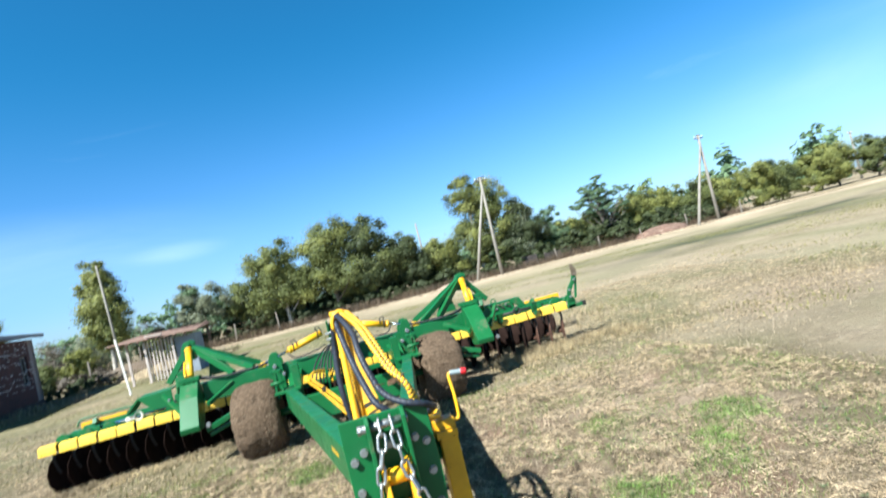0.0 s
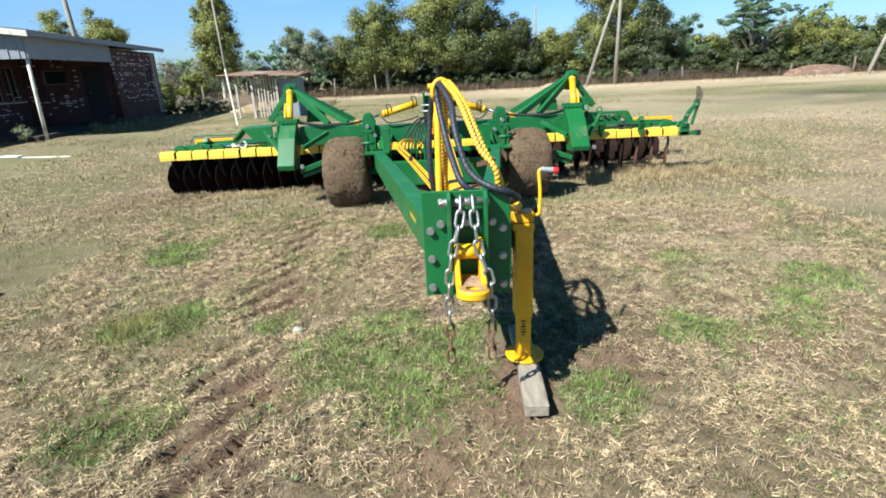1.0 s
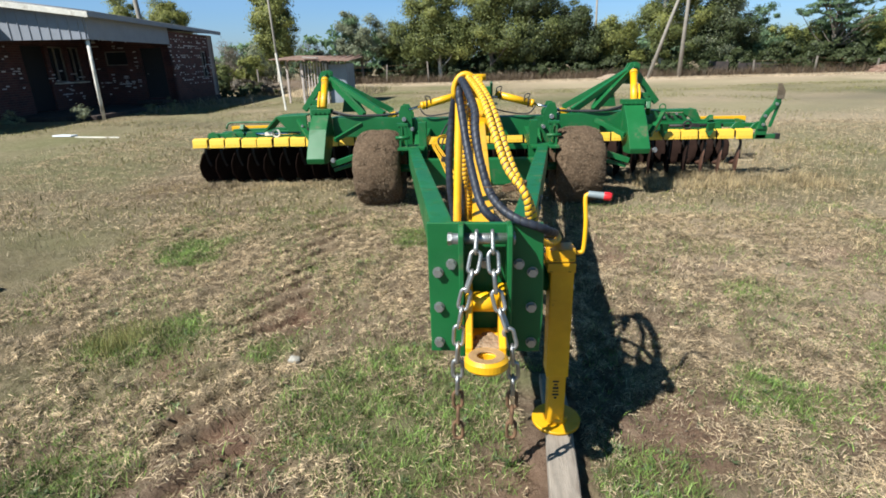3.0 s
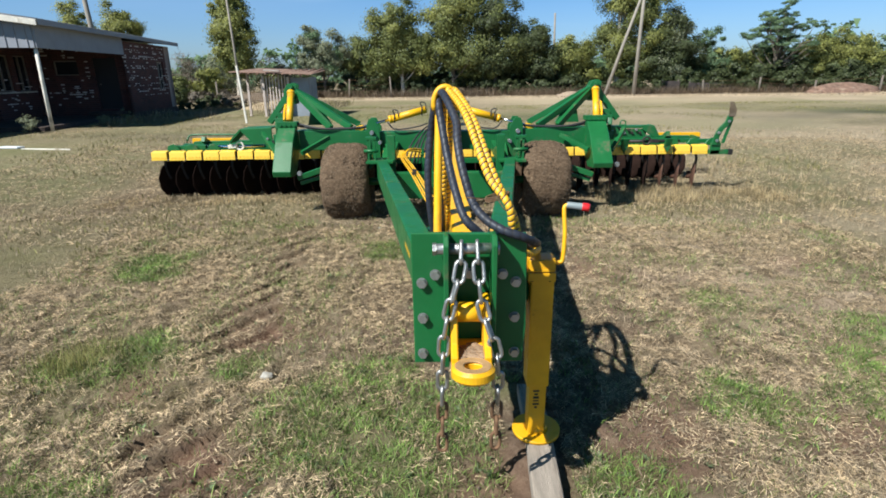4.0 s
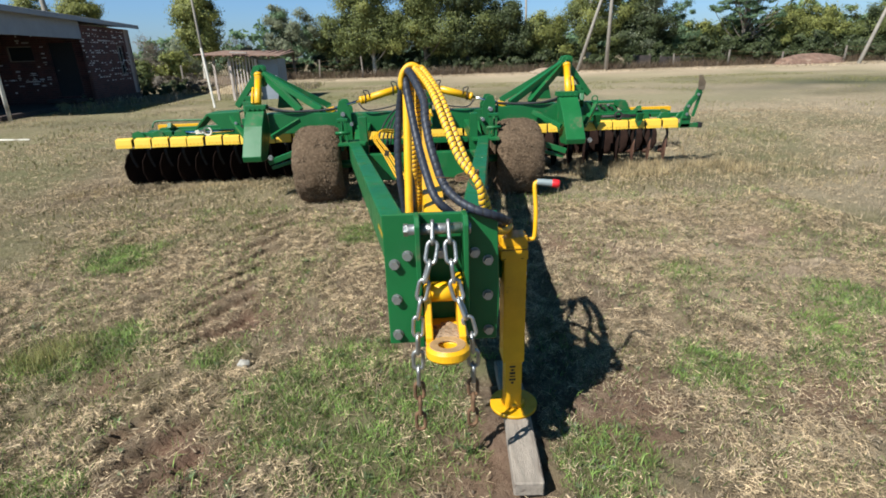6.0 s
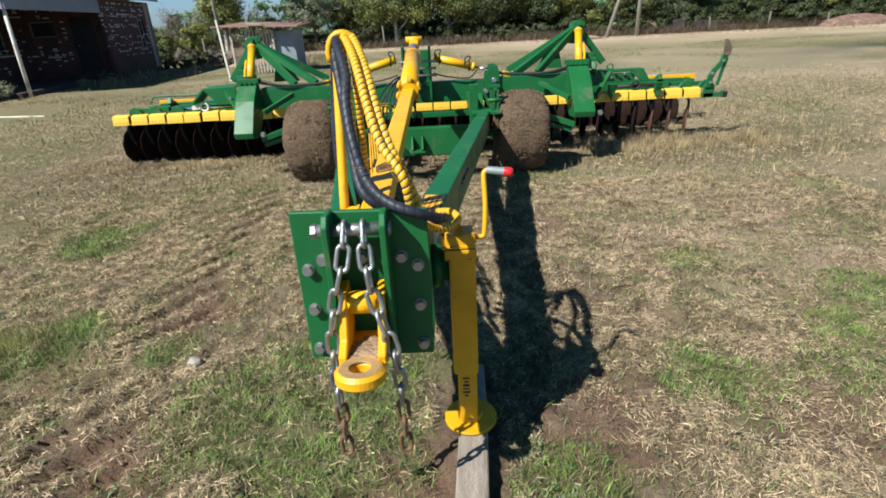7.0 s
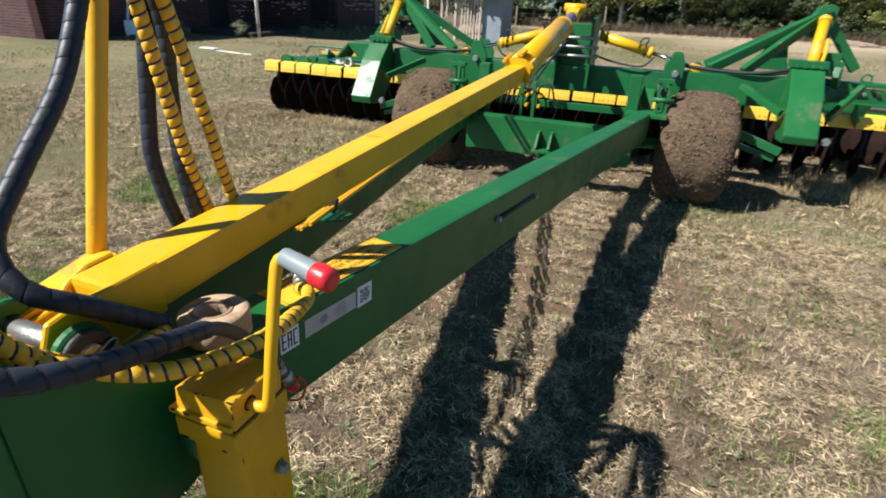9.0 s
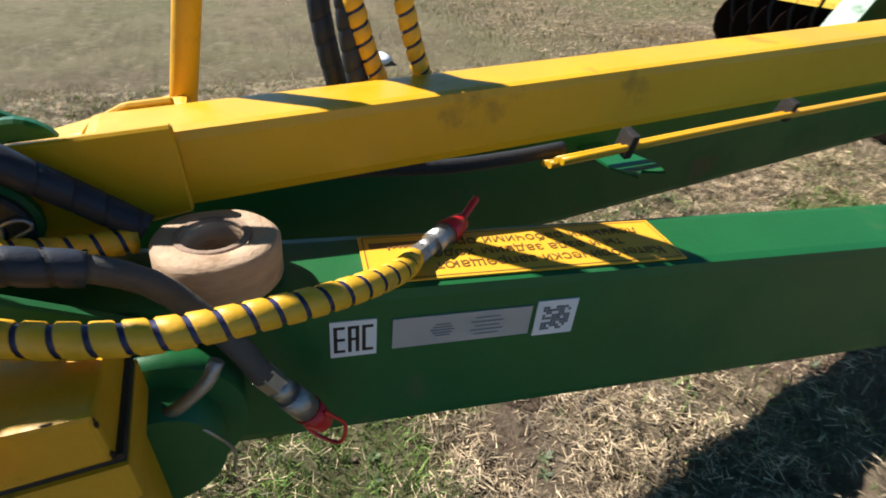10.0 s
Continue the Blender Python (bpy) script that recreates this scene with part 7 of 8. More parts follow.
# ---------- posts, poles, shed, fence ----------
def power_pole(base, top, strut, label, thick=0.15, armed=True):
    b, t = Vector(base), Vector(top)
    ob = thing("power_pole", label, "power pole", base, "power poles")
    bm = bmesh.new()
    tube(bm, [b - Vector((0, 0, 0.3)), b.lerp(t, 0.5), t], lambda k: thick * (1 - 0.35 * k), 8)
    wpart("pole", bm, CONCRETE, ob)
    if strut:
        bm = bmesh.new()
        s = Vector(strut)
        tube(bm, [s - Vector((0, 0, 0.2)), s.lerp(b.lerp(t, 0.88), 0.5), b.lerp(t, 0.88)], lambda k: thick * (0.9 - 0.3 * k), 8)
        wpart("strut", bm, CONCRETE, ob)
    if not armed:
        return ob
    bm = bmesh.new()
    d = Vector((1, 0.25, 0)).normalized()
    q = t - Vector((0, 0, 0.25))
    beam(bm, q - d * 0.55, q + d * 0.55, 0.08, 0.09, 0.01)
    beam(bm, q - d * 0.25 + Vector((0, 0, 0.25)), q + d * 0.25 + Vector((0, 0, 0.25)), 0.08, 0.09, 0.01)
    cr = wpart("crossarm", bm, BARK, ob)
    for k in (-0.5, -0.2, 0.2, 0.5):
        bm = bmesh.new()
        c = q + d * k
        cyl(bm, c + Vector((0, 0, 0.04)), c + Vector((0, 0, 0.12)), 0.015, 6)
        cyl(bm, c + Vector((0, 0, 0.11)), c + Vector((0, 0, 0.22)), 0.045, 8, 0.03)
        part("insulator", bm, STICKER_WHITE, cr)
    return ob


power_pole((14.0, 37.4, 0), (14.15, 37.5, 8.0), (11.8, 37.2, 0), "tall grey power pole with a slanting strut at the field edge")
power_pole((34.3, 36.6, 0), (34.4, 36.6, 7.6), (30.8, 35.0, 0), "grey power pole with a slanting strut by the hedge")
power_pole((10.9, 50.0, 0), (10.75, 50.0, 6.75), None, "distant dull power pole behind the trees", 0.12, False)
power_pole((-19.4, 31.0, 0), (-19.8, 31.0, 8.4), None, "whitish pole rising behind the house", 0.17)
power_pole((66.0, 48.0, 0), (66.0, 48.0, 6.0), None, "far power pole along the hedge", 0.14)


def leaning_mast():
    ob = thing("white_post", "whitewashed concrete post with a thin mast tied to it", "post", (-6.88, 17.8, 0))
    bm = bmesh.new()
    beam(bm, (-6.88, 17.8, -0.2), (-7.02, 17.82, 1.95), 0.062, 0.062, 0.010, (0, 1, 0))
    wpart("post_body", bm, WHITEWASH, ob)
    bm = bmesh.new()
    tube(bm, [Vector((-6.99, 17.90, 0.6)), Vector((-7.05, 17.90, 2.6)), Vector((-7.12, 17.90, 4.55))], lambda k: 0.045 - 0.012 * k, 8)
    wpart("mast", bm, CONCRETE, ob, "thin grey mast")


leaning_mast()


def shed():
    ob = thing("lean_to_shed", "small open lean-to with slatted side, grey door and ragged roof", "shed", (-6.6, 21.4, 0))
    for p, h in (((-7.05, 20.7), 1.60), ((-6.05, 20.7), 1.56), ((-7.05, 22.9), 1.75), ((-6.05, 22.9), 1.7), ((-7.9, 21.4), 1.72)):
        bm = bmesh.new()
        beam(bm, (*p, -0.1), (*p, h), 0.09, 0.09, 0.008, (0, 1, 0))
        wpart("corner_post", bm, SHED_WOOD, ob)
    for k in range(7):
        bm = bmesh.new()
        x = -6.95 + 0.125 * k
        beam(bm, (x, 20.74, 0.02), (x + 0.02, 20.74, 1.6), 0.048, 0.025, 0.003, (0, 1, 0))
        wpart("slat", bm, SHED_WOOD, ob)
    bm = bmesh.new()
    box(bm, (-5.62, 20.85, 0.76), (0.74, 0.05, 1.52), None, 0.006)
    box(bm, (-5.27, 21.6, 0.76), (0.05, 1.4, 1.56), None, 0.006)
    wpart("grey_door", bm, SHED_GREY, ob, "blue-grey sheet door")
    bm = bmesh.new()
    plate(bm, [(-8.3, 20.45, 1.76), (-5.0, 20.35, 1.64), (-4.95, 23.0, 1.80), (-7.9, 23.1, 1.92)], (0, 0, 1), 0.03, 0.006)
    rf = wpart("shed_roof", bm, ROOF_BOARD, ob, "ragged pinkish board roof")
    for k in range(9):
        bm = bmesh.new()
        x = -7.8 + 0.33 * k
        beam(bm, (x, 20.25 + 0.1 * random.random(), 1.70 - 0.02 * k / 2), (x + 0.05, 23.1, 1.88), 0.07, 0.035, 0.004)
        part("batten", bm, ROOF_BOARD, rf)
    bm = bmesh.new()
    box(bm, (-6.6, 20.5, 1.80), (0.6, 0.4, 0.06), Euler((0, 0.05, 0.2)).to_matrix(), 0.01)
    part("loose_board", bm, SHED_WOOD, rf)
    bm = bmesh.new()
    for k in range(14):
        a = -7.9 + 0.1 * k
        tube(bm, [Vector((a, 20.9, 0.1)), Vector((a + 0.5, 20.9, 1.6))], 0.006, 4)
        tube(bm, [Vector((a + 0.5, 20.9, 0.1)), Vector((a, 20.9, 1.6))], 0.006, 4)
    wpart("wire_mesh", bm, RUST, ob)


shed()


def fence():
    ob = thing("field_fence", "old wire fence on pale concrete posts along the trees", "fence", (0, 39.5, 0))
    posts = [(-14.5, 34.8, 1.3), (-12.2, 36.8, 1.4), (-9.3, 38.6, 1.3), (-6.6, 39.6, 1.35), (-3.4, 39.3, 1.5), (20.0, 39.6, 1.0), (24.4, 39.9, 1.15), (28.2, 39.2, 0.9), (33.0, 39.0, 1.2), (38.5, 38.4, 1.2)]
    for x, y, h in posts:
        bm = bmesh.new()
        beam(bm, (x, y, -0.1), (x + random.uniform(-0.10, 0.10), y, h), 0.10, 0.10, 0.012, (0, 1, 0))
        wpart("fence_post", bm, POST_DULL, ob)
    for (x0, y0, h0), (x1, y1, h1) in zip(posts, posts[1:]):
        if x1 - x0 > 8:
            continue
        for q in (0.35, 0.65, 0.92):
            bm = bmesh.new()
            tube(bm, [Vector((x0, y0, h0 * q)), Vector(((x0 + x1) / 2, (y0 + y1) / 2, (h0 + h1) / 2 * q - 0.05)), Vector((x1, y1, h1 * q))], 0.006, 4)
            wpart("fence_wire", bm, RUST, ob)


fence()


def bank_weeds():
    """Rank grass and dry weeds on the banks between the house and the shed."""
    for mat, count, label in ((STRAW, 6000, "tall dry grass on the banks by the house"), (OLIVE, 5000, "olive weeds on the banks by the house"), (LEAF_DRY, 3000, "dead weed stalks on the banks by the house")):
        x, y = scatter(count * 3, -14, -5, 17.5, 36, lambda x, y: np.clip(0.1 + value_noise(x * 0.7, y * 0.5, 77) + 0.25 * np.clip((y - 22) / 6, 0, 1), 0, 1) * (x > -11.9 - 0.086 * (y - 15)))
        n = len(x)
        blades("bank_weeds", x, y, RNG.uniform(0.08, 0.42, n), RNG.uniform(0.008, 0.02, n), RNG.uniform(0.1, 0.7, n), mat, label, "weeds")


bank_weeds()


def sheet_panel(x0, x1, h):
    ob = thing("sheet_fence_panel", "dull dark sheet panel between the hedge trees", "fence panel", ((x0 + x1) / 2, 40.3, 0), "grey sheet panels")
    bm = bmesh.new()
    beam(bm, (x0, 40.3, h / 2), (x1, 40.3, h / 2 - 0.03), 0.04, h, 0.004)
    wpart("sheet", bm, PANEL_DARK, ob)
    for x in (x0 + 0.1, x1 - 0.1):
        bm = bmesh.new()
        beam(bm, (x, 40.37, -0.1), (x, 40.37, h + 0.08), 0.08, 0.08, 0.006, (0, 1, 0))
        wpart("panel_post", bm, POST_DULL, ob)


sheet_panel(17.1, 18.5, 0.95)
sheet_panel(19.2, 21.9, 0.8)
RED_EARTH = material("reddish_dug_earth", (0.175, 0.105, 0.075), 0.95, var=0.45, scale=3, bump=1.0, bump_scale=9, dirt=(0.30, 0.22, 0.16), dirt_amount=0.3, dirt_scale=2)
lump("earth_mound", (30.0, 38.6, -0.1), (3.0, 1.2, 0.75), RED_EARTH, "low mound of brown earth at the field edge", "mound", 3, 4)
lump("earth_mound", (10.0, 36.6, -0.1), (1.6, 0.8, 0.45), material("dry_straw_heap", (0.27, 0.205, 0.145), 0.95, var=0.3, scale=6, bump=0.8), "low heap covered with dry straw", "mound", 6, 4)
lump("earth_mound", (-11.5, 31.8, -0.1), (2.0, 1.6, 0.6), CLOD, "brown earth bank beside the house", "mound", 9, 4)
lump("earth_mound", (-8.6, 27.0, -0.1), (1.6, 1.2, 0.45), material("dry_bank", (0.30, 0.23, 0.14), 0.95, var=0.35, scale=4, bump=0.8), "weedy earth bank near the shed", "mound", 12, 4)


def litter(name, pts, z, mat, label):
    bm = bmesh.new()
    plate(bm, [(x, y, z) for x, y in pts], (0, 0, 1), 0.03, 0.003)
    tagged(part(name, bm, mat), label, "litter")


litter("white_board", [(-10.6, 11.15), (-10.05, 11.08), (-10.0, 11.25), (-10.5, 11.35)], 0.03, PLASTIC_WHITE, "white board lying in the grass by the house")
litter("white_lath", [(-9.9, 11.0), (-8.6, 10.76), (-8.6, 10.785), (-9.9, 11.03)], 0.012, WHITEWASH, "narrow white lath lying in the grass")
lump("crumpled_paper", (-3.76, 1.74, 0.03), (0.13, 0.08, 0.05), PLASTIC_WHITE, "crumpled white paper lying in the grass", "litter", 4, 2)


def garden_chair():
    ob = thing("white_trestle", "white painted trestle standing by the house wall", "trestle", (-14.4, 12.6, 0))
    bm = bmesh.new()
    box(bm, (-14.4, 12.6, 0.28), (0.55, 0.45, 0.40), Euler((0, 0, 0.5)).to_matrix(), 0.02)
    wpart("panel", bm, PLASTIC_WHITE, ob)
    bm = bmesh.new()
    for dx in (-0.3, 0.25):
        beam(bm, (-14.4 + dx, 12.45, 0), (-14.4 + dx * 0.4 - 0.15, 12.7, 1.15), 0.07, 0.05, 0.006)
    wpart("leg", bm, PLASTIC_WHITE, ob)


garden_chair()

# ---------- trees and hedges ----------
def leaf_cloud(blobs, n, size, seed, gap=0.15, long=1.5, flat=0.0, clumps=60):
    """Leaves in clumps spread through the blobs (centre, radii), thinner inside, with an uneven outline."""
    g = np.random.default_rng(seed)
    vol = np.array([r[0] * r[1] * r[2] for _, r in blobs]) ** 0.7
    pick = g.choice(len(blobs), clumps, p=vol / vol.sum())
    c = np.array([b[0] for b in blobs], float)[pick]
    r = np.array([b[1] for b in blobs], float)[pick]
    d = g.normal(0, 1, (clumps, 3))
    d /= np.linalg.norm(d, axis=1)[:, None]
    q = g.uniform(0.12, 1.0, clumps) ** 0.45 * g.uniform(0.82, 1.12, clumps)
    centre = c + d * r * q[:, None]
    spread = r.min(1) * g.uniform(0.16, 0.36, clumps)
    k = g.integers(0, clumps, n)
    off = g.normal(0, 1, (n, 3))
    off[:, 2] *= 0.75 - flat * 0.55
    p = centre[k] + off * spread[k][:, None] * 0.62
    ok = p[:, 2] > 0.05
    p = p[ok]
    n = len(p)
    k = k[ok]
    # leaves face outwards from their clump and crown, with some scatter
    face = (p - centre[k]) / (spread[k][:, None] + 1e-6) + 1.3 * d[k] + np.array([0, 0, 0.35]) + g.normal(0, 0.75, (n, 3))
    face /= np.linalg.norm(face, axis=1)[:, None]
    a = np.cross(face, g.normal(0, 1, (n, 3)))
    a /= np.linalg.norm(a, axis=1)[:, None]
    b = np.cross(face, a)
    s = size * g.uniform(0.5, 1.25, n)[:, None]
    v = np.stack([p - a * s * long * 0.5 - b * s * 0.5, p - a * s * long * 0.5 + b * s * 0.5, p + a * s * long * 0.5], 1).reshape(-1, 3)
    return v, np.arange(n * 3).reshape(-1, 3), centre


def tree(base, height, blobs, n, size, leaf, label, bark=None, trunk=0.16, stem_to=0.75, seed=0, clumps=60, name="tree", limbs=9, second=None, flat=0.0, long=1.5):
    ob = thing(name, label, name, (base[0], base[1], 0), "trees at the field edge")
    b = Vector((base[0], base[1], 0))
    world_blobs = [((b.x + c[0], b.y + c[1], c[2]), r) for c, r in blobs]
    v, f, centres = leaf_cloud(world_blobs, int(n * 1.75), size * 0.78, seed, clumps=clumps, flat=flat, long=long)
    rr = random.Random(seed)
    bm = bmesh.new()
    top = b + Vector((rr.uniform(-0.3, 0.3), rr.uniform(-0.3, 0.3), height * stem_to))
    tube(bm, curve_points([b - Vector((0, 0, 0.2)), b.lerp(top, 0.35) + Vector((rr.uniform(-0.12, 0.12), 0, 0)), b.lerp(top, 0.7) + Vector((rr.uniform(-0.15, 0.15), 0, 0)), top], 0.3), lambda k: trunk * (1 - 0.8 * k), 8)
    for k in range(min(limbs, len(centres))):
        e = Vector(centres[k * len(centres) // limbs])
        s = b.lerp(top, min(0.95, max(0.2, 0.25 + 0.6 * k / limbs)))
        if e.z < s.z - 0.5:
            s = b.lerp(top, 0.3)
        mid = s.lerp(e, 0.5) + Vector((0, 0, -0.1 * (e - s).length))
        tube(bm, curve_points([s, mid, e], 0.3), lambda q: trunk * 0.4 * (1 - 0.8 * q), 5)
    wpart("trunk", bm, bark or BARK, ob)
    crown = new("crown", mesh_from("crown", v - np.array(b), f, leaf))
    crown.parent = ob
    if second:
        v, f, _ = leaf_cloud(world_blobs, int(n * 0.5), size * 0.78, seed + 500, clumps=max(6, clumps // 3), flat=flat, long=long)
        c2 = new("foliage", mesh_from("foliage", v - np.array(b), f, second))
        c2.parent = ob
    return ob


# the poplar, and two more behind the house
tree((-14.2, 38.0), 8.0, [((0, 0, 6.0), (1.05, 1.0, 2.1)), ((0.1, 0, 4.5), (1.5, 1.4, 2.3)), ((0, 0, 2.8), (1.45, 1.4, 1.4))], 21000, 0.125, LEAF_YELLOW, "upright green poplar with a slim dense crown", BARK_PALE, 0.17, 0.9, 11, 170, second=LEAF)
tree((-22.8, 34.5), 6.0, [((0, 0, 4.0), (1.2, 1.2, 1.9))], 14000, 0.095, LEAF_YELLOW, "young poplar whose crown shows over the house roof", BARK_PALE, 0.14, 0.9, 12, 60)
tree((-19.9, 34.5), 6.2, [((0, 0, 4.1), (1.35, 1.2, 2.0))], 14000, 0.095, LEAF_YELLOW, "young poplar whose crown shows over the house roof", BARK_PALE, 0.14, 0.9, 13, 60)
# silvery tree
tree((-8.6, 41.0), 5.3, [((-0.9, 0, 4.1), (1.0, 1.2, 1.2)), ((0.8, 0, 3.5), (1.5, 1.3, 1.3)), ((-0.3, 0, 2.6), (1.9, 1.4, 1.2))], 11050, 0.12, LEAF_SILVER, "silvery olive-like tree with a loose crown", BARK, 0.15, 0.7, 14, 70, second=LEAF_BLUE)
# the broad group in the middle
tree((-5.6, 41.8), 4.6, [((0, 0, 2.9), (2.0, 1.6, 1.6)), ((1.2, 0, 1.6), (1.8, 1.4, 1.2))], 12750, 0.125, LEAF, "bushy green tree at the edge of the thicket", BARK, 0.16, 0.6, 15, 70, second=LEAF_DARK_SHADED)
tree((-2.6, 41.2), 6.5, [((-0.3, 0, 5.2), (2.2, 1.8, 1.9)), ((0.5, 0.3, 2.9), (2.5, 1.8, 1.7)), ((-1.5, 0, 3.2), (1.4, 1.4, 1.5))], 22100, 0.13, LEAF, "broad leafy tree with yellowish green crown", BARK_PALE, 0.2, 0.6, 16, 120, second=LEAF_YELLOW)
tree((1.2, 41.6), 7.3, [((0.2, 0, 5.8), (2.4, 1.9, 2.0)), ((-0.8, 0, 3.5), (2.4, 1.8, 1.7)), ((1.4, 0, 3.0), (2.0, 1.7, 1.7))], 23800, 0.13, LEAF, "broad leafy tree with yellowish green crown", BARK, 0.22, 0.6, 17, 130, second=LEAF_YELLOW)
# the thicket's shadow side is put into the leaf colour of these two
tree((4.6, 41.8), 7.2, [((-0.3, 0, 5.7), (2.0, 1.7, 1.9)), ((0.8, 0, 3.6), (2.2, 1.7, 1.7)), ((-0.5, 0, 2.6), (2.0, 1.6, 1.5))], 22100, 0.13, LEAF_DARK_SHADED, "broad thicket tree with shade put into its leaf colour", BARK, 0.22, 0.6, 18, 120, second=LEAF)
tree((7.7, 42.2), 5.4, [((-0.2, 0, 3.8), (1.6, 1.5, 1.6)), ((0.6, 0, 2.3), (2.0, 1.5, 1.4))], 14450, 0.125, LEAF_DARK_SHADED, "tree with a rounded shaggy crown, shade put into its leaves", BARK, 0.18, 0.6, 19, 80, second=LEAF)
tree((10.6, 43.0), 4.8, [((0, 0, 3.0), (1.8, 1.5, 1.6)), ((0.8, 0, 1.6), (1.8, 1.4, 1.2))], 11900, 0.125, LEAF_YELLOW, "yellowish green bushy tree of the thicket", BARK, 0.15, 0.6, 20, 70, second=LEAF)
# tall tree behind the pole
tree((14.6, 43.2), 9.3, [((-0.4, 0, 7.9), (1.9, 1.6, 1.6)), ((2.0, 0, 7.0), (1.9, 1.6, 1.9)), ((2.6, 0, 4.6), (2.0, 1.6, 2.0)), ((0.4, 0, 6.0), (2.4, 1.9, 2.0)), ((-0.2, 0, 3.8), (2.3, 1.8, 1.9)), ((0.6, 0, 2.0), (2.4, 1.7, 1.5))], 30000, 0.12, LEAF, "tall leafy tree that stands over the hedge", BARK_PALE, 0.25, 0.7, 21, 130, second=LEAF_YELLOW)
tree((18.9, 43.0), 6.6, [((0, 0, 4.8), (1.8, 1.5, 1.6)), ((0.7, 0, 3.3), (2.1, 1.6, 1.5)), ((-0.8, 0, 2.2), (2.0, 1.6, 1.5))], 16150, 0.13, LEAF_DARK_SHADED, "dark green tree with drooping loose branches", BARK, 0.2, 0.7, 22, 90, second=LEAF_SILVER)
tree((22.0, 43.6), 5.2, [((0, 0, 4.0), (0.9, 0.9, 1.0)), ((0.2, 0, 2.4), (1.4, 1.2, 1.2))], 5950, 0.12, LEAF_BLUE, "thin blue-green young tree in the hedge", BARK, 0.1, 0.8, 23, 30)
# feathery tree
tree((27.0, 42.6), 6.7, [((0.3, 0, 6.2), (0.8, 0.8, 0.9)), ((-0.2, 0, 5.4), (1.7, 1.3, 0.8)), ((-1.2, 0, 4.6), (2.2, 1.5, 0.8)), ((2.2, 0, 5.0), (1.6, 1.2, 0.5)), ((0.9, 0, 3.6), (2.4, 1.5, 0.9))], 17000, 0.075, LEAF_BLUE, "feathery blue-green acacia with layered open branches", BARK, 0.15, 0.9, 24, 170, limbs=34, flat=0.75, long=2.4)
# the hedge to the right
for k in range(11):
    x = 24.0 + 3.6 * k
    y = 44.0 - 0.35 * max(0, k - 3) + (k % 2) * 1.2
    h = (3.6, 3.9, 4.6, 5.0, 4.5, 4.6, 4.9, 5.0, 4.6, 5.2, 5.0)[k]
    tree((x, y), h, [((-0.6, 0, h * 0.66), (1.9, 1.6, h * 0.30)), ((0.9, 0, h * 0.55), (2.0, 1.6, h * 0.32)), ((0, 0, h * 0.28), (2.4, 1.6, h * 0.26))], 11900, 0.13,
         (LEAF_YELLOW, LEAF, LEAF_YELLOW)[k % 3], ("yellow-green hedge tree with a spreading crown", "green hedge tree with a bushy crown", "yellow-green hedge tree with a spreading crown")[k % 3], BARK, 0.13, 0.6, 40 + k, 70, second=(LEAF, LEAF_DARK_SHADED, LEAF)[k % 3])
# scrub behind the shed and beside the house
for k, (x, y, h, leaf, lab) in enumerate(((-19.0, 40.5, 3.4, LEAF_DRY, "leafless greyish shrub behind the fence"), (-16.6, 41.5, 3.7, LEAF_SILVER, "greyish half-bare shrub behind the fence"), (-12.3, 41.5, 3.2, LEAF_DRY, "leafless greyish shrub behind the fence"),
                                          (-15.6, 35.8, 2.2, LEAF_YELLOW, "yellow-green young shrub by the bank"), (-17.2, 34.6, 1.8, LEAF, "green shrub growing beside the house"), (-11.8, 38.4, 1.9, LEAF, "green shrub by the fence"),
                                          (-10.2, 39.4, 1.8, LEAF_DARK_SHADED, "dark green shrub by the fence"), (-15.6, 31.4, 0.9, LEAF_DARK_SHADED, "dark weeds at the house corner"), (-13.2, 32.6, 0.8, LEAF_DRY, "dry brown weeds on the earth bank"))):
    tree((x, y), h, [((0, 0, h * 0.55), (h * 0.5, h * 0.45, h * 0.45)), ((h * 0.25, 0, h * 0.35), (h * 0.5, h * 0.4, h * 0.35))], 3200 if leaf is not LEAF_DRY else 2600, 0.13 if leaf is not LEAF_DRY else 0.035, leaf, lab, BARK, 0.07, 0.7, 70 + k, 40, "shrub", 14 if leaf is LEAF_DRY else 7, long=1.5 if leaf is not LEAF_DRY else 14.0)
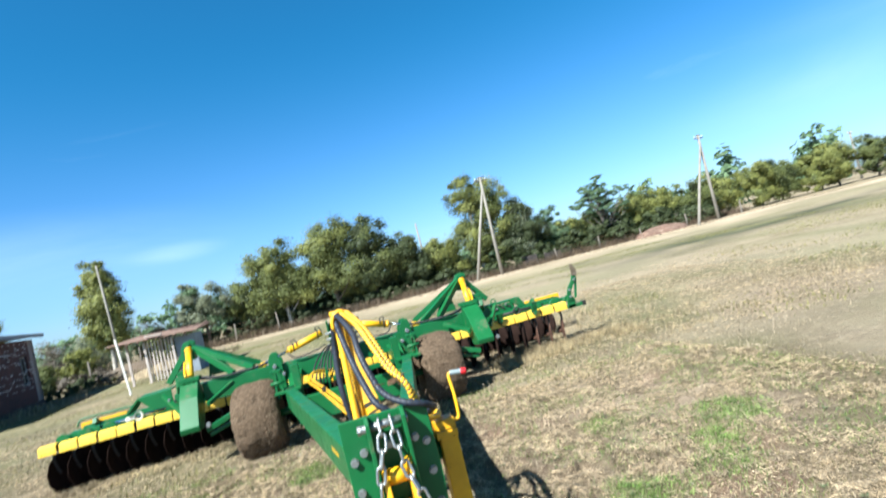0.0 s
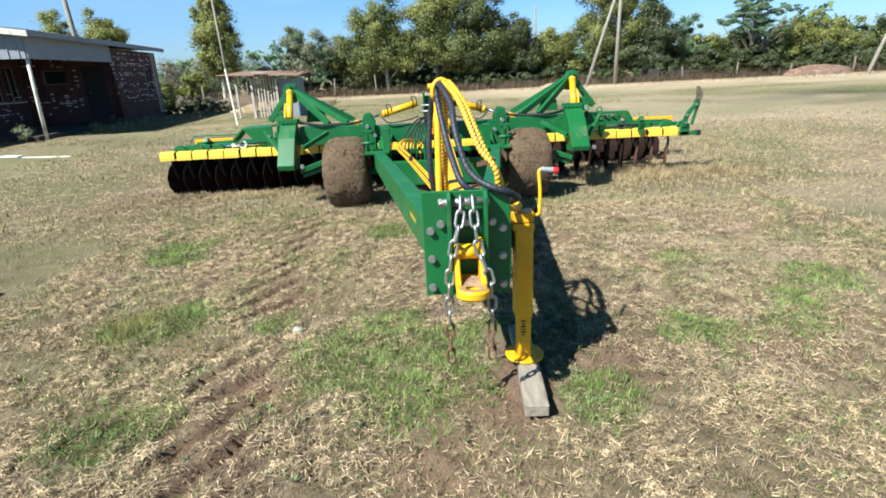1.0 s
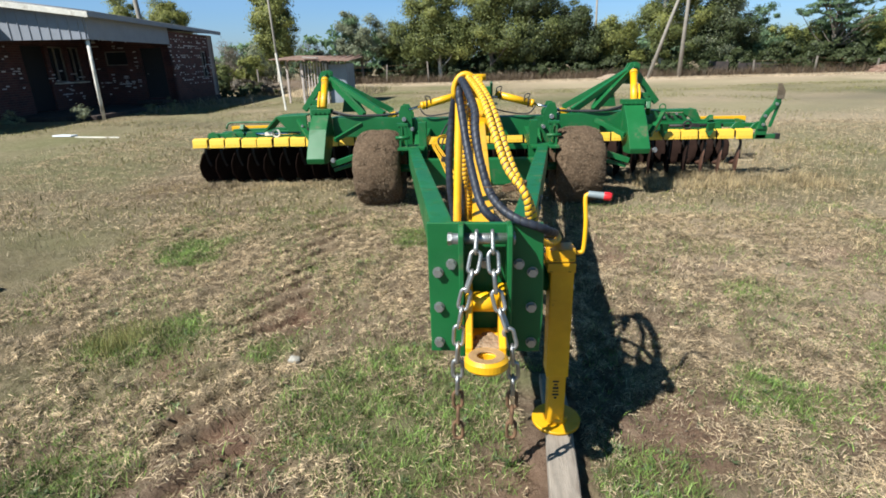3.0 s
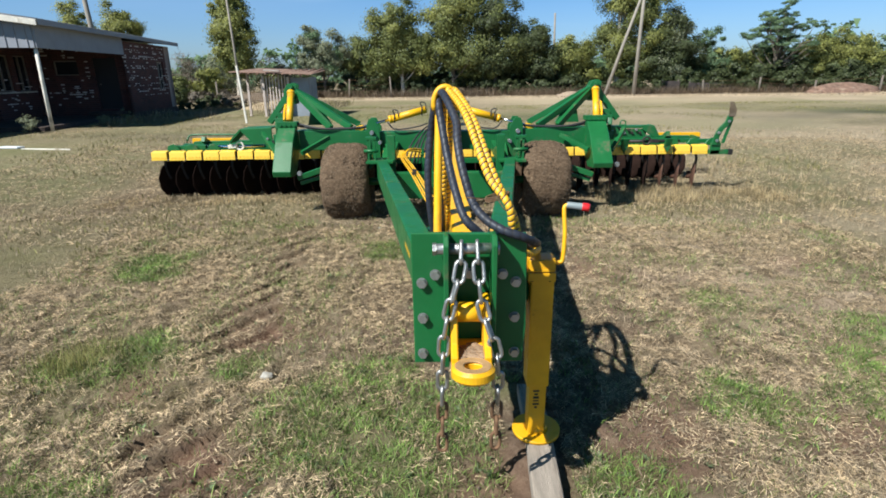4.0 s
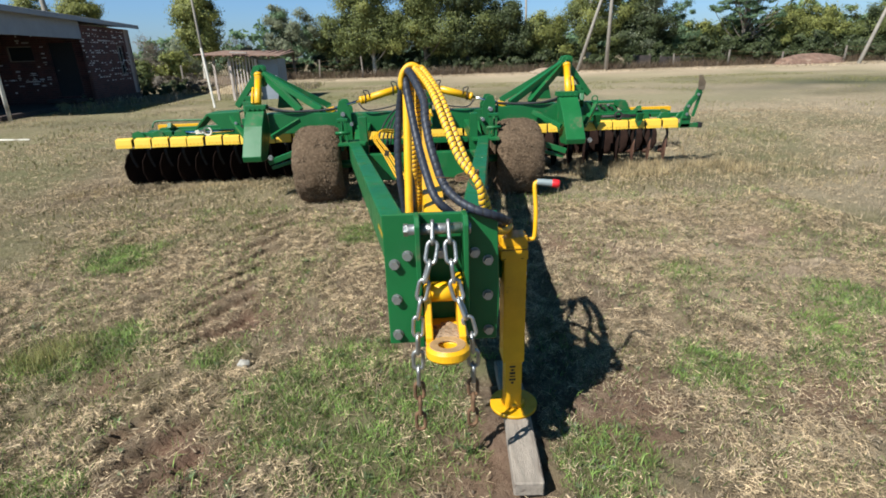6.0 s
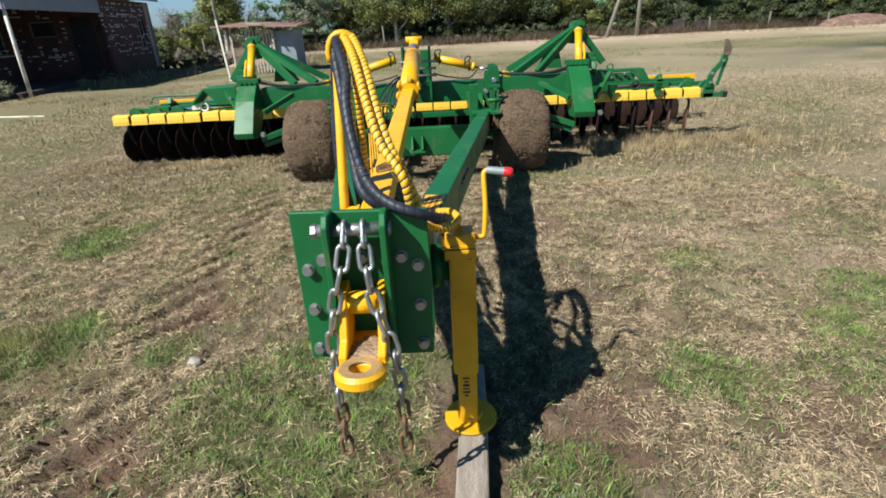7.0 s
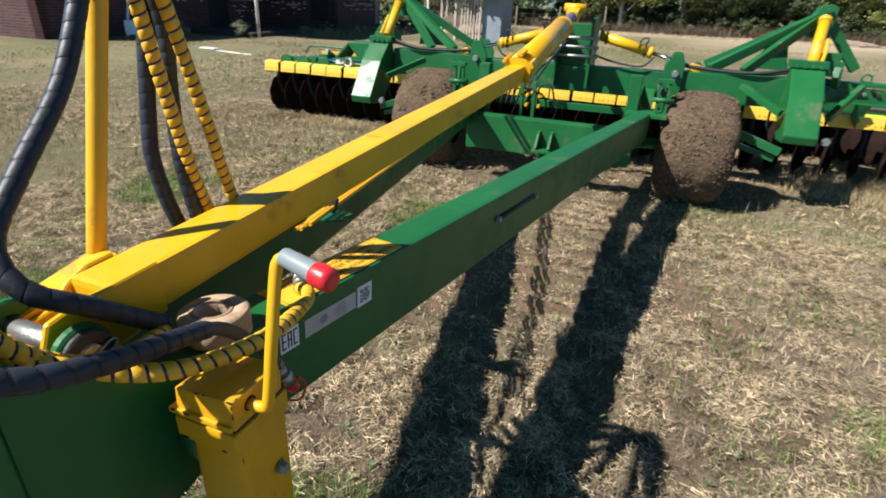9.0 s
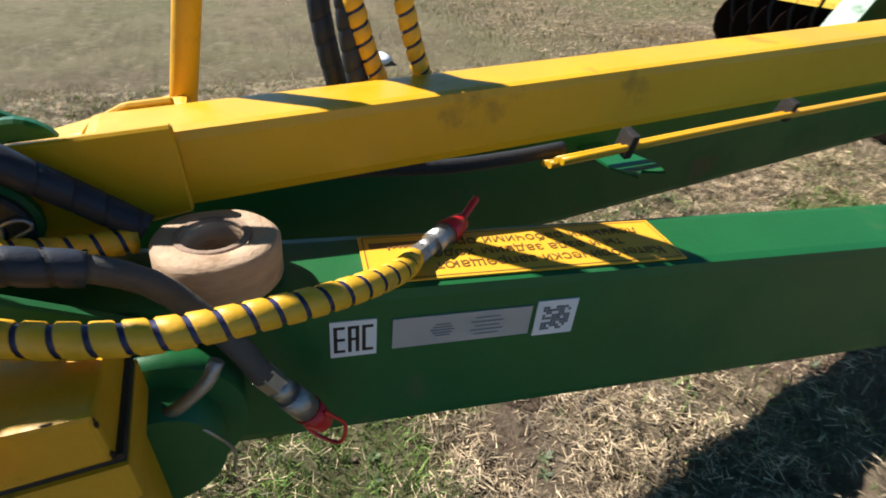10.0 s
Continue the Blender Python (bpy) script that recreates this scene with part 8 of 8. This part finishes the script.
# undergrowth in front of the trees; shade under the crowns is put into its leaves
g = np.random.default_rng(3)
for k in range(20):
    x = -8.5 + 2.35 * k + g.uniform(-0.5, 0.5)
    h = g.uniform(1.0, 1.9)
    tree((x, 41.2 - 0.03 * max(0, x - 12) * 2 + g.uniform(-0.3, 0.6)), h, [((0, 0, h * 0.5), (1.5, 0.8, h * 0.5))], 4420, 0.12, LEAF_DARK_SHADED, "undergrowth shrub beneath the trees, shade put into its dark leaves", BARK, 0.05, 0.6, 100 + k, 36, "shrub", 5)
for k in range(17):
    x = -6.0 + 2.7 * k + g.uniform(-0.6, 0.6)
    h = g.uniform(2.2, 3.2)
    tree((x, 43.6 - 0.06 * max(0, x - 12) + g.uniform(-0.4, 0.4)), h, [((0, 0, h * 0.48), (1.9, 0.9, h * 0.5))], 2400, 0.19, LEAF_DARK_SHADED, "tall undergrowth shrub between the trunks, shade put into its leaves", BARK, 0.05, 0.6, 160 + k, 30, "shrub", 5)
# rank weeds; their dark leaves also carry the house's shade on the bank
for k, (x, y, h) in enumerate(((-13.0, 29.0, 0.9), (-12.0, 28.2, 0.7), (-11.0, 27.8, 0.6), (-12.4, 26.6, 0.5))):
    tree((x, y), h, [((0, 0, h * 0.45), (1.1, 0.8, h * 0.5))], 1500, 0.09, LEAF_DARK_SHADED if k % 2 else LEAF_DRY, "dark rank weeds on the shaded bank", BARK, 0.02, 0.6, 190 + k, 24, "weed_clump", 5)
# weeds by the porch
for k, (x, y, h) in enumerate(((-12.5, 14.9, 0.55), (-11.8, 17.6, 0.35), (-12.7, 20.4, 0.4), (-13.6, 13.4, 0.5))):
    tree((x, y), h, [((0, 0, h * 0.5), (h * 0.7, h * 0.6, h * 0.5))], 700, 0.045, LEAF_SILVER, "grey-green weeds growing beside the porch", BARK, 0.01, 0.6, 130 + k, 16, "weed_clump", 3)


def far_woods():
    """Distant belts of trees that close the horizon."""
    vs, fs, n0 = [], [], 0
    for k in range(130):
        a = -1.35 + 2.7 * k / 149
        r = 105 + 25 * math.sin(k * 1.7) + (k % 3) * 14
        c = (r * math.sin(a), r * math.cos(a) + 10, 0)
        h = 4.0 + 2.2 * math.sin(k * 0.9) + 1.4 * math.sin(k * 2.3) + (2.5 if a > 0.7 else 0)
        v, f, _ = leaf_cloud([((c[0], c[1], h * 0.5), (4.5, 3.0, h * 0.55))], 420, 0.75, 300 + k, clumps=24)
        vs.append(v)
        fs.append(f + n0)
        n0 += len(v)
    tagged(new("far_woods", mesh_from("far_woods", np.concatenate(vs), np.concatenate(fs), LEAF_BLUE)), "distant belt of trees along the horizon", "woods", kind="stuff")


far_woods()
